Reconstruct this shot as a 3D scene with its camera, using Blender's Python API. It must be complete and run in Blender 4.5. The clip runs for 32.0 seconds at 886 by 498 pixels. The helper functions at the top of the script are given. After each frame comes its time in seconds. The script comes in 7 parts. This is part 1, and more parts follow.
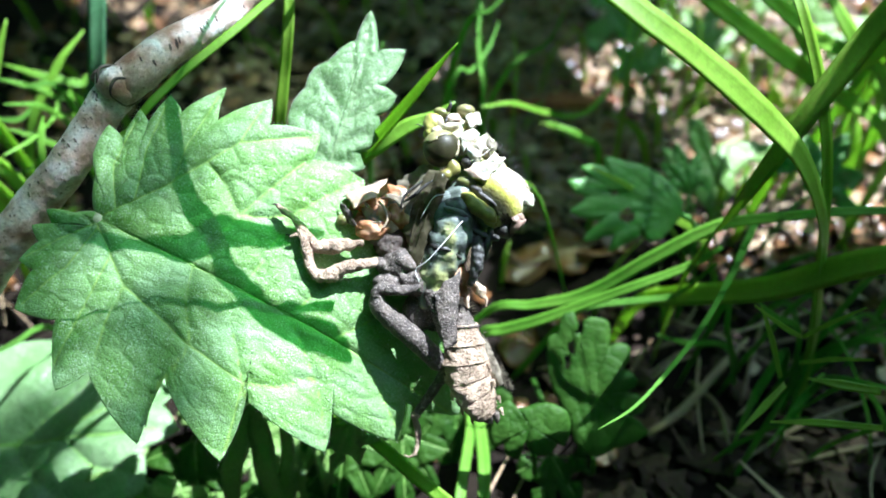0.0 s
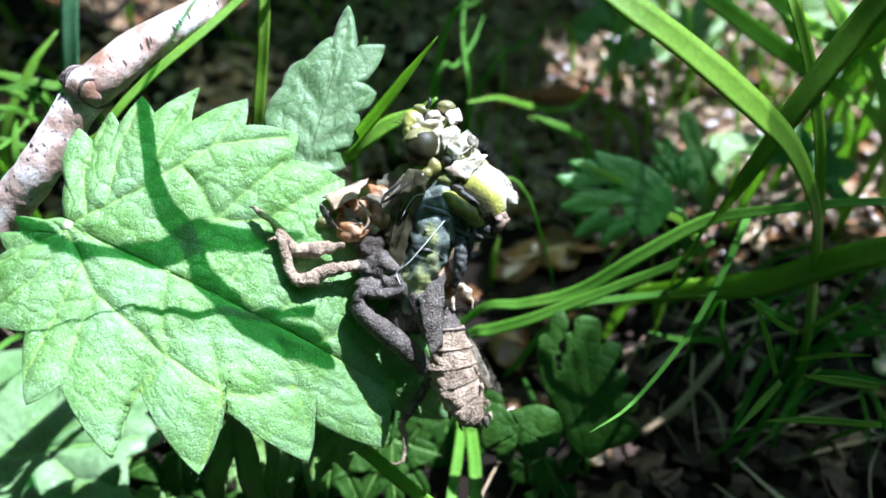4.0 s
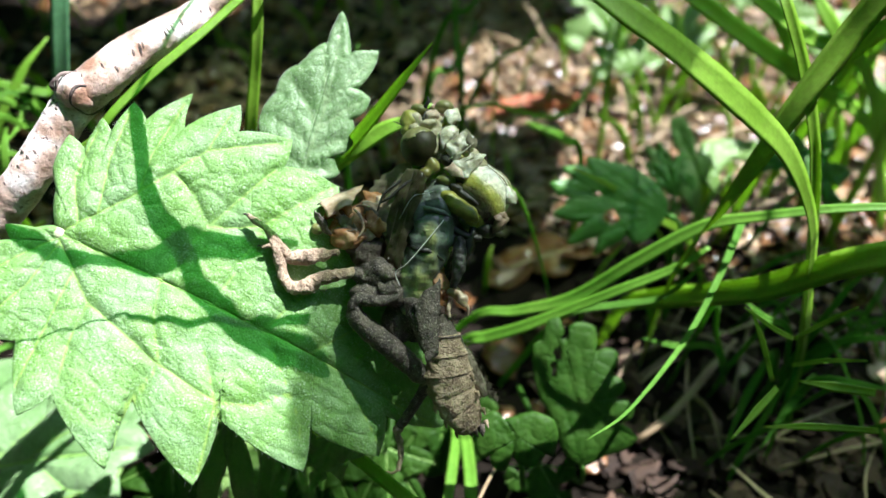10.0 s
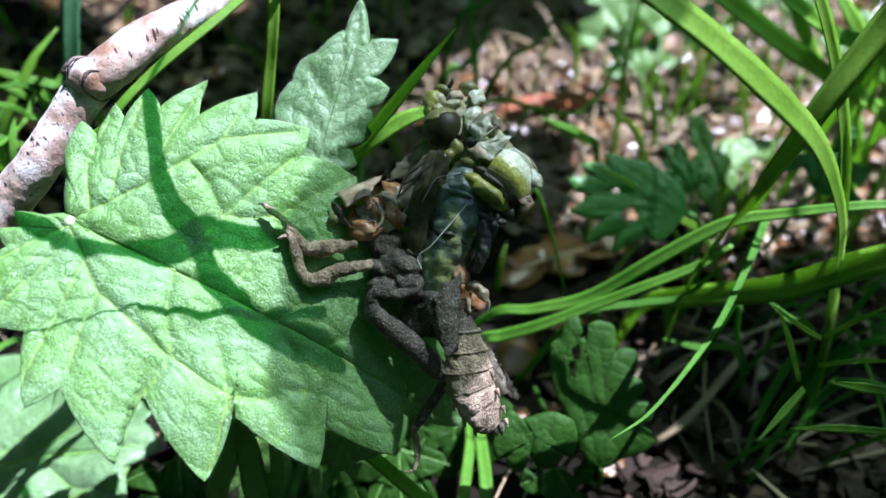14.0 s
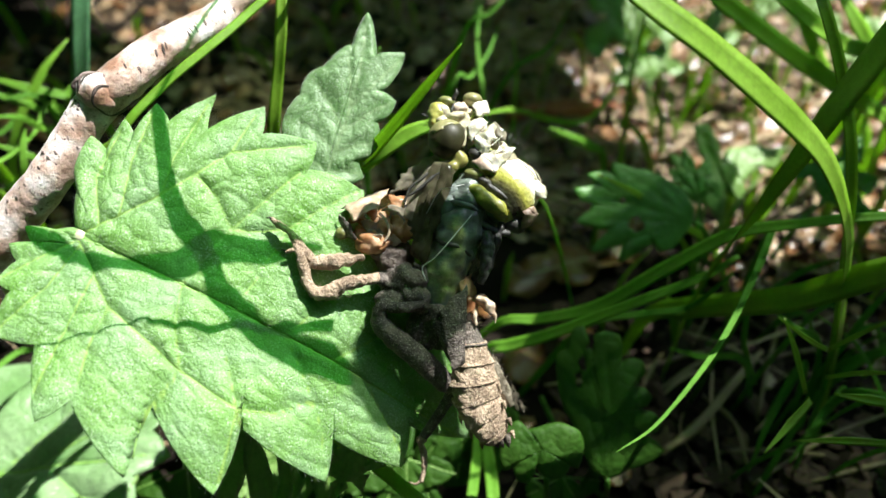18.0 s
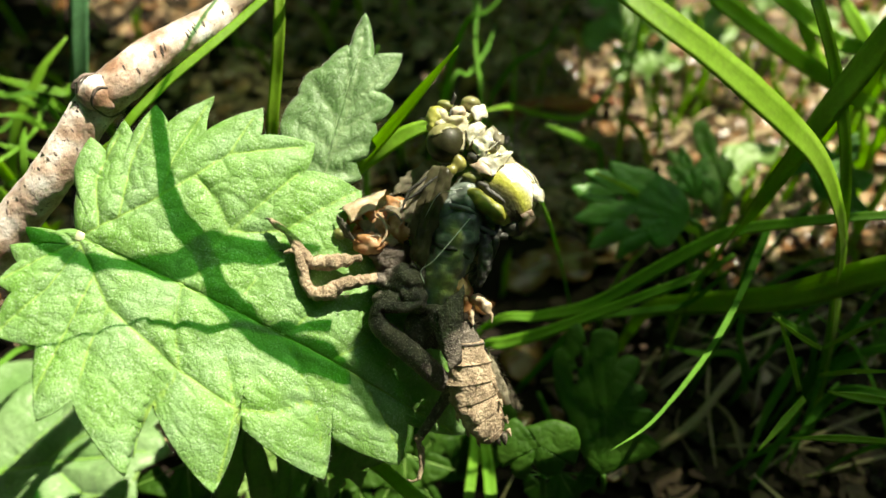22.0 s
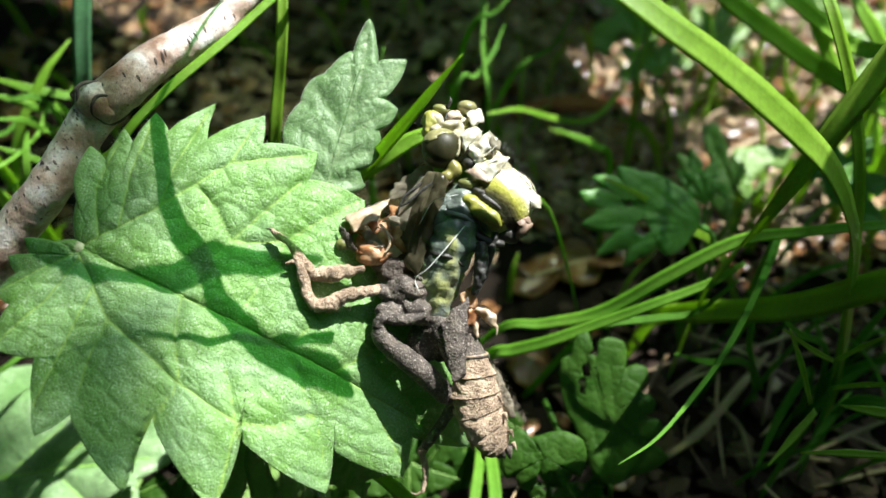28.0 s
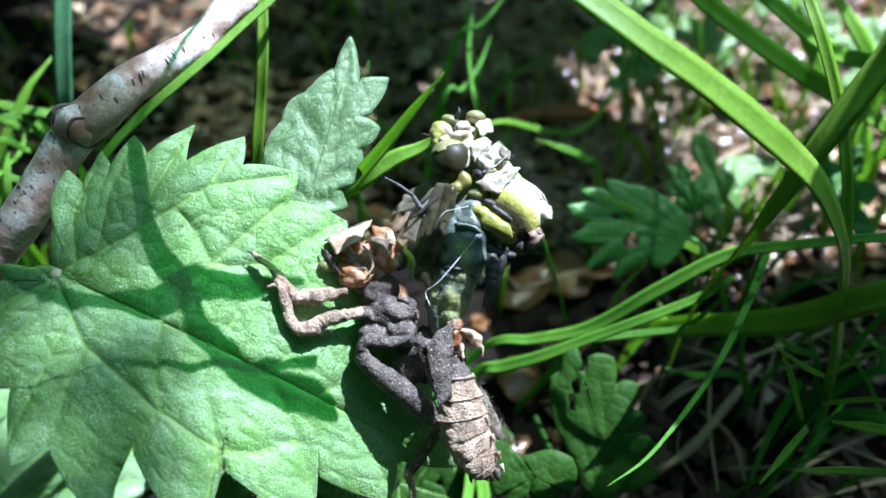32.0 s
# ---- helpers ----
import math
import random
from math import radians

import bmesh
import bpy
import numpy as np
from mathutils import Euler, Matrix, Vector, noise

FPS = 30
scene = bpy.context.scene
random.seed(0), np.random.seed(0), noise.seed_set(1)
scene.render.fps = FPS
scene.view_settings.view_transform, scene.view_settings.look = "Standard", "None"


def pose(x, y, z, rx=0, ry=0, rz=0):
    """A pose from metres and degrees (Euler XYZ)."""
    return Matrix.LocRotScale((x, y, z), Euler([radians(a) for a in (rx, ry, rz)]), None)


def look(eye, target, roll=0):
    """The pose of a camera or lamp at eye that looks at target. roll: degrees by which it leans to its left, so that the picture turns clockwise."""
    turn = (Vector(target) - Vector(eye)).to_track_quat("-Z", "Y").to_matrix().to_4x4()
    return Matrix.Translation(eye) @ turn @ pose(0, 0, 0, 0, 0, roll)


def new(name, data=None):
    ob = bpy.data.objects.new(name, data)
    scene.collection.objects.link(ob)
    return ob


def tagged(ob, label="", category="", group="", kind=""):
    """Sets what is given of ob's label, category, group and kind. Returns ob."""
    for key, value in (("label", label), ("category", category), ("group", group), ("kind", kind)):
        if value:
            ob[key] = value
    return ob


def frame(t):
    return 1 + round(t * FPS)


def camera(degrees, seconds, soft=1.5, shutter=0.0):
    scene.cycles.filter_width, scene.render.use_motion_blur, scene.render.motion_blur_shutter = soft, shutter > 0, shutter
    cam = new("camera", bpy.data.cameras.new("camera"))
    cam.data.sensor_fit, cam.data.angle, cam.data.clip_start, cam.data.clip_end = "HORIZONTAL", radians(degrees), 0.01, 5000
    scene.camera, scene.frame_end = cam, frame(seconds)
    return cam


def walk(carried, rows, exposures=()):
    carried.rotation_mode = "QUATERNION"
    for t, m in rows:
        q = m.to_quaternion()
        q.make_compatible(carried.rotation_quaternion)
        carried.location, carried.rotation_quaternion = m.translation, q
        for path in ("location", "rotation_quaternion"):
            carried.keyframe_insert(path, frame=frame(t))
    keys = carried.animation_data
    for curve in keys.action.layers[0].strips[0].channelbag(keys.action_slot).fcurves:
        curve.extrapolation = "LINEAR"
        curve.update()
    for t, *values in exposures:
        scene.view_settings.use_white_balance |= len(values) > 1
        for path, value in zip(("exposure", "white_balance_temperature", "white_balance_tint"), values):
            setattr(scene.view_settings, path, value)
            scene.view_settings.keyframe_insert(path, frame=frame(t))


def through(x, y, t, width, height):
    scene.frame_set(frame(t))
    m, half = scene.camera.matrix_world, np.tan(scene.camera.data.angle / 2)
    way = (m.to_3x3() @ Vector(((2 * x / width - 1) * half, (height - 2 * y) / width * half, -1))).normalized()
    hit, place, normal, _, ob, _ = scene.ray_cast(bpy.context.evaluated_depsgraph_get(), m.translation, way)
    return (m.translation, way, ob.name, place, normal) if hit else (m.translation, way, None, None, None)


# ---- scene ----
MM = 0.001

# Camera: hand held, a hand's width above the leaf (millimetres and degrees).
cam = camera(56.0, 32.0, soft=1.6)
PATH = [
    (0, 0, -0, 112, 48, -0, 0),
    (0.5, -0.66, 0.08, 111.4, 47.71, 0.55, 0.2),
    (1, -1.44, 0.99, 110.6, 47.44, 0.22, 0.32),
    (1.5, -0.92, 1.01, 110.98, 47.43, 0.15, -0.18),
    (2, -1.01, 0.47, 110.44, 47.02, -0.12, 0.13),
    (2.5, 1.01, 0.66, 111.36, 47.45, 0.34, -0.85),
    (3, 1.07, 1.64, 110.77, 47.29, 0.35, -0.88),
    (3.5, 1.65, 2.59, 110.79, 47.6, 0.59, -1.09),
    (5.5, -1.39, 2.21, 108.29, 47.75, 0.23, -0.54),
    (6, -1.06, 2.43, 107.79, 47.92, 0.29, -0.7),
    (6.5, 0.7, 3.02, 108.57, 48.13, 0.38, -1.37),
    (7, 1.04, 3.2, 108.58, 48.3, 0.38, -1.34),
    (7.5, -0.36, 2.56, 109.62, 48.86, 0.21, -1.15),
    (8, -1.61, 2.14, 110.7, 48.94, 0.09, -0.9),
    (8.5, -0.62, 2.81, 110.6, 48.82, -0.18, -1.12),
    (9, -1.25, 2.04, 110.8, 48.7, 0.05, -1.21),
    (9.5, -0.17, 2.37, 110.26, 48.28, 0.2, -1.54),
    (10, 0.62, 2.97, 110.13, 48.14, 0.23, -1.62),
    (10.5, -1.07, 3.49, 108.71, 47.53, 0, -1.31),
    (11, -0.25, 4.01, 109.56, 47.77, 0.64, -1.18),
    (11.5, -1.06, 4.3, 108.01, 47.37, 0.49, -0.37),
    (12, -1.84, 3.13, 108.18, 47.35, 0.3, -0.13),
    (12.5, -1.5, 3.97, 108.84, 47.74, 0.47, -0.54),
    (13, -2.32, 3.57, 107.04, 47.49, -0.39, -0.59),
    (13.5, -3.01, 3.79, 107.32, 48.03, -0.36, -0.8),
    (14, -1.38, 3.89, 107.32, 48.61, -0.06, -1.22),
    (14.5, -1.77, 5.16, 106.01, 48.54, -0.36, -0.65),
    (16.5, -1.34, 4.29, 107.54, 49.02, -0.09, -1.02),
    (17, -0.41, 4.33, 108.03, 48.92, 0.19, -1.06),
    (17.5, -0.94, 4.95, 109.18, 48.91, 0.25, -0.86),
    (18, -1.23, 4.34, 108.53, 48.74, 0.33, -0.85),
    (18.5, -0.76, 4.09, 109.6, 48.84, 0.63, -0.95),
    (19, -0.93, 4.41, 109.94, 48.61, 0.69, -0.59),
    (19.5, -0.54, 3.65, 110.11, 48.5, 0.72, -0.98),
    (20, -0.56, 3.91, 109.21, 48.28, 0.68, -0.85),
    (20.5, 0.16, 4.24, 110.1, 48.12, 0.42, -0.89),
    (21, -1.03, 4.33, 109.7, 47.93, 0.45, -0.6),
    (21.5, -0.76, 4.59, 109.89, 48.03, 0.56, -0.82),
    (22, -0.88, 4.43, 109.81, 48.11, 0.36, -0.86),
    (22.5, -0.87, 4.55, 108.95, 48.04, 0.48, -1.02),
    (23, -0.88, 5.1, 108.91, 47.93, 0.47, -1.21),
    (23.5, -1.57, 5.32, 108.16, 47.79, 0.31, -0.95),
    (24, -2.07, 6.03, 108.29, 47.83, 0.25, -0.45),
    (24.5, -0.88, 5.76, 108.27, 47.71, 0.39, -0.6),
    (25, -0.77, 6.07, 108.72, 47.77, 0.5, -0.74),
    (25.5, -2.29, 5.89, 109.5, 47.9, 0.57, -0.62),
    (27.5, 0.08, 6.86, 109.06, 47.7, 0.69, -0.57),
    (28, -0.31, 6.79, 110.15, 47.67, 0.68, -0.29),
    (28.5, -0.78, 6.64, 110.43, 47.79, 1.04, -0.58),
    (29, -0.72, 6.85, 110.45, 47.83, 1.06, -0.73),
    (29.5, 0.1, 6.99, 109.65, 47.63, 0.62, -0.72),
    (30, -0.24, 6.84, 110.24, 47.93, 1.02, -1.29),
    (30.5, 1.1, 9.04, 110.78, 48.07, 0.92, -1.13),
    (31, 0.34, 8.83, 109.38, 48.07, 0.69, -0.99),
    (31.5, -0.01, 9.24, 110, 47.97, 0.84, -0.77),
    (32, 0.98, 8.85, 110.57, 47.94, 1.04, -0.99)
]
EXPOSURES = [
    (0.0, 2.3, 5100, 13), (0.6, 1.95, 5000, 13), (3.5, 1.88, 4900, 18), (5.5, 1.6, 5500, 5), (9.0, 1.92, 5650, 14), (12.0, 1.82, 5250, 13), (14.5, 1.6, 4950, 21),
    (16.5, 1.74, 6100, 13), (19.0, 1.6, 5800, 7), (21.0, 1.55, 6700, 1), (23.0, 1.5, 7500, 0), (25.5, 1.6, 7200, 0), (27.5, 1.65, 6200, 9), (29.0, 1.75, 5350, 12), (32.0, 1.83, 4850, 17),
]
walk(cam, [(t, pose(x * MM, y * MM, z * MM, rx, ry, rz)) for t, x, y, z, rx, ry, rz in PATH], EXPOSURES)
cam.data.dof.use_dof = True
cam.data.dof.focus_distance = 0.088
cam.data.dof.aperture_fstop = 21.0

# ---- light: a high sun and a clear sky above the wood's edge ----
SUN = Vector((0.42, 0.215, 0.88)).normalized()
world = bpy.data.worlds.new("sky")
scene.world = world
world.use_nodes = True
sky = world.node_tree.nodes.new("ShaderNodeTexSky")
sky.sky_type, sky.sun_disc = "NISHITA", False
sky.sun_elevation = math.asin(SUN.z)
sky.sun_rotation = math.atan2(SUN.x, SUN.y)
background = world.node_tree.nodes["Background"]
background.inputs["Strength"].default_value = 0.063
world.node_tree.links.new(sky.outputs[0], background.inputs["Color"])
sun = new("sun", bpy.data.lights.new("sun", "SUN"))
sun.data.energy, sun.data.angle, sun.data.color = 4.2, radians(0.35), (1.0, 0.94, 0.82)
sun.matrix_basis = look(SUN, (0, 0, 0))


# ---- materials ----
def ramp(nt, fac, stops):
    node = nt.nodes.new("ShaderNodeValToRGB")
    steps = node.color_ramp.elements
    steps.remove(steps[1])
    steps[0].position, steps[0].color = stops[0][0], (*stops[0][1], 1)
    for p, c in stops[1:]:
        steps.new(p).color = (*c, 1)
    nt.links.new(fac, node.inputs["Fac"])
    return node.outputs["Color"]


def noise_node(nt, coords, scale, detail=4.0, rough=0.6):
    node = nt.nodes.new("ShaderNodeTexNoise")
    node.inputs["Scale"].default_value, node.inputs["Detail"].default_value, node.inputs["Roughness"].default_value = scale, detail, rough
    nt.links.new(coords, node.inputs["Vector"])
    return node.outputs["Fac"]


def mix(nt, a, b, fac, mode="MIX"):
    node = nt.nodes.new("ShaderNodeMix")
    node.data_type, node.blend_type = "RGBA", mode
    for value, slot in ((fac, 0), (a, 6), (b, 7)):
        if isinstance(value, (int, float)):
            node.inputs[slot].default_value = value
        elif isinstance(value, tuple):
            node.inputs[slot].default_value = (*value, 1)
        else:
            nt.links.new(value, node.inputs[slot])
    return node.outputs[2]


def surface(name, dark, light, grain=900.0, blotch=120.0, rough=0.6, bump=0.3, depth=0.0002, through=0.0, through_color=None,
            islands=0.0, spec=0.5, coat=0.0, mid=None, sss=0.0, cells=0.0, cell_depth=0.0004, stripes=0.0, flecks=0.0, fleck_color=(0.5, 0.46, 0.42), fleck_scale=8000, sheen=0.0, clear=0.0, clear_color=(0.4, 0.8, 0.2), veined=0.0, vein_color=(0.33, 0.5, 0.13), bands=()):
    """A grained surface: two scales of noise in the colour, fine relief, and for thin tissue some light that comes through."""
    m = bpy.data.materials.new(name)
    m.use_nodes = True
    nt = m.node_tree
    p = nt.nodes["Principled BSDF"]
    co = nt.nodes.new("ShaderNodeTexCoord").outputs["Object"]
    fine, wide = noise_node(nt, co, grain), noise_node(nt, co, blotch, 2.0)
    middle = mid or tuple((a + b) / 2 for a, b in zip(dark, light))
    color = ramp(nt, wide, [(0.32, dark), (0.5, middle), (0.68, light)])
    if bands:
        place = nt.nodes.new("ShaderNodeAttribute")
        place.attribute_name = "across"
        color = mix(nt, color, ramp(nt, place.outputs["Fac"], bands), 0.94)
    grit = ramp(nt, fine, [(0.3, (0.72, 0.72, 0.72)), (0.7, (1.25, 1.25, 1.25))])
    color = mix(nt, color, grit, 0.8, "MULTIPLY")
    if islands:
        geo = nt.nodes.new("ShaderNodeNewGeometry")
        shade = ramp(nt, geo.outputs["Random Per Island"], [(0.0, dark), (0.45, tuple(v * 0.55 for v in middle)), (0.75, middle), (0.9, tuple((a + b) / 2 for a, b in zip(middle, light))), (1.0, light)])
        color = mix(nt, color, shade, islands)
    if flecks:
        # Specks: dust or bark marks on some surfaces, painted sparkle on the nettle leaf.
        dust_or_glint = ramp(nt, noise_node(nt, co, fleck_scale, 2.0), [(0.6 - 0.1 * flecks, (0.0,) * 3), (0.72 - 0.1 * flecks, (1.0,) * 3)])
        patchy = ramp(nt, noise_node(nt, co, blotch * 3.3, 2.0), [(0.36, (0.25,) * 3), (0.62, (1.0,) * 3)])
        color = mix(nt, color, fleck_color, mix(nt, dust_or_glint, patchy, 1.0, "MULTIPLY"))
    relief = None
    if cells:
        height = None
        for k, size in ((1.0, cells), (0.45, cells * 2.7)):
            v = nt.nodes.new("ShaderNodeTexVoronoi")
            v.feature = "DISTANCE_TO_EDGE"
            v.inputs["Scale"].default_value = size
            bent = nt.nodes.new("ShaderNodeVectorMath")
            bent.operation = "MULTIPLY_ADD"
            wob = nt.nodes.new("ShaderNodeTexNoise")
            wob.inputs["Scale"].default_value = size * 0.8
            nt.links.new(co, wob.inputs["Vector"])
            nt.links.new(wob.outputs["Color"], bent.inputs[0])
            bent.inputs[1].default_value = (0.6 / size,) * 3
            nt.links.new(co, bent.inputs[2])
            nt.links.new(bent.outputs[0], v.inputs["Vector"])
            dome = ramp(nt, v.outputs["Distance"], [(0.0, (0.0,) * 3), (0.12, (0.55 * k,) * 3), (0.5, (k,) * 3)])
            height = dome if height is None else mix(nt, height, dome, 1.0, "ADD")
        tint = ramp(nt, height, [(0.0, (1.1, 1.06, 1.05)), (0.4, (1.0, 1.0, 1.0))])
        color = mix(nt, color, tint, 1.0, "MULTIPLY")
        relief = nt.nodes.new("ShaderNodeBump")
        relief.inputs["Strength"].default_value, relief.inputs["Distance"].default_value = 0.5, cell_depth
        nt.links.new(height, relief.inputs["Height"])
    if stripes:
        uv = nt.nodes.new("ShaderNodeUVMap").outputs[0]
        sep = nt.nodes.new("ShaderNodeSeparateXYZ")
        nt.links.new(uv, sep.inputs[0])
        wave = nt.nodes.new("ShaderNodeMath")
        wave.operation = "SINE"
        mul = nt.nodes.new("ShaderNodeMath")
        mul.operation = "MULTIPLY"
        mul.inputs[1].default_value = stripes
        nt.links.new(sep.outputs[0], mul.inputs[0])
        nt.links.new(mul.outputs[0], wave.inputs[0])
        lines = ramp(nt, wave.outputs[0], [(0.0, (0.95, 0.96, 0.95)), (1.0, (1.03, 1.03, 1.03))])
        color = mix(nt, color, lines, 1.0, "MULTIPLY")
        relief = nt.nodes.new("ShaderNodeBump")
        relief.inputs["Strength"].default_value, relief.inputs["Distance"].default_value = 0.12, 0.00005
        nt.links.new(lines, relief.inputs["Height"])
    if veined:
        for name, reach, amount in (("vein", 0.15, 0.9), ("veinlet", 0.085, 0.42)):
            near = nt.nodes.new("ShaderNodeAttribute")
            near.attribute_name = name
            line = ramp(nt, near.outputs["Fac"], [(reach * 0.6, (amount,) * 3), (reach * 1.6, (0.0,) * 3)])
            color = mix(nt, color, vein_color if name == "vein" else tuple(v * 0.62 for v in dark), line)
            soft = nt.nodes.new("ShaderNodeMapRange")
            soft.interpolation_type = "SMOOTHSTEP"
            soft.inputs["From Max"].default_value = 0.7 if name == "vein" else 0.5
            nt.links.new(near.outputs["Fac"], soft.inputs["Value"])
            b = nt.nodes.new("ShaderNodeBump")
            b.inputs["Strength"].default_value, b.inputs["Distance"].default_value = 1.0, (veined if name == "vein" else veined * 0.8) * MM
            nt.links.new(soft.outputs["Result"], b.inputs["Height"])
            if relief:
                nt.links.new(relief.outputs[0], b.inputs["Normal"])
            relief = b
    nt.links.new(color, p.inputs["Base Color"])
    rr = ramp(nt, wide, [(0.3, (rough * 0.85,) * 3), (0.7, (min(1.0, rough * 1.15),) * 3)])
    nt.links.new(rr, p.inputs["Roughness"])
    p.inputs["Specular IOR Level"].default_value = spec
    p.inputs["Coat Weight"].default_value = coat
    if sheen:
        p.inputs["Sheen Weight"].default_value, p.inputs["Sheen Roughness"].default_value = sheen, 0.35
    if sss:
        p.inputs["Subsurface Weight"].default_value = sss
        p.inputs["Subsurface Radius"].default_value = (0.0012, 0.0008, 0.0004)
        p.inputs["Subsurface Scale"].default_value = 0.5
    if bump:
        b = nt.nodes.new("ShaderNodeBump")
        b.inputs["Strength"].default_value, b.inputs["Distance"].default_value = bump, depth
        nt.links.new(fine, b.inputs["Height"])
        if relief:
            nt.links.new(relief.outputs[0], b.inputs["Normal"])
        nt.links.new(b.outputs[0], p.inputs["Normal"])
    if through:
        tr = nt.nodes.new("ShaderNodeBsdfTranslucent")
        if through_color:
            nt.links.new(mix(nt, color, through_color, 0.7), tr.inputs["Color"])
        else:
            nt.links.new(color, tr.inputs["Color"])
        ms = nt.nodes.new("ShaderNodeMixShader")
        ms.inputs[0].default_value = through
        out = nt.nodes["Material Output"]
        nt.links.new(p.outputs[0], ms.inputs[1])
        nt.links.new(tr.outputs[0], ms.inputs[2])
        nt.links.new(ms.outputs[0], out.inputs["Surface"])
    if clear:
        glow = nt.nodes.new("ShaderNodeBsdfTransparent")
        glow.inputs["Color"].default_value = (*clear_color, 1)
        thin = nt.nodes.new("ShaderNodeMixShader")
        thin.inputs[0].default_value = clear
        nt.links.new(ms.outputs[0], thin.inputs[1])
        nt.links.new(glow.outputs[0], thin.inputs[2])
        nt.links.new(thin.outputs[0], out.inputs["Surface"])
    return m


# Near-black soil: the shade under the plants is put into its colour.
SOIL = surface("shaded_soil", (0.005, 0.004, 0.003), (0.02, 0.015, 0.010), 1400, 90, 0.9, 0.8, 0.0006, spec=0.08)
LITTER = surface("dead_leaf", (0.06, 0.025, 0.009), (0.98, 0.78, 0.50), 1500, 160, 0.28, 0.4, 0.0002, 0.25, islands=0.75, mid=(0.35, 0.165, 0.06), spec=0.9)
# Dark copy of the dead leaf: shade is put into the colour.
LITTER_SHADED = surface("shade_tinted_litter", (0.02, 0.012, 0.008), (0.20, 0.125, 0.085), 1500, 160, 0.75, 0.4, 0.0002, 0.15, islands=0.8, mid=(0.06, 0.038, 0.026), spec=0.25)
REDBARK = surface("red_bark", (0.24, 0.06, 0.025), (0.55, 0.19, 0.09), 1200, 200, 0.8, 0.5, 0.0003)
STRAW = surface("dry_straw", (0.11, 0.065, 0.03), (0.64, 0.48, 0.28), 1500, 200, 0.6, 0.3, 0.0002, islands=0.7)
# The pale flecks paint the leaf's sparkle into its colour.
LEAF = surface("nettle_leaf", (0.175, 0.37, 0.065), (0.265, 0.445, 0.19), 4600, 150, 0.4, 0.6, 0.00014, 0.30, (0.26, 0.62, 0.03), mid=(0.22, 0.41, 0.115), spec=0.45, veined=0.05, vein_color=(0.34, 0.53, 0.12), cells=1100.0, cell_depth=0.0001, sheen=0.1, flecks=0.62, fleck_color=(0.52, 0.69, 0.44), fleck_scale=5000)
LEAFGREY = surface("young_leaf", (0.12, 0.235, 0.075), (0.215, 0.345, 0.155), 3000, 260, 0.45, 0.45, 0.00016, 0.28, (0.30, 0.58, 0.10), cells=900.0, cell_depth=0.00007, sheen=0.4, veined=0.02, vein_color=(0.26, 0.38, 0.18), flecks=0.55, fleck_color=(0.44, 0.55, 0.38), fleck_scale=5600)
# Pale green leaf; on open ground its paleness stands in for sunlight.
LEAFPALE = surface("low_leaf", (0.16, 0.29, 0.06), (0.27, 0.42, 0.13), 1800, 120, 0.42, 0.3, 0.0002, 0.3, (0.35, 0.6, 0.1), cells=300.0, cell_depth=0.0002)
# Darkened leaf green: the dimness of shaded leaves is painted in.
LEAF_SHADED = surface("ground_leaf", (0.022, 0.068, 0.006), (0.05, 0.12, 0.013), 1600, 160, 0.55, 0.35, 0.0002, 0.3, (0.2, 0.5, 0.03), cells=350.0, cell_depth=0.0002, spec=0.2)
LEAFMID = surface("toothed_leaf", (0.085, 0.23, 0.04), (0.16, 0.34, 0.075), 1600, 160, 0.45, 0.35, 0.0002, 0.35, (0.25, 0.6, 0.08), cells=350.0, cell_depth=0.0001)
# Darker copy of the grass, with shade put into the colour.
GRASS_SHADED = surface("shade_tinted_grass_blade", (0.08, 0.22, 0.022), (0.14, 0.31, 0.04), 1800, 90, 0.7, 0.25, 0.00015, 0.38, (0.24, 0.55, 0.02), stripes=60.0, spec=0.15)
VEIN = surface("leaf_vein", (0.21, 0.42, 0.07), (0.29, 0.49, 0.12), 1800, 200, 0.5, 0.2, 0.0001, 0.2)
JOINT = surface("stalk_joint", (0.42, 0.45, 0.24), (0.66, 0.66, 0.46), 2200, 400, 0.5, 0.3, 0.0002)
HAIR = surface("leaf_hair", (0.55, 0.62, 0.5), (0.8, 0.84, 0.75), 3000, 500, 0.4, 0.0, through=0.7)
# Unseen shade casters: their clear share lifts the shadows they throw.
THINGRASS = surface("thin_grass_blade", (0.115, 0.28, 0.02), (0.21, 0.42, 0.04), 1800, 90, 0.38, 0.25, 0.00015, 0.5, (0.40, 0.82, 0.03), clear=0.5, clear_color=(0.38, 0.85, 0.2))
THINLEAF = surface("thin_shade_leaf", (0.08, 0.22, 0.03), (0.14, 0.32, 0.05), 1600, 160, 0.5, 0.3, 0.0002, 0.5, (0.3, 0.7, 0.05), clear=0.46, clear_color=(0.66, 0.75, 0.62))
SHEERLEAF = surface("sheer_shade_leaf", (0.08, 0.22, 0.03), (0.14, 0.32, 0.05), 1600, 160, 0.5, 0.3, 0.0002, 0.5, (0.3, 0.7, 0.05), clear=0.72, clear_color=(0.70, 0.74, 0.66))
# Leaf green of the unseen dome that cuts down skylight.
SKYSCREEN = surface("sky_screen_leaf", (0.12, 0.36, 0.03), (0.22, 0.5, 0.06), 300, 30, 0.6, 0.2, 0.0002, 0.5, (0.4, 0.85, 0.06))
GRASS = surface("grass_blade", (0.165, 0.305, 0.02), (0.26, 0.43, 0.045), 1800, 90, 0.42, 0.25, 0.00015, 0.52, (0.48, 0.72, 0.03), stripes=60.0)
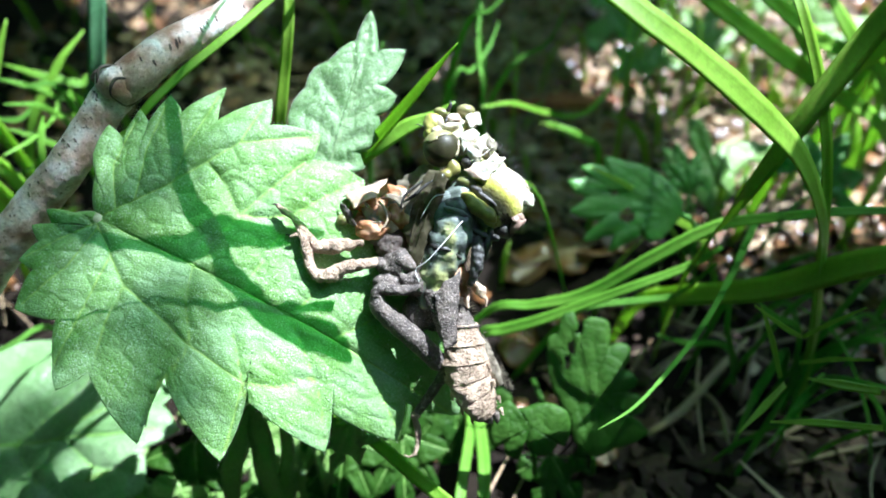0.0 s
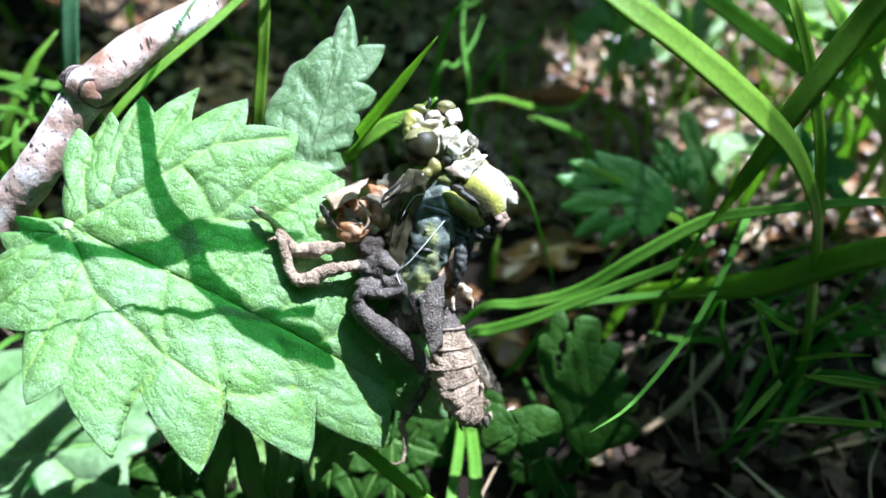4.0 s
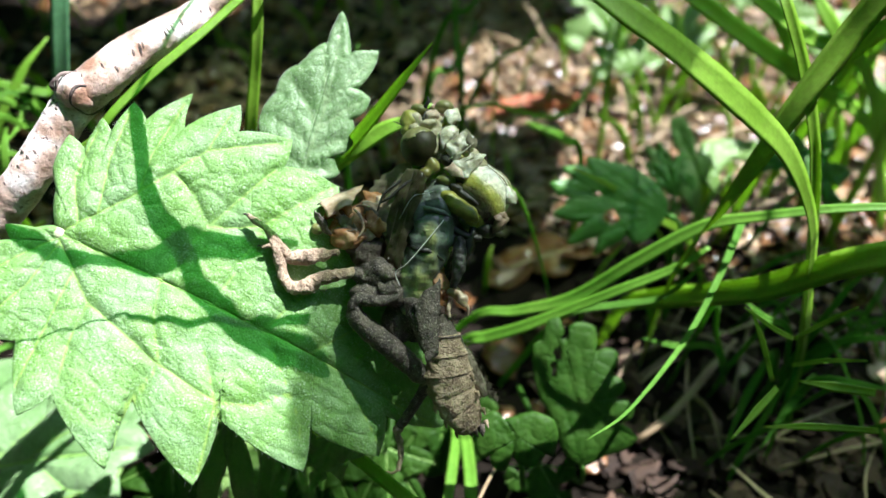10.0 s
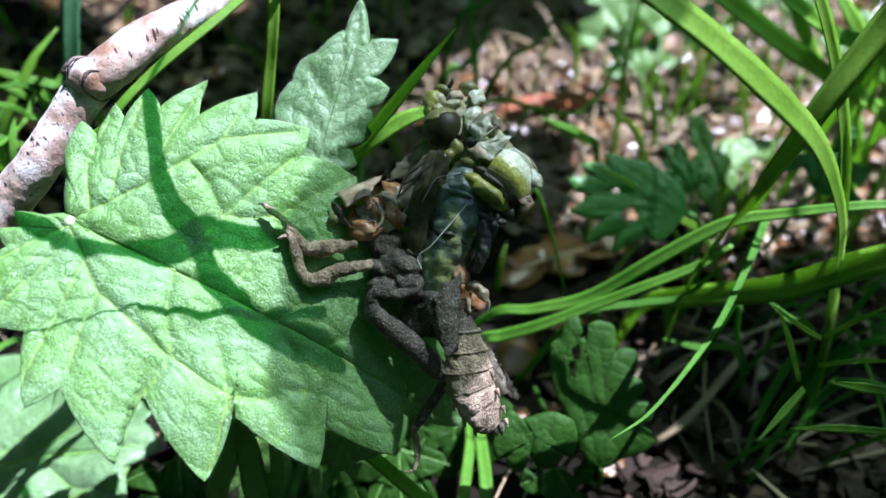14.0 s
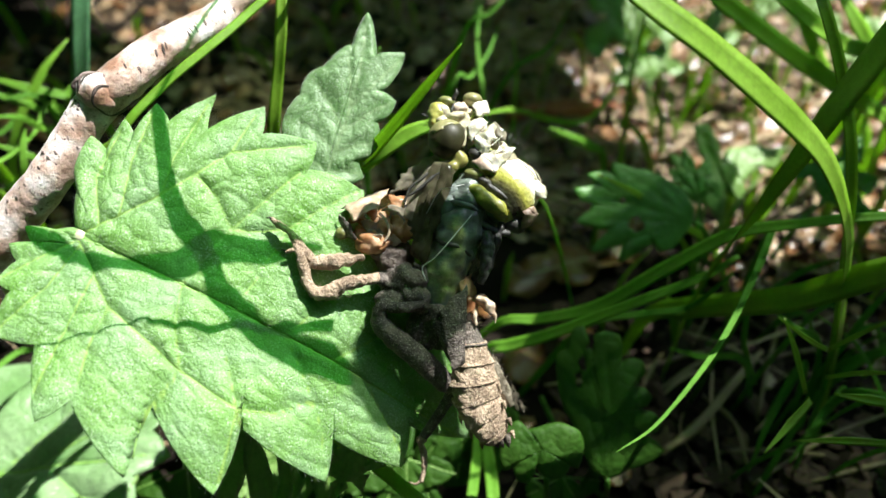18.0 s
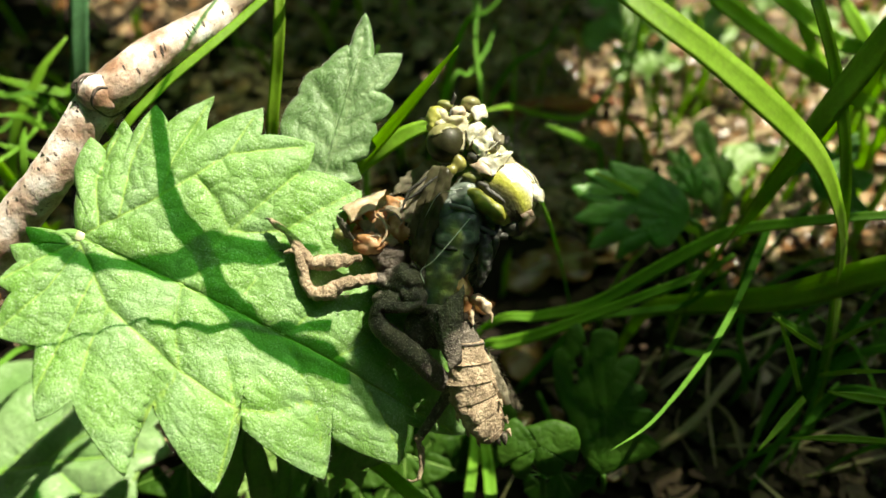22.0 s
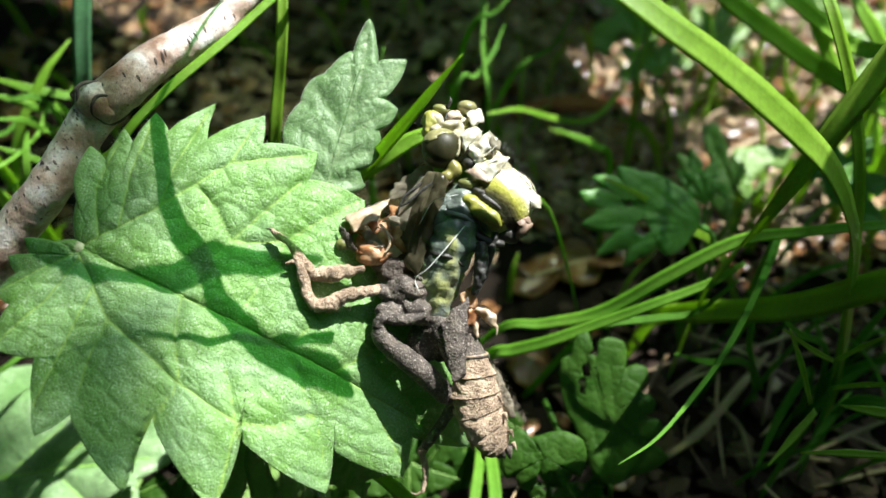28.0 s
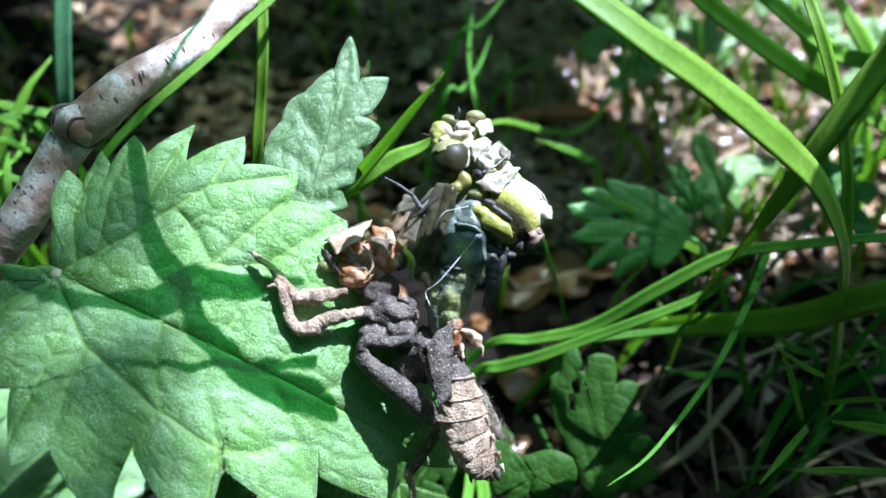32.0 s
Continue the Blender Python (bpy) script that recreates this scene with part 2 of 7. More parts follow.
# Yellow-green grass, lightened so that sunlight is part of the colour.
GRASS_YELLOW_LIT = surface("lit_yellow_grass_blade", (0.19, 0.37, 0.03), (0.30, 0.52, 0.06), 1800, 120, 0.42, 0.25, 0.00015, 0.55, (0.6, 0.9, 0.06), stripes=60.0)
# Half-lit tone of the grass, between the shaded and the lit copy.
GRASSMID = surface("mid_grass_blade", (0.115, 0.285, 0.022), (0.195, 0.385, 0.04), 1800, 90, 0.5, 0.25, 0.00015, 0.45, (0.34, 0.68, 0.03), stripes=60.0, spec=0.3)
GRASSTEAL = surface("blue_grass_blade", (0.07, 0.19, 0.08), (0.13, 0.29, 0.13), 1800, 120, 0.45, 0.25, 0.00015, 0.35, stripes=60.0)
BARK = surface("twig_bark", (0.33, 0.185, 0.125), (0.86, 0.80, 0.79), 2600, 300, 0.36, 0.45, 0.00025, mid=(0.60, 0.445, 0.375), flecks=0.16, fleck_color=(0.17, 0.105, 0.08), fleck_scale=2200, sheen=0.3)
BARKDARK = surface("twig_knot", (0.05, 0.035, 0.03), (0.26, 0.2, 0.18), 900, 300, 0.8, 0.8, 0.0006)
SHELL = surface("larva_skin", (0.034, 0.027, 0.022), (0.15, 0.122, 0.098), 3400, 520, 0.6, 0.7, 0.0004, mid=(0.078, 0.064, 0.052), flecks=0.5, fleck_color=(0.36, 0.31, 0.27), fleck_scale=5000)
SHELLPALE = surface("dusty_larva_skin", (0.22, 0.155, 0.10), (0.68, 0.52, 0.37), 3200, 520, 0.6, 1.0, 0.0005, 0.08, flecks=0.6, fleck_color=(0.72, 0.6, 0.46), mid=(0.41, 0.295, 0.20))
SHELLTAN = surface("thin_tan_skin", (0.42, 0.29, 0.17), (0.90, 0.76, 0.58), 1800, 500, 0.36, 0.6, 0.00025, 0.3, (0.6, 0.36, 0.18), flecks=0.3)
SHELLNECK = surface("neck_skin", (0.05, 0.038, 0.03), (0.13, 0.10, 0.08), 2200, 600, 0.5, 1.0, 0.0006, 0.2, (0.4, 0.22, 0.12))
FUZZ = surface("fuzzy_skin", (0.2, 0.17, 0.12), (0.42, 0.37, 0.28), 2600, 500, 0.8, 0.7, 0.0003, 0.25)
AMBER = surface("amber_membrane", (0.18, 0.075, 0.03), (0.82, 0.56, 0.36), 1500, 520, 0.24, 0.6, 0.0003, 0.38, (0.7, 0.34, 0.14), mid=(0.48, 0.25, 0.115))
EYE = surface("dragonfly_eye", (0.016, 0.016, 0.006), (0.05, 0.046, 0.018), 4000, 300, 0.5, 0.2, 0.00008, coat=0.04, spec=0.25)
EYECAP = surface("eye_top", (0.13, 0.13, 0.045), (0.30, 0.28, 0.13), 3000, 400, 0.4, 0.15, 0.0001, coat=0.15)
YELLOW = surface("yellow_green_cuticle", (0.17, 0.18, 0.03), (0.46, 0.45, 0.14), 2200, 300, 0.42, 0.35, 0.00015, sss=0.15, coat=0.1, mid=(0.30, 0.30, 0.05))
YELLOWDULL = surface("dull_yellow_cuticle", (0.14, 0.13, 0.03), (0.3, 0.28, 0.08), 2200, 420, 0.4, 0.35, 0.00015)
PALE = surface("pale_cuticle", (0.26, 0.23, 0.13), (0.60, 0.55, 0.40), 2200, 520, 0.3, 0.4, 0.0002, sss=0.15, coat=0.35)
PINK = surface("pinkish_cuticle", (0.38, 0.27, 0.2), (0.62, 0.5, 0.4), 2200, 450, 0.4, 0.5, 0.0002, sss=0.1)
WHITISH = surface("white_cuticle", (0.34, 0.32, 0.22), (0.86, 0.84, 0.76), 2600, 480, 0.22, 0.45, 0.0003, sss=0.2, coat=0.5, mid=(0.58, 0.55, 0.44))
PIGMENT = surface("banded_cuticle", (0.17, 0.18, 0.05), (0.50, 0.49, 0.24), 2200, 420, 0.3, 0.35, 0.00018, sss=0.02, coat=0.35, mid=(0.32, 0.32, 0.10),
                  bands=[(0.10, (0.05, 0.06, 0.05)), (0.17, (0.34, 0.35, 0.08)), (0.315, (0.36, 0.37, 0.07)), (0.345, (0.008, 0.008, 0.007)), (0.475, (0.008, 0.008, 0.007)), (0.54, (0.10, 0.09, 0.03)), (0.62, (0.36, 0.36, 0.06)), (0.70, (0.52, 0.51, 0.16)), (0.75, (0.72, 0.69, 0.52)), (0.88, (0.84, 0.82, 0.74))])
BLACK = surface("black_cuticle", (0.010, 0.010, 0.009), (0.045, 0.043, 0.036), 2200, 500, 0.48, 0.5, 0.0003, coat=0.05)
BLACKDUST = surface("dusty_black_cuticle", (0.018, 0.018, 0.018), (0.06, 0.06, 0.055), 2600, 500, 0.5, 0.6, 0.0003, flecks=0.5, fleck_color=(0.2, 0.2, 0.19))
TEAL = surface("grey_blue_cuticle", (0.055, 0.07, 0.062), (0.22, 0.26, 0.23), 2000, 380, 0.36, 0.5, 0.0003, coat=0.2, mid=(0.12, 0.145, 0.13))
MOTTLED = surface("mottled_cuticle", (0.022, 0.025, 0.022), (0.40, 0.42, 0.16), 2000, 300, 0.32, 0.5, 0.0003, coat=0.3, mid=(0.17, 0.205, 0.175))
OLIVE = surface("olive_cuticle", (0.10, 0.11, 0.03), (0.22, 0.23, 0.08), 2200, 420, 0.38, 0.35, 0.0002)
WING = surface("folded_wing", (0.05, 0.047, 0.026), (0.17, 0.155, 0.095), 1800, 500, 0.28, 0.4, 0.0002, 0.3, (0.3, 0.27, 0.14), clear=0.3, clear_color=(0.55, 0.52, 0.38))
WINGPALE = surface("pale_wing_membrane", (0.26, 0.235, 0.17), (0.46, 0.42, 0.33), 1800, 500, 0.35, 0.4, 0.0002, 0.4, clear=0.3, clear_color=(0.8, 0.77, 0.66))
THREAD = surface("white_thread", (0.8, 0.8, 0.78), (0.9, 0.9, 0.88), 2000, 500, 0.4, 0.0, through=0.3)
RUSSET = surface("russet_fold", (0.10, 0.06, 0.04), (0.34, 0.24, 0.18), 2000, 420, 0.45, 0.5, 0.0003, 0.2)
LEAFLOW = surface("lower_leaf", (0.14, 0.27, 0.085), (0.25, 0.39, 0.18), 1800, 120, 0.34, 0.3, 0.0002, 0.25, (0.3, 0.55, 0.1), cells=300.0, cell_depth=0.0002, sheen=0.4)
RUST = surface("rust_spot", (0.35, 0.12, 0.03), (0.5, 0.2, 0.06), 2000, 500, 0.6, 0.3, 0.0001)


# ---- shape helpers (millimetres) ----
def linked(name, me, material, parent=None, label="", smooth=True):
    ob = new(name, me)
    if material and not me.materials:
        me.materials.append(material)
    if smooth:
        me.polygons.foreach_set("use_smooth", [True] * len(me.polygons))
    if parent:
        ob.parent = parent
    return tagged(ob, label)


def part(name, bm, material, parent=None, label="", smooth=True):
    """One mesh object from a bmesh in millimetres, under its thing."""
    bmesh.ops.scale(bm, vec=(MM, MM, MM), verts=bm.verts)
    bmesh.ops.recalc_face_normals(bm, faces=bm.faces)
    me = bpy.data.meshes.new(name)
    bm.to_mesh(me)
    bm.free()
    return linked(name, me, material, parent, label, smooth)


def sheet(name, verts, faces, material, parent=None, label="", smooth=True):
    me = bpy.data.meshes.new(name)
    me.from_pydata([(x * MM, y * MM, z * MM) for x, y, z in verts], [], faces)
    me.update()
    return linked(name, me, material, parent, label, smooth)


def at_mm(ob, x, y, z, rx=0, ry=0, rz=0):
    ob.matrix_basis = pose(x * MM, y * MM, z * MM, rx, ry, rz)
    return ob


def thing(name, label, category, place=(0, 0, 0, 0, 0, 0), group="", kind=""):
    return tagged(at_mm(new(name), *place), label, category, group, kind)


def spline(points, steps):
    """A smooth line through the points: steps pieces between each two."""
    p = [Vector(q) for q in points]
    p = [p[0] * 2 - p[1]] + p + [p[-1] * 2 - p[-2]]
    out = []
    for i in range(1, len(p) - 2):
        a, b, c, d = p[i - 1:i + 3]
        for k in range(steps):
            t = k / steps
            out.append(0.5 * (2 * b + (c - a) * t + (2 * a - 5 * b + 4 * c - d) * t * t + (3 * b - a - 3 * c + d) * t ** 3))
    return out + [p[-2]]


def along(values, n):
    """n values, eased evenly through the given ones."""
    return np.interp(np.linspace(0, len(values) - 1, n), range(len(values)), values)


def frames(line, up=Vector((0, 0, 1))):
    """Tangent, side and normal along a line, without twist."""
    out, side = [], None
    for i, p in enumerate(line):
        t = (line[min(i + 1, len(line) - 1)] - line[max(i - 1, 0)]).normalized()
        if side is None:
            side = t.cross(up)
            if side.length < 0.05:
                side = t.cross(Vector((0, 1, 0)))
        side = (side - t * side.dot(t)).normalized()
        out.append((t, side.copy(), side.cross(t)))
    return out


def tube(bm, points, radii, sides=10, steps=4, rough=0.0, flat=1.0, grain=0.6, up=Vector((0, 0, 1))):
    """A round or flattened limb through the points."""
    line = spline(points, steps) if steps > 1 else [Vector(p) for p in points]
    r = along(radii, len(line))
    rings = []
    for p, (t, s, n), rad in zip(line, frames(line, up), r):
        ring = []
        for k in range(sides):
            a = math.tau * k / sides
            d = s * math.cos(a) + n * (math.sin(a) * flat)
            q = p + d * rad
            if rough:
                q += d * rad * rough * noise.noise(q * grain)
            ring.append(bm.verts.new(q))
        rings.append(ring)
    for a, b in zip(rings, rings[1:]):
        for k in range(sides):
            bm.faces.new((a[k], a[(k + 1) % sides], b[(k + 1) % sides], b[k]))
    bm.faces.new(rings[0][::-1])
    bm.faces.new(rings[-1])
    return bm


def blob(bm, centre, size, turn=(0, 0, 0), seg=20, rough=0.0, grain=0.5, pinch=0.0, seed=0.0):
    """A rounded lump: an ellipsoid with dents; pinch narrows its far end."""
    m = pose(0, 0, 0, *turn).to_3x3()
    made = bmesh.ops.create_uvsphere(bm, u_segments=seg, v_segments=max(6, seg * 2 // 3), radius=1.0)["verts"]
    for v in made:
        c = v.co.copy()
        k = 1 - pinch * (c.z + 1) / 2
        q = Vector((c.x * size[0] * k, c.y * size[1] * k, c.z * size[2]))
        if rough:
            q *= 1 + rough * noise.noise(q * grain + Vector((seed, seed * 1.7, 3.1)))
        v.co = m @ q + Vector(centre)
    return bm


def lump(name, centre, size, material, parent, turn=(0, 0, 0), label="", **kw):
    return part(name, blob(bmesh.new(), centre, size, turn, **kw), material, parent, label)


def limb(name, points, radii, material, parent, label="", **kw):
    return part(name, tube(bmesh.new(), points, radii, **kw), material, parent, label)


def blade_mesh(points, widths, face, fold=0.25, thick=0.16, steps=6, ripple=0.0):
    """A grass blade: a folded strip with a keel, thin but closed. face: where its upper side looks."""
    line = spline(points, steps)
    w = along(widths, len(line))
    verts, faces = [], []
    f = Vector(face).normalized()
    for i, p in enumerate(line):
        t = (line[min(i + 1, len(line) - 1)] - line[max(i - 1, 0)]).normalized()
        s = t.cross(f)
        s = s.normalized() if s.length > 1e-3 else Vector((1, 0, 0))
        n = s.cross(t)
        h = max(w[i], 0.05) / 2
        for k, (a, lift) in enumerate(((-1, 0), (-0.5, -0.6), (0, -1), (0.5, -0.6), (1, 0))):
            q = p + s * (a * h) + n * (lift * fold * h)
            if ripple:
                q += n * ripple * noise.noise(q * 0.25)
            verts.append(q)
        for a, lift in ((0.5, -0.6), (0, -1), (-0.5, -0.6)):
            verts.append(p + s * (a * h) + n * (lift * fold * h - thick * min(1.0, h)))
    for i in range(len(line) - 1):
        for k in range(8):
            faces.append((i * 8 + k, i * 8 + (k + 1) % 8, i * 8 + 8 + (k + 1) % 8, i * 8 + 8 + k))
    last = 8 * (len(line) - 1)
    faces += [tuple(range(7, -1, -1)), tuple(range(last, last + 8))]
    return verts, faces


VIEWED = (0.05, -0.7, 0.7)


def grass_blade(label, points, widths, material=GRASS, face=VIEWED, fold=0.3, ripple=0.15, group="", name="grass_blade"):
    base = Vector(points[-1])
    verts, faces = blade_mesh(points, widths, face, fold, ripple=ripple)
    ob = sheet(name, [v - base for v in verts], faces, material)
    uv = ob.data.uv_layers.new(name="across")
    place = (0.0, 0.25, 0.5, 0.75, 1.0, 0.75, 0.5, 0.25)
    for loop in ob.data.loops:
        uv.data[loop.index].uv = (place[loop.vertex_index % 8], 0.0)
    at_mm(ob, *base)
    keel = [verts[i + 6] - base for i in range(0, len(verts), 8)]
    limb("midrib", keel, [max(0.03, w * 0.03) for w in widths], material, ob, sides=6, steps=1)
    return tagged(ob, label, "grass blade", group)


def inside_distance(px, py, segs):
    """The least distance to a set of segments, and how far along."""
    best = np.full(px.shape, 1e9)
    for (ax, ay), (bx, by) in segs:
        dx, dy = bx - ax, by - ay
        t = np.clip(((px - ax) * dx + (py - ay) * dy) / (dx * dx + dy * dy + 1e-9), 0, 1)
        best = np.minimum(best, np.hypot(px - ax - t * dx, py - ay - t * dy))
    return best


def rim(corners, bulge=0.12, per=9):
    """The leaf's toothed edge: from tip to notch to tip, each piece bowed outwards a little."""
    out, n = [], len(corners)
    cx, cy = sum(c[0] for c in corners) / n, sum(c[1] for c in corners) / n
    for i in range(n):
        (ax, ay), (bx, by) = corners[i], corners[(i + 1) % n]
        length = math.hypot(bx - ax, by - ay)
        nx, ny = (by - ay) / (length + 1e-9), -(bx - ax) / (length + 1e-9)
        if nx * ((ax + bx) / 2 - cx) + ny * ((ay + by) / 2 - cy) < 0:
            nx, ny = -nx, -ny
        count = max(3, min(per, int(length * 2.6)))
        for k in range(count):
            t = k / count
            h = bulge * length * 4 * t * (1 - t) * (1 if length > 1.0 else 0.3)
            out.append((ax + (bx - ax) * t + nx * h, ay + (by - ay) * t + ny * h))
    return out


def leaf(name, label, place, corners, veins, material, centre, rings=46, fold=0.0, droop=0.0, quilt=0.5, groove=0.45, width=0.3,
         wrinkle=0.14, wave=0.5, blister=0.0, cell=2.4, per=9, puff=1.6, spine=None, vein_size=0.16, thick=0.22, holes=(), hairs=0, category="leaf", group="", vein_material=None, stalk=None, bulge=0.05, bend=(18.0, 0.0)):
    """A toothed leaf: a quilted blade that sinks at its veins, the veins themselves, hairs and a stalk as parts."""
    root = thing(name, label, category, place, group)
    edge = np.array(rim(corners, bulge, per))
    n = len(edge)
    c = np.array(centre, float)
    fr = np.linspace(0, 1, rings + 1) ** 0.85
    inner = np.repeat(c[None], n, 0)
    if spine:
        a, b = np.array(spine[0], float), np.array(spine[1], float)
        u = np.clip(((edge - a) @ (b - a)) / ((b - a) @ (b - a)) - 0.1, 0, 1)
        for k in range(6):
            u = (np.roll(u, 1) + u * 2 + np.roll(u, -1)) / 4
        inner = a + u[:, None] * (b - a)
    xy = np.concatenate([inner + (edge - inner) * f for f in fr])
    segs = [s for v in veins for s in zip(v, v[1:])]
    dist = inside_distance(xy[:, 0], xy[:, 1], segs)
    reach = np.concatenate([np.full(n, f) for f in fr])

    def cell_gap(px, py):
        near = noise.voronoi(Vector((px + 0.5 * noise.noise(Vector((px * 0.5, py * 0.5, 3))), py, 0.2)) / cell)[0]
        return near[1] - near[0]

    def height(px, py, d, f):
        z = fold * abs(py) + droop * (px * px) / 40.0 - bend[1] * max(0.0, px - bend[0]) ** 2
        z += quilt * (1 - math.exp(-(d / puff) ** 2)) - groove * math.exp(-(d / width) ** 2)
        z += wrinkle * noise.noise(Vector((px * 0.9, py * 0.9, 1.3))) + 0.6 * wrinkle * noise.noise(Vector((px * 2.1, py * 2.1, 7.7)))
        z += wave * noise.noise(Vector((px * 0.11, py * 0.11, 4.2))) * 2
        if blister:
            gap = min(1.0, cell_gap(px, py) * 1.9)
            z += blister * gap * (2 - gap) * (1 - 0.6 * f ** 6)
        return z - 0.5 * f ** 8

    verts = [(px, py, height(px, py, d, f)) for (px, py), d, f in zip(xy, dist, reach)]
    faces = []
    for r in range(rings):
        a, b = r * n, (r + 1) * n
        faces += [(a + k, b + k, b + (k + 1) % n, a + (k + 1) % n) for k in range(n)]
    if holes:
        def open_at(face):
            mx = sum(verts[i][0] for i in face) / len(face)
            my = sum(verts[i][1] for i in face) / len(face)
            return any(((mx - hx) / ha) ** 2 + ((my - hy) / hb) ** 2 < 1 + 0.5 * noise.noise(Vector((mx, my, 0))) for hx, hy, ha, hb in holes)
        faces = [f for f in faces if not open_at(f)]
    ob = sheet("blade", verts, faces, material, root)
    if hairs:
        for name, value in (("vein", dist), ("veinlet", [cell_gap(px, py) * cell / 2 for px, py in xy])):
            ob.data.attributes.new(name, "FLOAT", "POINT").data.foreach_set("value", np.asarray(value, np.float32))
    solid = ob.modifiers.new("thickness", "SOLIDIFY")
    solid.thickness, solid.offset = thick * MM, -1
    for i, v in enumerate(veins):
        line = [Vector((p[0], p[1], 0)) for p in v]
        line = spline(line, 9) if len(line) > 2 else [line[0].lerp(line[1], k / 6) for k in range(7)]
        for p in line:
            at = np.argsort((xy[:, 0] - p.x) ** 2 + (xy[:, 1] - p.y) ** 2)[:4]
            p.z = sum(verts[q][2] for q in at) / 4
        level = [p.z for p in line]
        for q, p in enumerate(line):
            p.z = sum(level[max(0, q - 1):q + 2]) / len(level[max(0, q - 1):q + 2]) + (0.8 if i == 0 else 0.45) * vein_size
        size = vein_size * (1.6 if i == 0 else 1.0)
        limb("midrib" if i == 0 else "vein", line, [size, size * 0.85, size * 0.5], vein_material or VEIN, root, sides=8, steps=1)
    if stalk:
        limb("stalk", stalk, [0.9, 0.75, 0.7, 0.6] if hairs else [0.35, 0.4, 0.42, 0.4], (vein_material or VEIN) if hairs else material, root, sides=10, steps=5, rough=0.1)
    if hairs:
        rnd = random.Random(len(label))
        hv, hf = [], []
        outer = rings * n
        for k in range(hairs):
            i = outer + rnd.randrange(n) if rnd.random() < 0.3 else rnd.randrange(n, len(verts))
            x, y, z = verts[i]
            ln = rnd.uniform(0.15, 0.45) if i < outer else rnd.uniform(0.3, 0.7)
            if i >= outer:
                out = Vector((x - c[0], y - c[1], 1.0)).normalized()
            else:
                out = Vector((rnd.uniform(-0.6, 0.6), rnd.uniform(-0.6, 0.6), 1)).normalized()
            s = out.cross(Vector((0.3, 1, 0.2))).normalized() * 0.016
            b = len(hv)
            o = Vector((x, y, z - 0.03))
            s2 = out.cross(s)
            hv += [o + s, o - s * 0.5 + s2 * 0.8, o - s * 0.5 - s2 * 0.8, o + out * ln]
            hf += [(b, b + 1, b + 3), (b + 1, b + 2, b + 3), (b + 2, b, b + 3)]
        tagged(sheet("leaf_hairs", hv, hf, HAIR, root, smooth=False), kind="stuff")
    return root


# ---- ground ----
def ground_z(x, y):
    return 3.5 * noise.noise(Vector((x * 0.025, y * 0.025, 0.5))) + 1.6 * noise.noise(Vector((x * 0.11, y * 0.11, 2.5))) - 1.5


def spread(lo, hi, step, far):
    mid = list(np.arange(lo, hi + 0.1, step))
    out = [d for d in (15, 50, 150, 500, 2000, 8000, far)]
    return [lo - d for d in reversed(out)] + mid + [hi + d for d in out]


def build_ground():
    xs, ys = spread(-160, 220, 2.5, 40000), spread(-30, 340, 2.5, 40000)
    verts = [(x, y, ground_z(x, y) + 0.5 * noise.noise(Vector((x * 0.5, y * 0.5, 9)))) for y in ys for x in xs]
    n = len(xs)
    faces = [(j * n + i, j * n + i + 1, j * n + n + i + 1, j * n + n + i) for j in range(len(ys) - 1) for i in range(n - 1)]
    tagged(sheet("ground", verts, faces, SOIL), "crumbly woodland soil under leaf litter, shade put into its colour", "ground", kind="structure")


build_ground()


def curled_piece(rnd, size, place, lift=0.0):
    """A torn, curled scrap of dead leaf with a ragged edge."""
    w, l = size * rnd.uniform(0.5, 0.9), size
    curl, tip = rnd.uniform(-0.09, 0.09) / max(size / 8, 0.5), rnd.uniform(-0.06, 0.06)
    m = pose(0, 0, 0, rnd.uniform(-28, 28), rnd.uniform(-28, 28), rnd.uniform(0, 360)).to_3x3()
    verts, nx, ny = [], 5, 6
    for j in range(ny):
        for i in range(nx):
            a, b = i / (nx - 1) * 2 - 1, j / (ny - 1) * 2 - 1
            taper = (1 - 0.75 * b * b) * (1 + 0.25 * math.sin(7 * b + size))
            x, y = a * w / 2 * taper, b * l / 2
            z = curl * x * x * 2 + tip * y * y * 0.5 + 0.12 * abs(x) + 0.3 * rnd.uniform(-0.4, 0.4)
            verts.append(m @ Vector((x, y, z)) + Vector(place))
    faces = [(j * nx + i, j * nx + i + 1, j * nx + nx + i + 1, j * nx + nx + i) for j in range(ny - 1) for i in range(nx - 1)]
    return verts, faces


def add(store, piece):
    base = len(store[0])
    store[0].extend(piece[0])
    store[1].extend(tuple(base + i for i in f) for f in piece[1])


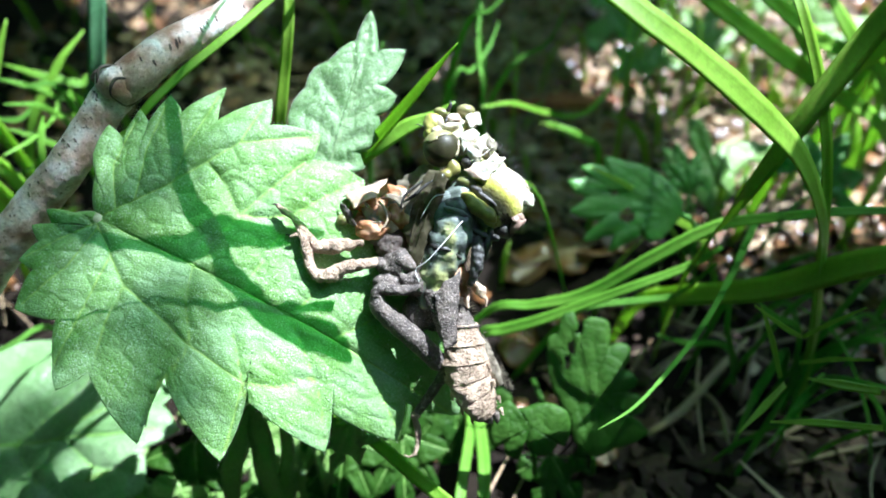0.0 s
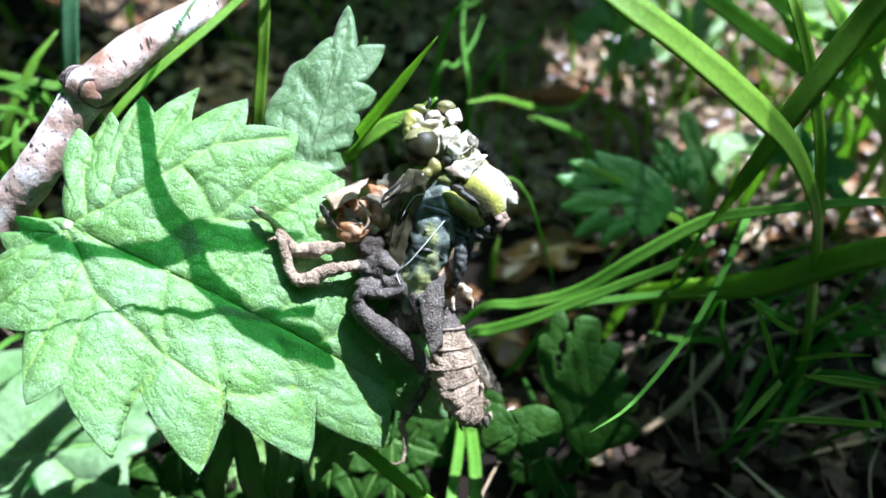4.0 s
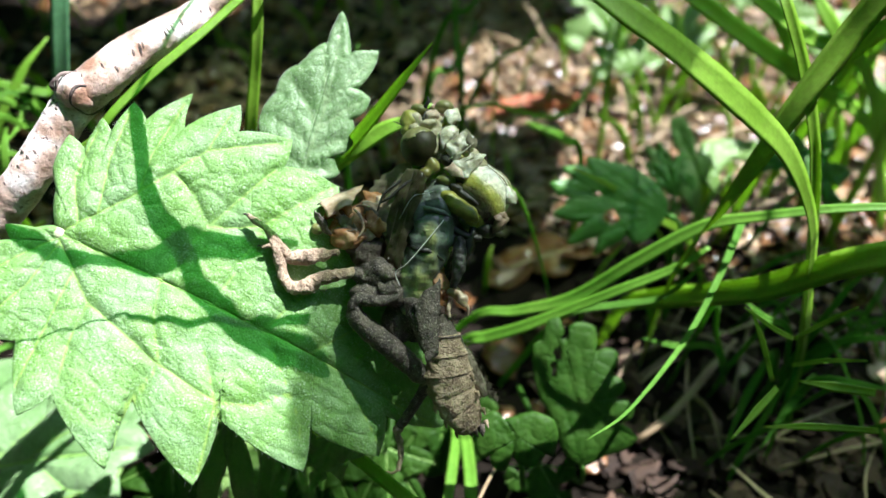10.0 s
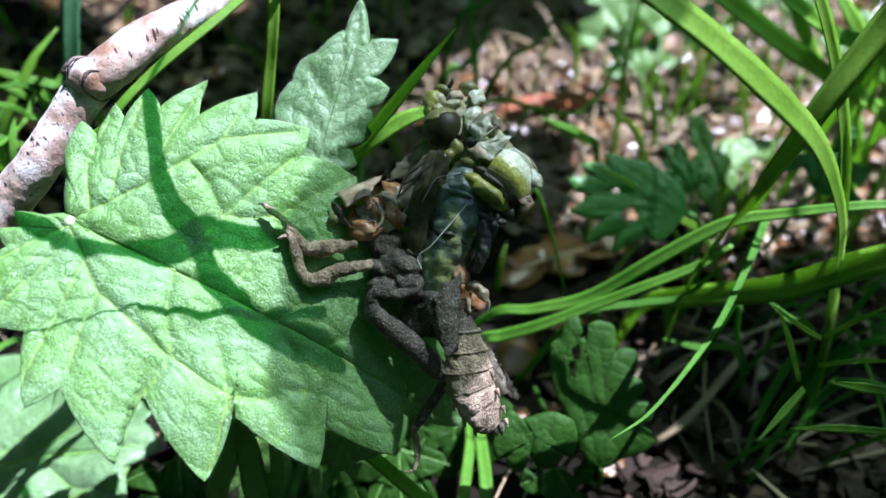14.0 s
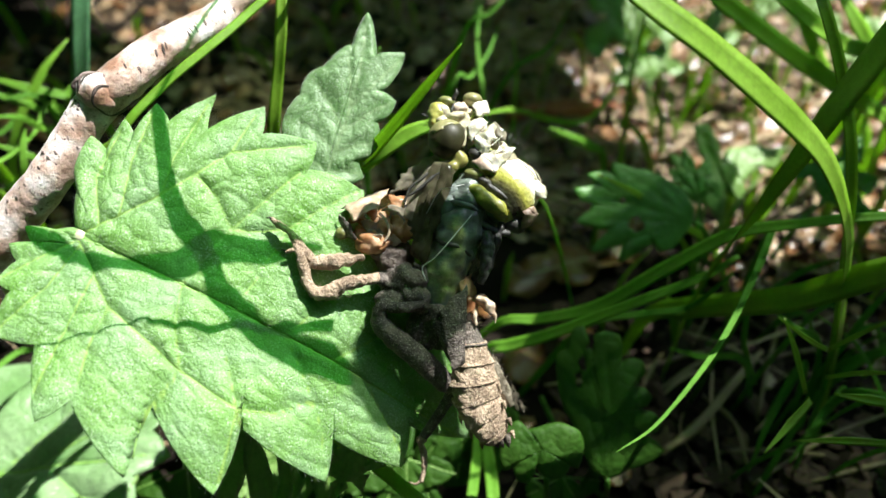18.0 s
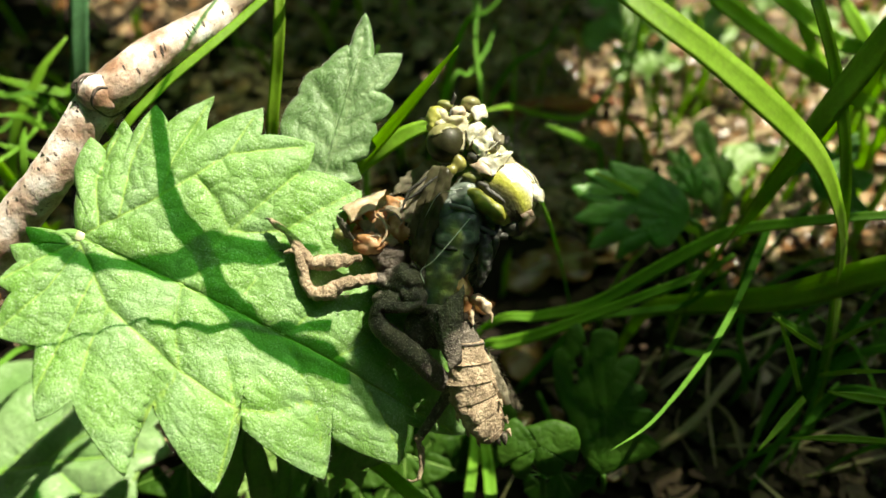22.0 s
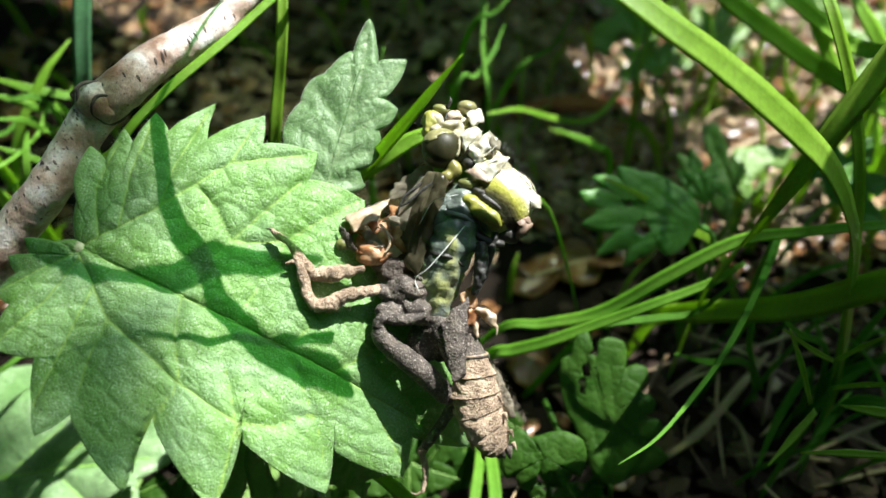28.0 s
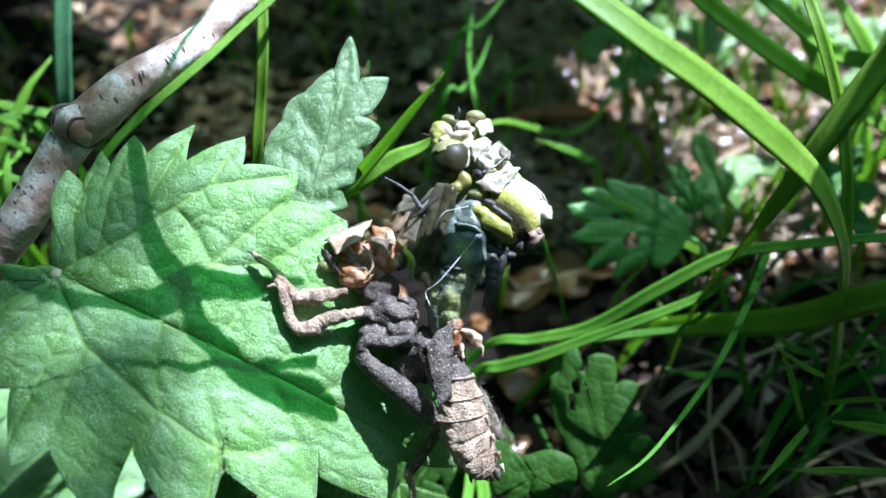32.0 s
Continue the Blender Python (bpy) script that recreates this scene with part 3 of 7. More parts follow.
def build_litter():
    rnd = random.Random(5)
    store = ([], [])
    for k in range(4700):
        x, y = rnd.uniform(-120, 190), rnd.uniform(45, 300)
        if k > 2000:
            x, y = rnd.uniform(5, 140), rnd.uniform(85, 240)
        if k > 3800:
            x, y = rnd.uniform(-70, 50), rnd.uniform(130, 270)
        # Litter is thinned here so the shade-dark soil shows.
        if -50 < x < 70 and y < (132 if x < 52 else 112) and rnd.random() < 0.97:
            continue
        add(store, curled_piece(rnd, rnd.choice((1.8, 2.5, 3.5, 4.5, 6.0)), (x, y, ground_z(x, y) + rnd.uniform(0.3, 2.5))))
    ob = sheet("leaf_litter", *store, LITTER)
    ob.modifiers.new("thickness", "SOLIDIFY").thickness = 0.12 * MM
    tagged(ob, "torn brown and pinkish scraps of dead leaves on soil", "leaf litter", kind="stuff")
    store = ([], [])
    # Dim scraps, coloured as if in shade, for the ground by the stems.
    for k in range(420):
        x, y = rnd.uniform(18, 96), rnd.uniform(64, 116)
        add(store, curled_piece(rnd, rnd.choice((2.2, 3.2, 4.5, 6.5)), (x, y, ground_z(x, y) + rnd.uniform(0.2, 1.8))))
    ob = sheet("leaf_litter", *store, LITTER_SHADED)
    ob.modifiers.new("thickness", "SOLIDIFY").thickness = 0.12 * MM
    tagged(ob, "brown dead leaf scraps with shade put into their colour", "leaf litter", kind="stuff")
    store = ([], [])
    for k in range(1820):
        x, y = rnd.uniform(-120, 190), rnd.uniform(50, 300)
        if k > 900:
            x, y = rnd.uniform(-70, 110), rnd.uniform(128, 270)
        if k > 1700:
            x, y = rnd.uniform(38, 120), rnd.uniform(125, 215)
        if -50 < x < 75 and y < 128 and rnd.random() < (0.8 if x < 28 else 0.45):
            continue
        z, a, l = ground_z(x, y) + rnd.uniform(0.6, 4), rnd.uniform(0, math.tau), rnd.uniform(7, 24)
        d = Vector((math.cos(a), math.sin(a), rnd.uniform(-0.12, 0.25))) * l
        p = Vector((x, y, z))
        bend = Vector((rnd.uniform(-2, 2), rnd.uniform(-2, 2), rnd.uniform(0, 2)))
        w = rnd.uniform(0.3, 0.9)
        add(store, blade_mesh([p, p + d * 0.5 + bend, p + d], [w * 0.5, w, w * 0.4], (0, 0, 1), 0.5, 0.3, steps=3))
    tagged(sheet("dry_straws", *store, STRAW), "pale dry grass straws lying over the litter", "dry straw", kind="stuff")
    store = ([], [])
    for k in range(330):
        x, y = rnd.uniform(-120, 190), rnd.uniform(95, 300)
        if k > 300:
            x, y = rnd.uniform(45, 150), rnd.uniform(110, 240)
        if x < 40 and y > 110 and rnd.random() < 0.6:
            continue
        z, a, l = ground_z(x, y), rnd.uniform(0, math.tau), rnd.uniform(8, 28)
        lean = Vector((math.cos(a), math.sin(a), 0)) * l * rnd.uniform(0.15, 0.7)
        p = Vector((x, y, z))
        w = rnd.uniform(0.7, 1.9)
        add(store, blade_mesh([p, p + lean * 0.35 + Vector((0, 0, l * 0.6)), p + lean + Vector((0, 0, l * 0.85))], [w * 0.8, w, 0.1], (0, -1, 0.4), 0.3, 0.12, steps=4))
    tagged(sheet("short_grass", *store, GRASS), "thin green grass shoots growing through litter", "grass", kind="stuff")


build_litter()


def build_dead_leaves():
    rnd = random.Random(11)
    spots = [(58, 150, 9), (75, 160, 12), (88, 142, 10), (46, 135, 8), (104, 170, 12), (66, 178, 11), (30, 120, 10), (22, 104, 9), (52, 118, 8), (92, 120, 10),
             (14, 98, 11), (24, 122, 15), (34, 127, 12), (16, 118, 11), (120, 150, 12), (40, 165, 8)]
    for x, y, s in spots:
        verts, faces = curled_piece(rnd, s, (0, 0, 0))
        ob = sheet("dead_leaf", verts, faces, LITTER)
        ob.modifiers.new("thickness", "SOLIDIFY").thickness = 0.15 * MM
        at_mm(ob, x, y, ground_z(x, y) + 2.2)
        tagged(ob, "curled dry pinkish-brown dead leaf lying on the ground", "dead leaf", "dead leaves on the ground")


build_dead_leaves()


def build_sunlit_litter():
    """Whole dead leaves and loose stalks on the open ground."""
    rnd = random.Random(63)
    for k in range(26):
        x, y = rnd.uniform(40, 118), rnd.uniform(126, 215)
        verts, faces = curled_piece(rnd, rnd.uniform(6, 12), (0, 0, 0))
        ob = sheet("dead_leaf", verts, faces, LITTER)
        ob.modifiers.new("thickness", "SOLIDIFY").thickness = 0.15 * MM
        at_mm(ob, x, y, ground_z(x, y) + 2.6)
        tagged(ob, "curled dry tan dead leaf on sunlit ground", "dead leaf", "dead leaves on the ground")
    for k in range(34):
        x, y = rnd.uniform(-30, 112), rnd.uniform(126, 220)
        a, l, r = rnd.uniform(0, math.tau), rnd.uniform(7, 17), rnd.uniform(0.25, 0.5)
        lift = rnd.uniform(0.5, 6)
        ob = part("dry_stalk", tube(bmesh.new(), [(-l * math.cos(a), -l * math.sin(a), 0), (rnd.uniform(-2, 2), rnd.uniform(-2, 2), 1 + lift * 0.4), (l * math.cos(a), l * math.sin(a), lift)], [r, r * 1.2, r * 0.6], sides=7, rough=0.2), STRAW)
        at_mm(tagged(ob, "pale dry broken grass stalk lying on litter", "dry stalk", "dry stalks on the litter"), x, y, ground_z(x, y) + 2.0)
    verts, faces = curled_piece(rnd, 6.0, (0, 0, 0))
    ob = sheet("dead_leaf", verts, faces, RUST)
    ob.modifiers.new("thickness", "SOLIDIFY").thickness = 0.15 * MM
    at_mm(tagged(ob, "small orange-brown dead leaf among straw", "dead leaf", "dead leaves on the ground"), 45, 176, ground_z(45, 176) + 7)


build_sunlit_litter()
limb_piece = part("bark_piece", tube(bmesh.new(), [(-13, -1, 0), (-4, 0.5, 1), (6, 0, 0.8), (14, 1, 0)], [1.2, 2.6, 2.8, 1.0], flat=0.5, rough=0.5, sides=12), REDBARK)
at_mm(tagged(limb_piece, "rough reddish-brown strip of bark on the litter", "bark"), 28.8, 175.6, ground_z(28.8, 175.6) + 4.0, 0, 0, 4)
ob = part("fallen_twig", tube(bmesh.new(), [(-9.6, -8, -2), (-4, -5, 0), (4, 3, 1), (10, 9, 1.5)], [0.6, 0.8, 0.75, 0.4], sides=8, rough=0.3), STRAW)
at_mm(tagged(ob, "thin pale dry twig leaning on the ground", "twig"), 42.3, 87.1, 3)
ob = part("fallen_twig", tube(bmesh.new(), [(-10, 14, 0), (-3, 5, 2), (4, -6, 1.4), (8, -13, 0)], [0.5, 0.8, 0.8, 0.4], sides=8, rough=0.3), STRAW)
at_mm(tagged(ob, "thin grey dry stem lying across the soil", "twig"), 26, 190, 6)
ob = part("fallen_twig", tube(bmesh.new(), [(-12, -9, 0), (-3, -2, 1.5), (6, 4, 1.4), (13, 8, 0)], [0.4, 0.9, 0.8, 0.4], sides=8, rough=0.3), STRAW)
at_mm(tagged(ob, "straw-coloured dry stem on sunlit dead leaves", "twig"), 62, 150, 6)

for a, b, r in [((45.4, 150.0, 5.0), (63.8, 163.5, 7.0), 0.55), ((50.6, 156.8, 5.0), (57.3, 158.7, 8.0), 0.4), ((62.0, 150.3, 7.0), (48.0, 139.0, 4.0), 0.4), ((25.8, 211.4, 12.0), (34.7, 193.3, 5.0), 0.5), ((16.1, 197.7, 8.0), (18.2, 177.2, 4.0), 0.6), ((69.6, 154.7, 6.0), (75.5, 138.2, 4.0), 0.4), ((9.9, 186.3, 5.0), (30.2, 185.3, 9.0), 0.45), ((-9.3, 181.8, 8.0), (2.0, 210.3, 5.0), 0.45), ((-30.3, 203.3, 6.0), (-18.9, 212.8, 9.0), 0.4)]:
    a, b = Vector(a), Vector(b)
    mid = (a + b) / 2
    ob = part("dry_stalk", tube(bmesh.new(), [a - mid, (a - mid) * 0.4 + Vector((0.6, -0.4, 0.9)), (b - mid) * 0.4 + Vector((-0.5, 0.6, 0.6)), b - mid], [r * 0.7, r, r * 0.9, r * 0.5], sides=8, rough=0.2), STRAW)
    at_mm(tagged(ob, "pale dry grass stalk lying on dead leaves", "dry stalk", "dry stalks on the litter"), *mid)

# ---- the branch beside the nettle ----
def build_branch():
    root = thing("branch", "smooth pinkish-grey dead branch with a swollen knot", "branch", (-40.7, 79.6, 59.2, 0, 0, 0))
    base = Vector((-40.7, 79.6, 59.2))
    line = [(-8, 126, 62), (-21.5, 101.8, 67), (-25.6, 96.4, 65), (-29.4, 92.3, 64.3), (-32.6, 89.2, 63.6), (-35.4, 85.8, 62.4), (-38.5, 83.8, 60.2),
            (-40.7, 81.6, 57.7), (-43.5, 78.8, 54.5), (-46.8, 77.2, 51.3), (-51, 74.6, 47), (-57, 72, 40), (-70, 68, 20), (-82, 66, -4)]
    bm = tube(bmesh.new(), [Vector(p) - base for p in line], [1.5, 1.7, 1.9, 2.0, 2.2, 2.4, 2.3, 2.2, 2.3, 2.4, 2.5, 2.6, 2.6, 2.8], sides=40, steps=20, rough=0.05, grain=0.9)
    part("stem", bm, BARK, root)
    knot = Vector((-37.6, 84.0, 62.2)) - base
    lump("knot", knot, (2.2, 2.3, 1.9), BARK, root, (20, 30, 40), rough=0.2, grain=0.7, seg=28, label="pale swollen knot with a dark crack")
    for k, (tip, wide) in enumerate(((-0.2, 2.3), (1.3, 2.05))):
        ring = [knot + Vector((tip, -0.8 * tip, -0.5 * tip)) + wide * (Vector((0.62, 0.7, 0.35)) * math.cos(a) * 0.75 + Vector((-0.35, -0.35, 0.87)) * math.sin(a)) * (1 + 0.05 * math.sin(5 * a + k)) for a in [math.tau * q / 14 for q in range(15)]]
        limb("knot_crack", ring, [0.1, 0.2, 0.12, 0.22, 0.1], BARKDARK, root, sides=6, steps=3, rough=0.3, label="dark ragged crack round the knot")
    lump("stub", knot + Vector((-1.8, 0.6, 0.3)), (1.1, 0.9, 0.9), BARKDARK, root, (0, 40, 20), rough=0.3, grain=1.1)
    rnd = random.Random(3)
    curve = spline([Vector(p) - base for p in line[1:11]], 8)
    for k in range(90):
        q = rnd.randrange(len(curve))
        p, reach = curve[q], 0.97 * np.interp(q / (len(curve) - 1) * 9, range(10), (1.7, 1.9, 2.0, 2.2, 2.4, 2.3, 2.2, 2.3, 2.4, 2.5))
        a = rnd.uniform(-0.8, 0.8)
        out = Vector((math.sin(a), -0.7 * math.cos(a), 0.7 * math.cos(a)))
        lump("bark_flake", p + out * reach, (rnd.uniform(0.12, 0.2), rnd.uniform(0.3, 0.6), 0.16), BARKDARK, root, (48, 0, rnd.uniform(25, 60)), seg=8, rough=0.4, grain=2.0)


build_branch()

# ---- leaves ----
MAIN_EDGE = [(-0.6, 0.5), (-2.9, 4.2), (-4.5, 6.1), (-5.0, 9.6), (-2.8, 9.0), (-3.2, 13.0), (-1.5, 12.0), (-1.3, 16.2), (0.9, 15.0), (3.4, 20.2), (4.8, 16.2), (8.6, 21.6),
             (10.0, 18.7), (15.4, 21.0), (16.1, 17.8), (22.4, 19.1), (23.6, 15.6), (30.0, 16.4), (31.0, 13.0), (37.5, 13.2), (38.6, 10.0), (44.0, 8.6), (46.6, 3.4), (39.2, 0.4),
             (40.7, -4.0), (32.1, -5.2), (33.8, -9.5), (23.6, -8.8), (24.8, -15.7), (15.4, -11.0), (16.9, -18.0), (8.8, -14.2), (7.2, -17.3), (2.8, -11.3),
             (-1.3, -12.4), (-2.1, -8.0), (-4.0, -7.9), (-3.5, -5.2), (-5.1, -4.1), (-3.1, -3.0), (-5.0, -1.8), (-2.5, -0.9)]
MAIN_VEINS = [[(0, 0), (2, 0.1), (11.5, 0.58), (21, 1.05), (30.5, 1.52), (40, 2.0), (45.5, 2.8)],
              [(0, -0.3), (6.5, -4.9), (15.9, -7.0), (22.7, -7.7), (26.3, -6.1), (28.6, -3.1)],
              [(22.7, -7.7), (23.6, -8.9)], [(15.9, -7.0), (15.9, -11.4)], [(22.7, -7.7), (23.7, -11.0), (24.6, -14.4)], [(15.9, -7.0), (15.2, -11.8), (16.7, -16.2)],
              [(6.5, -4.9), (7.3, -9.5), (8.6, -12.8)], [(3.4, -2.7), (4.4, -9.0), (5.4, -15.2)], [(0.6, -0.8), (0.4, -6.0), (-1.0, -11.6)], [(0.1, -0.5), (-2.0, -4.0), (-3.6, -7.2)],
              [(0.1, 0.3), (4.7, 7.6), (8.3, 15.2), (14.4, 19.9)], [(8.3, 15.2), (8.3, 20.4)], [(17.4, 0.87), (17.7, 11.1), (21.8, 18.6)],
              [(4.7, 7.6), (3.6, 11.7), (3.2, 18.9)], [(2.2, 3.8), (0.0, 9.5), (-1.1, 15.0)], [(1.0, 1.9), (-2.0, 6.0), (-2.8, 11.6)], [(11.5, 0.58), (12.5, 8.0), (15.6, 17.0)],
              [(23.1, 1.15), (26.0, 9.0), (29.4, 15.4)], [(28.5, 1.4), (32.5, 8.0), (37.0, 12.2)], [(26.3, -6.1), (28.6, -3.1), (30.8, -5.1), (33.2, -8.4)], [(32.4, 1.6), (36.8, -0.9), (40.6, -3.2)],
              [(12.5, 8.0), (15.5, 9.5), (17.7, 11.1)], [(6.4, 11.3), (9.5, 10.3), (12.5, 8.0)], [(11.5, 0.58), (13.0, -3.2), (15.9, -7.0)], [(17.4, 0.87), (18.6, -3.2), (22.7, -7.7)], [(23.1, 1.15), (26.0, -1.0), (28.6, -3.1)]]
NETTLE = leaf("nettle_leaf", "large bright green nettle leaf with deep teeth and hairy quilted surface", (-37.5, 69.5, 53.8, 25.1, 22.4, -19.9), MAIN_EDGE, MAIN_VEINS, LEAF, (15.5, 1.5),
     rings=90, fold=0.07, bend=(18.0, 0.0186), quilt=0.34, groove=0.14, width=0.3, wrinkle=0.03, wave=0.4, blister=0.14, cell=2.2, per=13, puff=1.0, spine=((2, 0.1), (40, 2.0)), vein_size=0.12, hairs=16000, stalk=[(0, 0, -0.1), (-0.6, 0.2, -3), (-1.5, 0.5, -10), (-4, 1, -46)])
lump("stalk_joint", (-0.2, 0.0, 0.15), (0.75, 0.6, 0.3), JOINT, NETTLE, rough=0.3, label="pale joint where the veins meet")

SECOND_EDGE = [(3.7, 18.6), (4.5, 16.0), (4.8, 12.9), (6.4, 13.7), (8.2, 14.2), (7.1, 11.2), (5.6, 9.5), (7.5, 8.7), (6.8, 7.1), (5.5, 6.2), (5.9, 3.8), (5.0, 2.5), (3.6, 1.8), (4.4, 0.1), (3.2, -0.7), (2.0, -1.0), (-0.1, -1.8), (-2.4, -0.6), (-4.0, 2.0), (-5.0, 4.7), (-5.0, 6.0), (-4.1, 7.8), (-3.3, 8.7), (-3.0, 10.3), (-2.4, 11.3), (-0.9, 12.0), (-0.1, 12.9), (1.8, 14.8), (1.9, 12.9), (2.4, 15.2)]
SECOND_VEINS = [[(-0.1, -1.3), (1.1, 2.5), (2.4, 7.1), (3.3, 12.2), (3.6, 17.6)], [(0.4, 0.1), (2.5, 0.4), (4.0, 0.3)], [(1.1, 2.5), (3.6, 3.4), (5.5, 3.9)], [(1.8, 4.8), (4.6, 7.0), (6.9, 8.6)], [(2.6, 7.7), (5.4, 11.0), (7.7, 13.8)], [(2.4, 7.1), (2.3, 10.9), (1.7, 14.2)], [(1.8, 4.8), (0.1, 8.2), (-2.0, 11.0)], [(1.1, 2.5), (-1.4, 4.6), (-4.5, 6.1)], [(0.4, 0.1), (-1.4, 1.3), (-3.6, 2.1)]]
leaf("nettle_leaf", "smaller grey-green hairy young nettle leaf on an upright shoot", (-13.9, 81.2, 52.7, 36, 6, 0), [(x, y * 1.03) for x, y in SECOND_EDGE], SECOND_VEINS, LEAFGREY, (1.6, 5.0),
     rings=44, fold=0.12, quilt=0.26, groove=0.0, width=0.35, wrinkle=0.05, wave=0.5, blister=0.1, cell=1.7, per=10, puff=0.9, spine=((-0.1, -1.0), (3.5, 15.5)), vein_size=0.045, hairs=3200, stalk=[(0, -1.5, -0.2), (-1, -7, -2), (-2, -13, -6), (-3, -30, -14)])
LOW_EDGE = [(-21.6, 11.5), (-14.7, 15.0), (-6, 16.8), (3.6, 15.6), (10.4, 11.2), (15.6, 8.2), (13.8, 4.2), (17.3, 0.0), (13.0, -3.2), (13.8, -9.3), (6, -14.8), (-6.1, -16.3), (-20, -13.4), (-26, -2)]
leaf("nettle_leaf", "broad pale-lit nettle leaf low on the plant", (-57, 75, 6.5, 10, -3, 0), LOW_EDGE,
     [[(-20, -2), (-6, -1), (4, 0), (14, 0)], [(-8, -1), (-2, 5), (2, 10)], [(-1, 0), (5, 4), (12, 5)], [(-8, -1), (-3, -7), (4, -11)], [(-1, 0), (5, -5), (11, -6.5)]], LEAFLOW, (-3, -1),
     rings=26, fold=0.03, quilt=0.7, groove=0.4, width=0.5, wrinkle=0.2, wave=1.2, vein_size=0.2, stalk=[(-20, -2, 0), (-26, -3, -4), (-34, -4, -16)])


def lobed(length, width, lobes, cut, spin=0.0, tooth=0.0):
    """The corners of a lobed leaf: rounded lobes round a heart, the base at (0, 0)."""
    pts = [(0, 0)]
    for k in range(lobes):
        a = math.pi * (0.08 + 0.84 * k / (lobes - 1))
        r = 1.0 - 0.25 * abs(math.cos(a)) ** 1.5
        da = math.pi * 0.36 / (lobes - 1)
        for s in (-1, -0.45, 0.45, 1) if not tooth else (-1, -0.5, 0, 0.5, 1):
            rr = r * (1 - cut if abs(s) == 1 else (1.0 if not tooth or s == 0 else 1.0 - tooth))
            pts.append((math.cos(a - s * da) * width * rr, math.sin(a - s * da) * length * rr))
    c, s = math.cos(radians(spin)), math.sin(radians(spin))
    return [(x * c - y * s, x * s + y * c) for x, y in pts][::-1]


def shaped_leaf(label, place, edge, centre, tips, material, holes=(), down=None, wave=0.5, fold=0.0):
    """A low leaf with its own outline: veins run from the stalk at (0, 0) towards the tips."""
    veins = [[(0, 0), (tx * 0.45 + ty * 0.04, ty * 0.45), (tx * 0.85, ty * 0.85)] for tx, ty in tips]
    stalk = [(0, 0, -0.1), *(down or [(2, -2, -3), (3, -6, -14)])]
    return leaf("ground_leaf", label, place, edge, veins, material, centre, rings=20, fold=fold, quilt=0.1, groove=0.1, width=0.4, wrinkle=0.05, wave=wave, blister=0.06, cell=1.6, vein_size=0.07,
                holes=holes, group="lobed leaves on the ground", stalk=stalk)


def small_leaf(label, place, length, width, lobes, cut, spin, material, tooth=0.0, holes=(), down=None, **kw):
    edge = lobed(length, width, lobes, cut, spin, tooth)
    far = sorted(edge, key=lambda p: -math.hypot(*p))[:lobes]
    c, s = math.cos(radians(spin)), math.sin(radians(spin))
    tips = []
    for k in range(lobes):
        a = math.pi * (0.08 + 0.84 * k / (lobes - 1))
        x, y = math.cos(a) * width * 0.8, math.sin(a) * length * 0.8
        tips.append((x * c - y * s, x * s + y * c))
    mid = (-s * length * 0.42, c * length * 0.42)
    veins = [[(0, 0), (tx * 0.5, ty * 0.5), (tx, ty)] for tx, ty in tips]
    veins.insert(0, veins.pop(lobes // 2))
    stalk = [(0, 0, -0.1), *(down or [(-c * 1 + s * 4, -s * 1 - c * 4, -2), (s * 10, -c * 10, -9)])]
    return leaf("ground_leaf", label, place, edge, veins, material, mid, rings=18, fold=0.0, quilt=0.35, groove=0.3, width=0.4, wrinkle=0.15, wave=0.9, vein_size=0.12,
                holes=holes, group="lobed leaves on the ground", stalk=stalk, **kw)


shaped_leaf("dark green toothed buttercup leaf with two insect holes", (37.6, 101.3, 28.3, 42, 4, -1), [(0.0, 0.0), (-1.4, -2.2), (-3.1, -4.2), (-4.9, -4.7), (-6.1, -3.4), (-7.6, -4.6), (-9.1, -5.4), (-11.1, -6.7), (-10.5, -3.8), (-12.2, -4.2), (-15.3, -5.3), (-14.0, -3.4), (-12.4, -1.5), (-15.2, -1.5), (-17.7, -0.8), (-15.8, 0.7), (-15.1, 2.2), (-16.9, 2.3), (-18.3, 4.0), (-16.3, 4.4), (-14.4, 5.0), (-15.4, 5.6), (-16.3, 6.4), (-13.8, 6.9), (-12.2, 6.5), (-12.5, 8.3), (-9.1, 7.6), (-6.1, 7.2), (-3.7, 6.1), (-1.4, 4.4), (-0.1, 2.4)],
            (-8.5, 1.0), [(-11.1, -6.7), (-15.3, -5.3), (-17.7, -0.8), (-18.3, 4.0), (-12.5, 8.3), (-4.9, -4.7), (-6.1, 7.2)], LEAFMID, holes=[(-8.7, -0.9, 1.2, 1.2), (-10.8, 2.6, 0.6, 0.5)], down=[(3, -1, -3), (7, -4, -14), (9, -8, -26)])
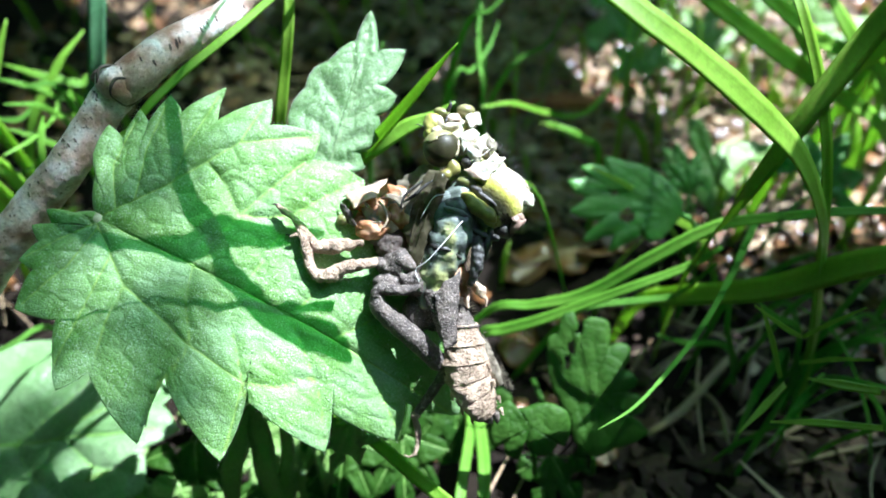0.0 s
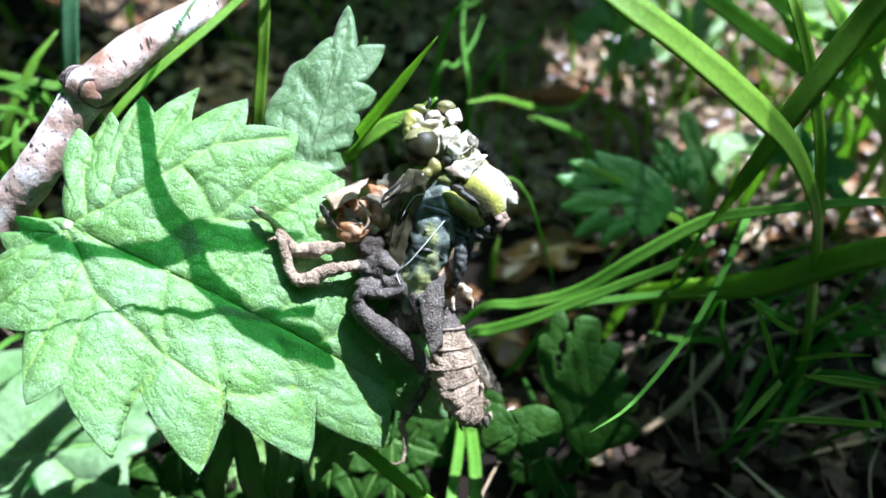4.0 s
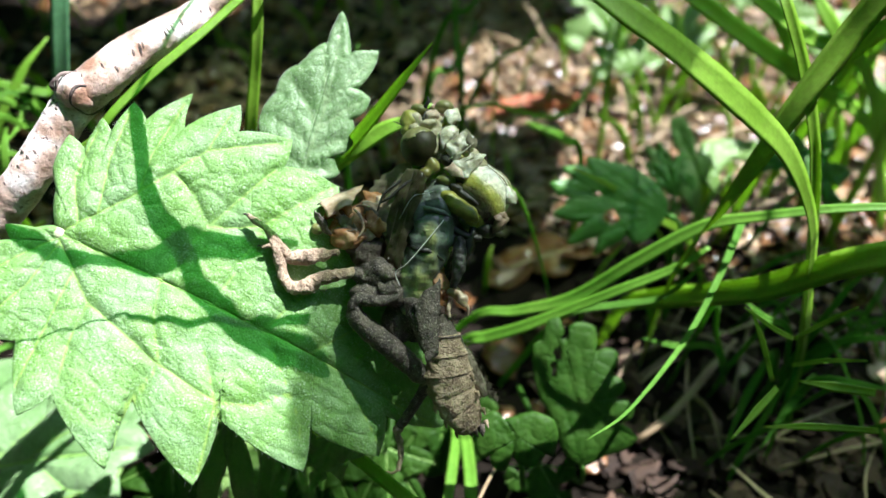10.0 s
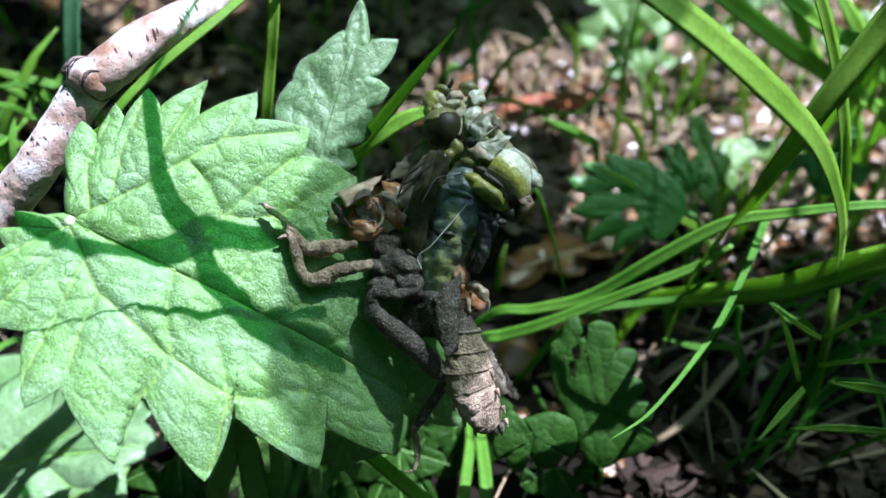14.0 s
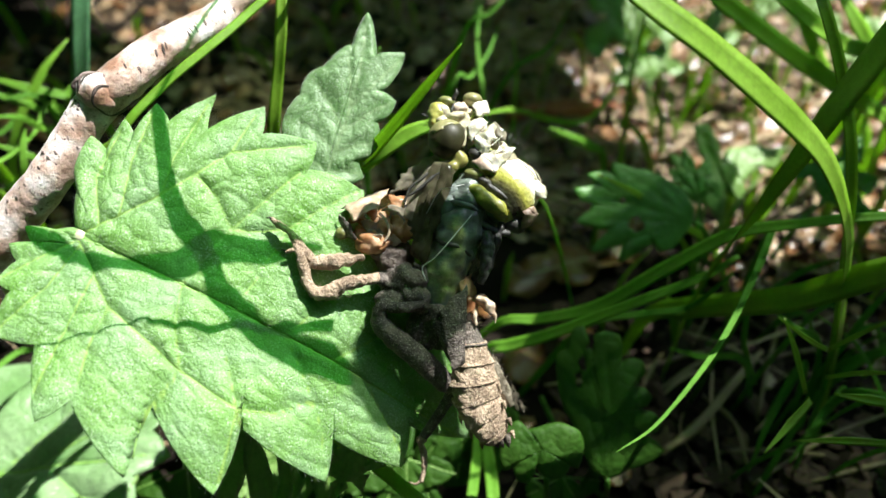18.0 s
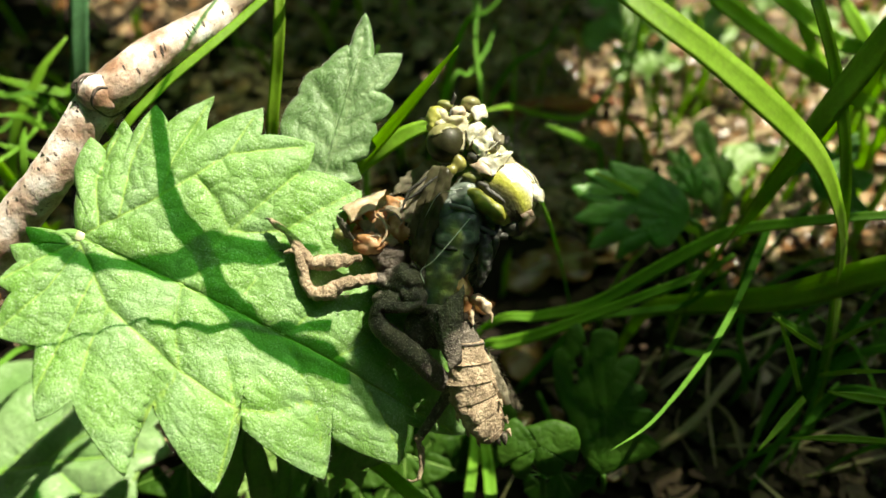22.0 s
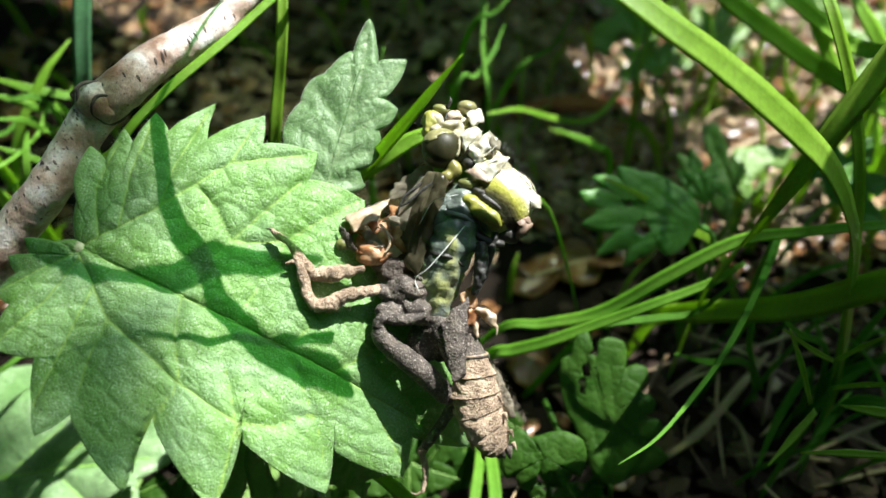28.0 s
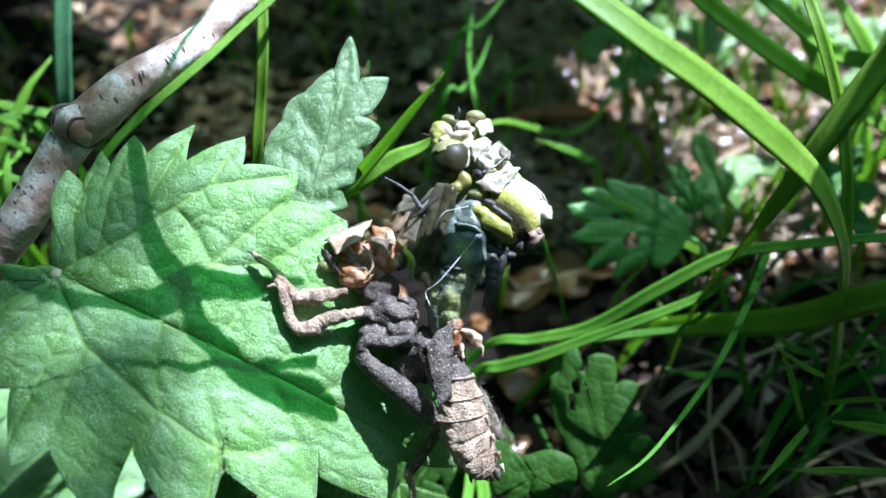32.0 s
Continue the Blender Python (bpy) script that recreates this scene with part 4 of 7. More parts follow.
# This leaf and the next get their shade from the darkened green.
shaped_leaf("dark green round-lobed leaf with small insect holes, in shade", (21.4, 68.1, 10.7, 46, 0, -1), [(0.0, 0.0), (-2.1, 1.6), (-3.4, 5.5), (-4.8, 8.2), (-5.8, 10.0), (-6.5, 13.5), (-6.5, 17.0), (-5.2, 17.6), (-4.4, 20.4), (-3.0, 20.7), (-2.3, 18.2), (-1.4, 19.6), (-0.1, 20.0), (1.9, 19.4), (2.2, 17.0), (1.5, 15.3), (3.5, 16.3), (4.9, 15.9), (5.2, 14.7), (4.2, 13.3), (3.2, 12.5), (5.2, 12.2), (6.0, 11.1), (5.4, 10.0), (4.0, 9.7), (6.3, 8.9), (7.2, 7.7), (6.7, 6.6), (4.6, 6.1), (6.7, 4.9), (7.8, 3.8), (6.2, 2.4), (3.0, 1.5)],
            (-0.2, 9.0), [(-6.5, 17.0), (-3.7, 20.6), (-0.1, 20.0), (5.1, 15.6), (6.0, 11.1), (7.2, 7.7), (7.8, 3.8)], LEAF_SHADED, holes=[(-2.1, 18.3, 0.5, 0.9), (-3.2, 15.6, 0.5, 0.9), (-3.7, 13.5, 0.5, 0.9)], down=[(0.5, -3, -4), (1, -5, -14)])
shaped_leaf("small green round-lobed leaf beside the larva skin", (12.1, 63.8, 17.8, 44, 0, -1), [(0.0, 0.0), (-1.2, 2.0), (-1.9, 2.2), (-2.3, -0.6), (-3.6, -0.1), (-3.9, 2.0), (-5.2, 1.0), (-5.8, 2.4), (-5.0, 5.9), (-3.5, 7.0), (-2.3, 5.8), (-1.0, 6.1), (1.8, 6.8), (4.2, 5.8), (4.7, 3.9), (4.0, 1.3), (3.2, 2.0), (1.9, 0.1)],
            (-0.4, 3.6), [(-3.6, -0.1), (-5.8, 2.4), (-3.5, 7.0), (1.8, 6.8), (4.7, 3.9)], LEAF_SHADED, down=[(0.5, -3, -4), (2, -6, -16)])
shaped_leaf("pale sunlit leaf lying over dead leaves", (52.9, 121.8, 16.8, 30, 6, -1), [(0.0, 0.0), (-1.9, 3.7), (-2.3, 7.4), (-1.3, 9.5), (1.3, 9.9), (3.8, 10.3), (6.7, 10.0), (9.2, 10.5), (8.3, 8.3), (6.7, 6.2), (4.5, 7.0), (2.8, 5.1), (1.3, 3.7)],
            (1.2, 6.4), [(9.2, 10.5), (3.8, 10.3), (-1.3, 9.5), (6.7, 6.2)], LEAFPALE, down=[(-0.5, -2, -3), (-1, -4, -14)])
shaped_leaf("pale narrow three-lobed leaf over dead leaves", (48.2, 116.2, 16.5, 36, 0, -1), [(0.0, 0.0), (-2.5, 3.4), (-5.6, 6.8), (-8.1, 12.2), (-5.6, 11.0), (-3.7, 8.9), (-2.5, 5.5), (-1.9, 8.9), (-0.6, 11.0), (0.6, 7.6), (0.7, 4.1)],
            (-2.0, 4.0), [(-8.1, 12.2), (-0.6, 11.0)], LEAFPALE, down=[(0, -2, -3), (0, -4, -14)])
small_leaf("green narrow-lobed leaf above dead leaves", (43, 114, 22, 40, -6, 0), 10, 6, 5, 0.3, 8, LEAFMID, 0.15)
small_leaf("shaded green toothed leaf beside grass stems", (64, 114, 22, 36, 8, 0), 14, 12, 5, 0.28, -30, LEAFMID, 0.13)
small_leaf("small green round-lobed leaf near the soil", (16, 71, 7, 48, 0, 0), 9, 7, 4, 0.2, 190, LEAF_SHADED)
small_leaf("light green narrow-lobed leaf under the nettle", (-27, 84, 7, 40, 0, 0), 12, 9, 5, 0.6, 175, LEAFPALE)
small_leaf("light green narrow-lobed leaf under the nettle", (-21, 85, 7.5, 40, 0, 0), 11, 8, 4, 0.6, 195, LEAFPALE)
small_leaf("pale hairy toothed leaf edge-on to the light", (-11, 63, 26, 60, 20, 0), 8, 6, 5, 0.3, 172, LEAFPALE, 0.2)
small_leaf("light green lobed leaf low under the nettle", (-36, 83, 5, 35, 0, 0), 11, 9, 5, 0.5, 190, LEAFPALE)
small_leaf("green lobed leaf low under the nettle", (-11, 80, 6, 40, 0, 0), 11, 9, 5, 0.5, 160, LEAF_SHADED)
# Lit copies: the sun on these leaves is in their pale colour.
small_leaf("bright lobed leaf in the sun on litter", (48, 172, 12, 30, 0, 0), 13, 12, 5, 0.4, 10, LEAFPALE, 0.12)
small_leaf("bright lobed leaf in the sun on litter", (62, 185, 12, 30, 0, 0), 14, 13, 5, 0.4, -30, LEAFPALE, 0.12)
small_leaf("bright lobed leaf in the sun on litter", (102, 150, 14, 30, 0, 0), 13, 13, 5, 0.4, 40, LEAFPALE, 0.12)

for x, y, z, rx, ry, length, width, spin, material in ((-20, 73, 11, 42, 0, 14, 10, 176, LEAFPALE), (-28, 75, 10, 40, 8, 13, 10, 192, LEAFPALE), (-14, 71, 12, 46, -6, 13, 9, 168, LEAF_SHADED), (-37, 73, 8, 40, 0, 13, 11, 186, LEAF_SHADED),
                                                       (-6, 73, 9, 46, 0, 13, 9, 182, LEAF_SHADED), (-24, 69, 6, 40, 0, 13, 12, 200, LEAF_SHADED), (-45, 68, 7, 38, 0, 12, 10, 176, LEAFPALE), (-31, 66, 5, 40, 4, 12, 10, 170, LEAFPALE)):
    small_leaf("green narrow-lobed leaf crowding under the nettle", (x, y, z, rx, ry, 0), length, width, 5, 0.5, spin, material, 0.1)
small_leaf("dark green lobed leaf below the larva skin", (3, 84, 8, 44, 0, 0), 15, 11, 5, 0.25, 172, LEAF_SHADED)
small_leaf("dark green lobed leaf below the larva skin", (-5, 86, 6, 40, 0, 0), 15, 11, 5, 0.25, 186, LEAF_SHADED)
small_leaf("yellow-green narrow leaf over dead leaves", (50, 121, 18, 40, 0, 0), 14, 5, 3, 0.3, 14, LEAFPALE)
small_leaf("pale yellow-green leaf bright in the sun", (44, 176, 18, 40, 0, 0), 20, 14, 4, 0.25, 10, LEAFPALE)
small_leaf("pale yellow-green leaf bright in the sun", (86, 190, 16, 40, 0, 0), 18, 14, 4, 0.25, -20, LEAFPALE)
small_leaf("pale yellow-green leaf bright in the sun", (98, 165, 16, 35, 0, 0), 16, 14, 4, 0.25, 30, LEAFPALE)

# ---- grass ----
STEMS = "grass stems beside the nettle"
grass_blade("broad bright green grass blade bending over at its sheath", [(5, 80, 83.5), (12.6, 78, 79.1), (20.1, 75.3, 74.4), (25.2, 74.8, 70.9), (30.1, 74.6, 67.0), (35.0, 74.8, 62.7), (39.6, 75.7, 57.9), (43.2, 76.1, 52.4), (46.4, 76.7, 45.7), (49.2, 77.8, 36.4), (54.0, 80.6, 20.3), (59.4, 86.5, -2)],
            [2.5, 2.9, 3.1, 3.3, 3.6, 3.6, 3.2, 2.6, 2.1, 1.8, 1.8, 1.8], GRASS, (0.3, -0.6, 0.75), 0.16, 0.1, STEMS)
grass_blade("broad dark green grass blade crossing another", [(60, 92, 82), (50.7, 87.1, 70.4), (47.2, 85.4, 65.7), (41.1, 81.5, 57.2), (36.4, 81.1, 44.4), (35, 86.4, 28.7), (36.9, 95.7, -1)],
            [2.8, 3.3, 3.3, 3.0, 2.5, 2.1, 1.7], GRASS, (0.4, -0.5, 0.8), 0.25, 0.1, STEMS)
grass_blade("upright green grass stem with a narrow blade", [(36, 94, 80), (39.5, 90.9, 72), (41, 87.7, 68.3), (43.6, 84.4, 61.8), (45.7, 80.8, 53.7), (48.1, 79.1, 42.2), (53.9, 81.2, 20.1), (57.7, 82.6, -2)],
            [0.8, 1.3, 1.5, 1.6, 1.5, 1.5, 1.8, 1.9], GRASS, VIEWED, 0.4, 0.1, STEMS)
grass_blade("long arching green grass blade", [(65.7, 79.7, 46.3), (53.7, 81.9, 44.8), (44.0, 84.1, 41.9), (37.3, 86.4, 38.4), (29.5, 86.5, 32.4), (21.3, 86.8, 25.1), (13.7, 88.5, 20.9), (7.1, 90.0, 18.0), (-2, 94, 0)],
            [0.9, 1.2, 1.4, 1.8, 2.0, 1.9, 1.6, 1.2, 1.0], GRASSMID, (0, -0.5, 0.9), 0.25, 0.1, STEMS)
grass_blade("broad low green grass blade", [(62.0, 71.0, 48.6), (51.9, 75.6, 41.5), (43.9, 80.0, 32.8), (35.0, 88.6, 22.8), (31.1, 93.4, 16.2), (30, 100, -1)], [3.2, 3.6, 3.5, 3.2, 2.4, 1.6], GRASS, (0, -0.6, 0.8), 0.2, 0.1, STEMS)
grass_blade("narrow green grass blade forking low over the soil", [(38.4, 85.3, 35.6), (34.2, 84.3, 33.0), (27.2, 83.9, 29.5), (20.9, 84.4, 25.5), (14.2, 84.8, 21.4), (9.2, 86.0, 18.1), (5.6, 87.4, 15.1), (0, 93, -1)], [0.6, 1.2, 1.4, 1.5, 1.7, 1.9, 1.7, 1.3], GRASSMID, (0, -0.5, 0.9), 0.25, 0.1, STEMS)
grass_blade("short grass blade curling back on itself", [(38.6, 85.9, 31.9), (34.1, 85.9, 25.8), (29.0, 86.7, 23.7), (22.6, 87.6, 21.6), (19.3, 89.6, 16.3), (12, 92, -1)], [0.4, 0.8, 1.0, 1.1, 1.1, 1.0], GRASS_SHADED, (0, -0.5, 0.9), 0.25, 0.1, STEMS)
grass_blade("narrow grass blade with a drooping tip", [(17.8, 57.2, 32.6), (22.6, 60.5, 32.6), (27.8, 65.8, 33.3), (33.0, 72.0, 34.2), (37.8, 79.0, 36.1), (41.3, 84.9, 36.8), (46, 94.1, 32), (50, 106, -1)], [0.1, 0.4, 0.6, 0.75, 0.9, 1.1, 1.1, 1.1], GRASS_SHADED, (-0.4, -0.5, 0.8), 0.25, 0.1, STEMS)
grass_blade("upright narrow grass blade beside the branch", [(-19.2, 106, 74), (-19.4, 102, 68.2), (-19.5, 97.4, 63.1), (-20.4, 94.5, 57), (-21.4, 91.4, 50.8), (-24.1, 90.1, 37), (-26, 90, -1)], [1.0, 1.3, 1.5, 1.5, 1.6, 1.6, 1.5], GRASS, VIEWED, 0.35)
grass_blade("slanting yellow-green grass stem across the branch", [(-15.4, 100.7, 70.2), (-18.0, 97.9, 68.5), (-20.4, 95.6, 67.3), (-25.2, 90.8, 64.8), (-31.1, 85.5, 61.8), (-35.5, 80.9, 58.4), (-40.7, 80.0, 49.0), (-46, 84, -1)], [0.9, 1.0, 1.05, 1.1, 1.1, 1.0, 1.2, 1.4], GRASS_YELLOW_LIT, (0.3, -0.5, 0.8), 0.1)
grass_blade("pointed green grass blade leaning over", [(1.6, 81.7, 68.4), (-1.8, 82.3, 63.6), (-5.1, 82.9, 58.8), (-9.8, 85, 51.7), (-18, 91.1, 38.1), (-24, 96, -1)], [0.1, 1.0, 1.4, 1.6, 1.7, 1.6], GRASS_YELLOW_LIT, (0.4, -0.5, 0.8), 0.08)
grass_blade("yellow-green grass blade beside the insect", [(1.5, 90.5, 55.5), (-1.3, 89.5, 54), (-4.4, 88.7, 53.1), (-8, 87.9, 50.9), (-12.3, 89.5, 45.9), (-20.3, 93.5, 34.1), (-27, 99, -1)], [0.3, 1.4, 2.0, 2.2, 2.1, 1.9, 1.6], GRASS_YELLOW_LIT, (-0.3, -0.7, 0.6), 0.2)
grass_blade("thin curling grass blade among the litter", [(6.8, 125.0, 32.9), (12.5, 129.7, 30.7), (19.1, 132.8, 26.8), (25.8, 135.7, 24.2), (31.4, 141.6, 24.8), (36.3, 150.4, 28.7), (39.6, 160.8, 34.2), (42, 172, 40), (43, 182, -1)], [0.4, 0.9, 1.1, 1.0, 0.9, 0.7, 0.6, 0.6, 0.6], GRASS_YELLOW_LIT)
grass_blade("thin grass blade among the litter", [(17.4, 119.2, 33.8), (20.4, 119.4, 32.3), (24.5, 119.8, 29.9), (27.7, 121.3, 24.7), (29, 126, -1)], [0.3, 1.0, 1.2, 1.1, 1.0], GRASSMID)
grass_blade("thin pale grass blade over a toothed leaf", [(22.8, 104.4, 35.1), (29.2, 103.8, 31.7), (35, 103.2, 26.9), (43.1, 104.3, 20.2), (52, 108, 0)], [0.4, 1.0, 1.2, 1.2, 1.2], GRASS)
grass_blade("upright blue-green grass blade by the branch", [(-51, 127, 66), (-51.9, 122.3, 60), (-52.7, 117.7, 53.4), (-54.3, 114.2, 44), (-58.8, 114.8, 31.1), (-60, 118, -1)], [2.2, 2.7, 2.8, 2.8, 2.4, 2], GRASSTEAL)
for dx, w in ((0, 1.5), (2.6, 1.8)):
    grass_blade("yellow-green grass stem under the larva skin", [(2.2 + dx * 1.3, 57, 9), (2.2 + dx * 1.3, 60.8, 10.5), (3.2 + dx, 67.6, 10.2), (4.3 + dx * 0.5, 77, 7.2), (4.2 + dx * 0.5, 88.8, -1)], [0.8, w, w, w, 1.2], GRASSMID, VIEWED, 0.35)
grass_blade("yellow-green grass blade below the nettle leaf", [(6, 49.5, 24), (2.1, 52.7, 22.5), (-3.8, 58.3, 21.9), (-9.5, 63.9, 21.4), (-15.6, 68.8, 18.1), (-22, 75, -1)], [0.5, 1.6, 1.8, 1.7, 1.5, 1.4], GRASS_YELLOW_LIT, VIEWED, 0.25)
# Blades that look sunlit by their lighter colour.
grass_blade("broad grass blade over the litter, sun put into its colour", [(28, 125, 63), (34, 122.5, 60.2), (42.2, 120.9, 54.2), (52.9, 119.3, 47), (64.1, 119.9, 39.5), (79, 124, 27.8), (96, 132, -1)], [2.2, 2.8, 3.2, 3.4, 3.2, 2.6, 2], GRASS_YELLOW_LIT)
grass_blade("broad grass blade over the litter, sun put into its colour", [(38, 119, 65), (43.8, 117, 60.7), (51.2, 115.7, 55.2), (58.1, 115.2, 50.5), (71.6, 118, 41.5), (92, 126, -1)], [2, 2.4, 2.6, 2.6, 2.4, 2], GRASS_YELLOW_LIT)
grass_blade("grass blade over the litter, sun put into its colour", [(76, 102, 72), (72, 106, 64), (66, 112, 52), (62, 119, 36), (58, 126, -1)], [1.6, 2.4, 2.6, 2.4, 1.8], GRASS_YELLOW_LIT)
grass_blade("grass blade over the litter, sun put into its colour", [(92, 120, 66), (84, 122, 56), (76, 128, 42), (72, 134, 20), (70, 138, -1)], [1.6, 2.4, 2.6, 2.4, 1.8], GRASS_YELLOW_LIT)
grass_blade("grass blade over the litter, sun put into its colour", [(60, 112, 70), (66, 118, 58), (74, 124, 44), (80, 130, 20), (82, 133, -1)], [1.6, 2.2, 2.4, 2.2, 1.8], GRASS_YELLOW_LIT)
# Low shoots take their shade from the darker grass colour.
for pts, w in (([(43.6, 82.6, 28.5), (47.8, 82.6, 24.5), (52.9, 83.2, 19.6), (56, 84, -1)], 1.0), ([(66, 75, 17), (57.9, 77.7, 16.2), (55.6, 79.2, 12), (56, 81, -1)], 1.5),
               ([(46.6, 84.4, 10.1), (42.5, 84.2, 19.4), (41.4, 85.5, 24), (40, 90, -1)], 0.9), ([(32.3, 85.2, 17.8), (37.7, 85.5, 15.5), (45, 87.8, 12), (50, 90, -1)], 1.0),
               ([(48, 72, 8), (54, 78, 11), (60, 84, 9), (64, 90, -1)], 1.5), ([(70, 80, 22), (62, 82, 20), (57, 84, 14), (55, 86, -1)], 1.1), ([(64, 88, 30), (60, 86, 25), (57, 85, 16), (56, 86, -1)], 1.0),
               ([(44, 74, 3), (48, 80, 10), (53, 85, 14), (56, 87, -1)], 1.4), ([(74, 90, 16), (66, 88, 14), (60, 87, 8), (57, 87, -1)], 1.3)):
    grass_blade("thin green grass shoot low among the stems", pts, [0.2, w, w, w * 0.8], GRASS_SHADED, VIEWED, 0.35, 0.1, STEMS)
for pts, w in (([(38.9, 71.0, 38.7), (40.6, 69.0, 34.9), (42.1, 66.4, 30.5)], 1.0), ([(36.6, 68.3, 41.6), (41.5, 68.5, 37.4), (44.4, 69.1, 35.1)], 0.9), ([(51.6, 65.2, 35.4), (47.9, 66.6, 33.9), (44.4, 67.6, 32.0)], 0.8), ([(44.5, 65.1, 32.1), (48.1, 63.9, 32.4), (52.5, 62.7, 32.6)], 1.6), ([(50.7, 69.4, 40.1), (47.3, 69.5, 37.2), (44.4, 69.1, 35.1)], 0.8), ([(34.8, 58.4, 30.3), (39.0, 62.3, 30.3), (42.7, 65.9, 30.0)], 1.4), ([(39.2, 60.4, 29.7), (44.4, 59.7, 30.5), (51.7, 58.6, 30.9)], 1.2)):
    grass_blade("yellow-green grass shoot at the foot of the stems", pts, [0.2, w * 0.8, w * 0.6], GRASS, VIEWED, 0.3, 0.1, STEMS)
rnd = random.Random(77)
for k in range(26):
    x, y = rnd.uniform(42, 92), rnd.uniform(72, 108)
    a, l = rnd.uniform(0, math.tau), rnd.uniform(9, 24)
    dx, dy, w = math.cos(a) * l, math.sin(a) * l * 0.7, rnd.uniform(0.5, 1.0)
    grass_blade("thin green grass shoot low among the stems", [(x + dx, y + dy, rnd.uniform(8, 24)), (x + dx * 0.6, y + dy * 0.6, l * 0.75 + 3), (x + dx * 0.2, y + dy * 0.2, l * 0.4), (x, y, -1)], [0.1, w, w, w * 0.8], GRASS_SHADED, VIEWED, 0.3, 0.1, STEMS)
for k in range(9):
    x, y = rnd.uniform(38, 80), rnd.uniform(74, 104)
    a, l = rnd.uniform(0, math.tau), rnd.uniform(7, 15)
    ob = part("fallen_twig", tube(bmesh.new(), [(-l * math.cos(a), -l * math.sin(a), 0), (rnd.uniform(-2, 2), rnd.uniform(-2, 2), 1.6), (l * math.cos(a), l * math.sin(a), rnd.uniform(0, 3))], [0.25, 0.42, 0.2], sides=7, rough=0.3), STRAW)
    at_mm(tagged(ob, "thin brown dry stalk lying on dark soil", "twig", "dry stalks on the soil"), x, y, ground_z(x, y) + 0.8)
for pts in ([(-75.3, 118.9, 42.5), (-67.3, 118, 41.5), (-62.3, 120, 36.9), (-60.6, 124.7, -1)], [(-77.9, 118.7, 35.4), (-71.5, 118, 34.7), (-66.3, 122.6, 33.1), (-60.3, 129.2, -1)],
            [(-70, 108, 30), (-64, 110, 32), (-58, 114, 28), (-54, 120, -1)], [(-60, 104, 20), (-56, 106, 24), (-50, 112, 20), (-46, 118, -1)], [(-66.7, 78.2, 20), (-63.4, 82.6, 19), (-61.4, 88.3, 16), (-60.1, 96.7, -1)],
            [(7.2, 152.1, 46.1), (6.5, 145.3, 38.4), (7.9, 143.7, 29.8), (7.2, 142.7, -1)], [(14, 142.7, 49.1), (9, 138.9, 44.7), (3.2, 139.2, 38.2), (-4.2, 141, -1)], [(-10, 128, 44), (-12, 124, 36), (-13, 122, 26), (-14, 121, -1)],
            [(24, 150, 40), (20, 146, 34), (12, 144, 28), (2, 146, -1)]):
    grass_blade("narrow grass blade among the litter", pts, [0.2, 0.8, 1.0, 0.9], GRASS_SHADED, VIEWED, 0.3)

for pts, w in (([(-92, 116, 50), (-82, 112, 47), (-72, 112, 40), (-66, 116, -1)], 2.0), ([(-90, 106, 42), (-80, 104, 40), (-70, 107, 33), (-62, 112, -1)], 2.4), ([(-96, 112, 36), (-84, 108, 35), (-74, 109, 28), (-68, 114, -1)], 2.2),
               ([(-70, 124, 50), (-72, 119, 44), (-76, 114, 32), (-78, 112, -1)], 1.8), ([(-84, 100, 30), (-77, 99, 29), (-68, 101, 22), (-60, 106, -1)], 2.0), ([(-60, 128, 46), (-64, 122, 42), (-70, 116, 30), (-74, 112, -1)], 1.6)):
    grass_blade("bright yellow-green grass blade behind the branch", pts, [0.3, w, w, w * 0.8], GRASS_YELLOW_LIT, VIEWED, 0.2)
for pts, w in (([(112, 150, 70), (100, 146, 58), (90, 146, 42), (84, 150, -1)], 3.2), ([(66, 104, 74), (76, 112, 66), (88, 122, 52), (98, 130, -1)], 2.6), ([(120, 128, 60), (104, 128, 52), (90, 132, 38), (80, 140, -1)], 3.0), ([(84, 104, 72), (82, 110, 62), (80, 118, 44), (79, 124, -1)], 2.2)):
    grass_blade("green grass blade with sunlight put into its colour", pts, [0.6, w, w, w * 0.8], GRASS_YELLOW_LIT, VIEWED, 0.15)

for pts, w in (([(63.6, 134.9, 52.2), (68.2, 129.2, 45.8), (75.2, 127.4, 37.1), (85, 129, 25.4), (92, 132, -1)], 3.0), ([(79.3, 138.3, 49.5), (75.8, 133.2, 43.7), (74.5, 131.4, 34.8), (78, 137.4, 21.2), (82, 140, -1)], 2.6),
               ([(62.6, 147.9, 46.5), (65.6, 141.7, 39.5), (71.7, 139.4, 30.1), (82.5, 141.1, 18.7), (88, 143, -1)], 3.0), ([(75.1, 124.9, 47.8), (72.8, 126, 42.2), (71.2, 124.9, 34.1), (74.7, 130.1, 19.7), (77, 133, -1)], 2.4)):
    grass_blade("yellow-green grass blade with sunlight put into its colour", pts, [0.5, w, w, w, w * 0.8], GRASS_YELLOW_LIT, VIEWED, 0.15)

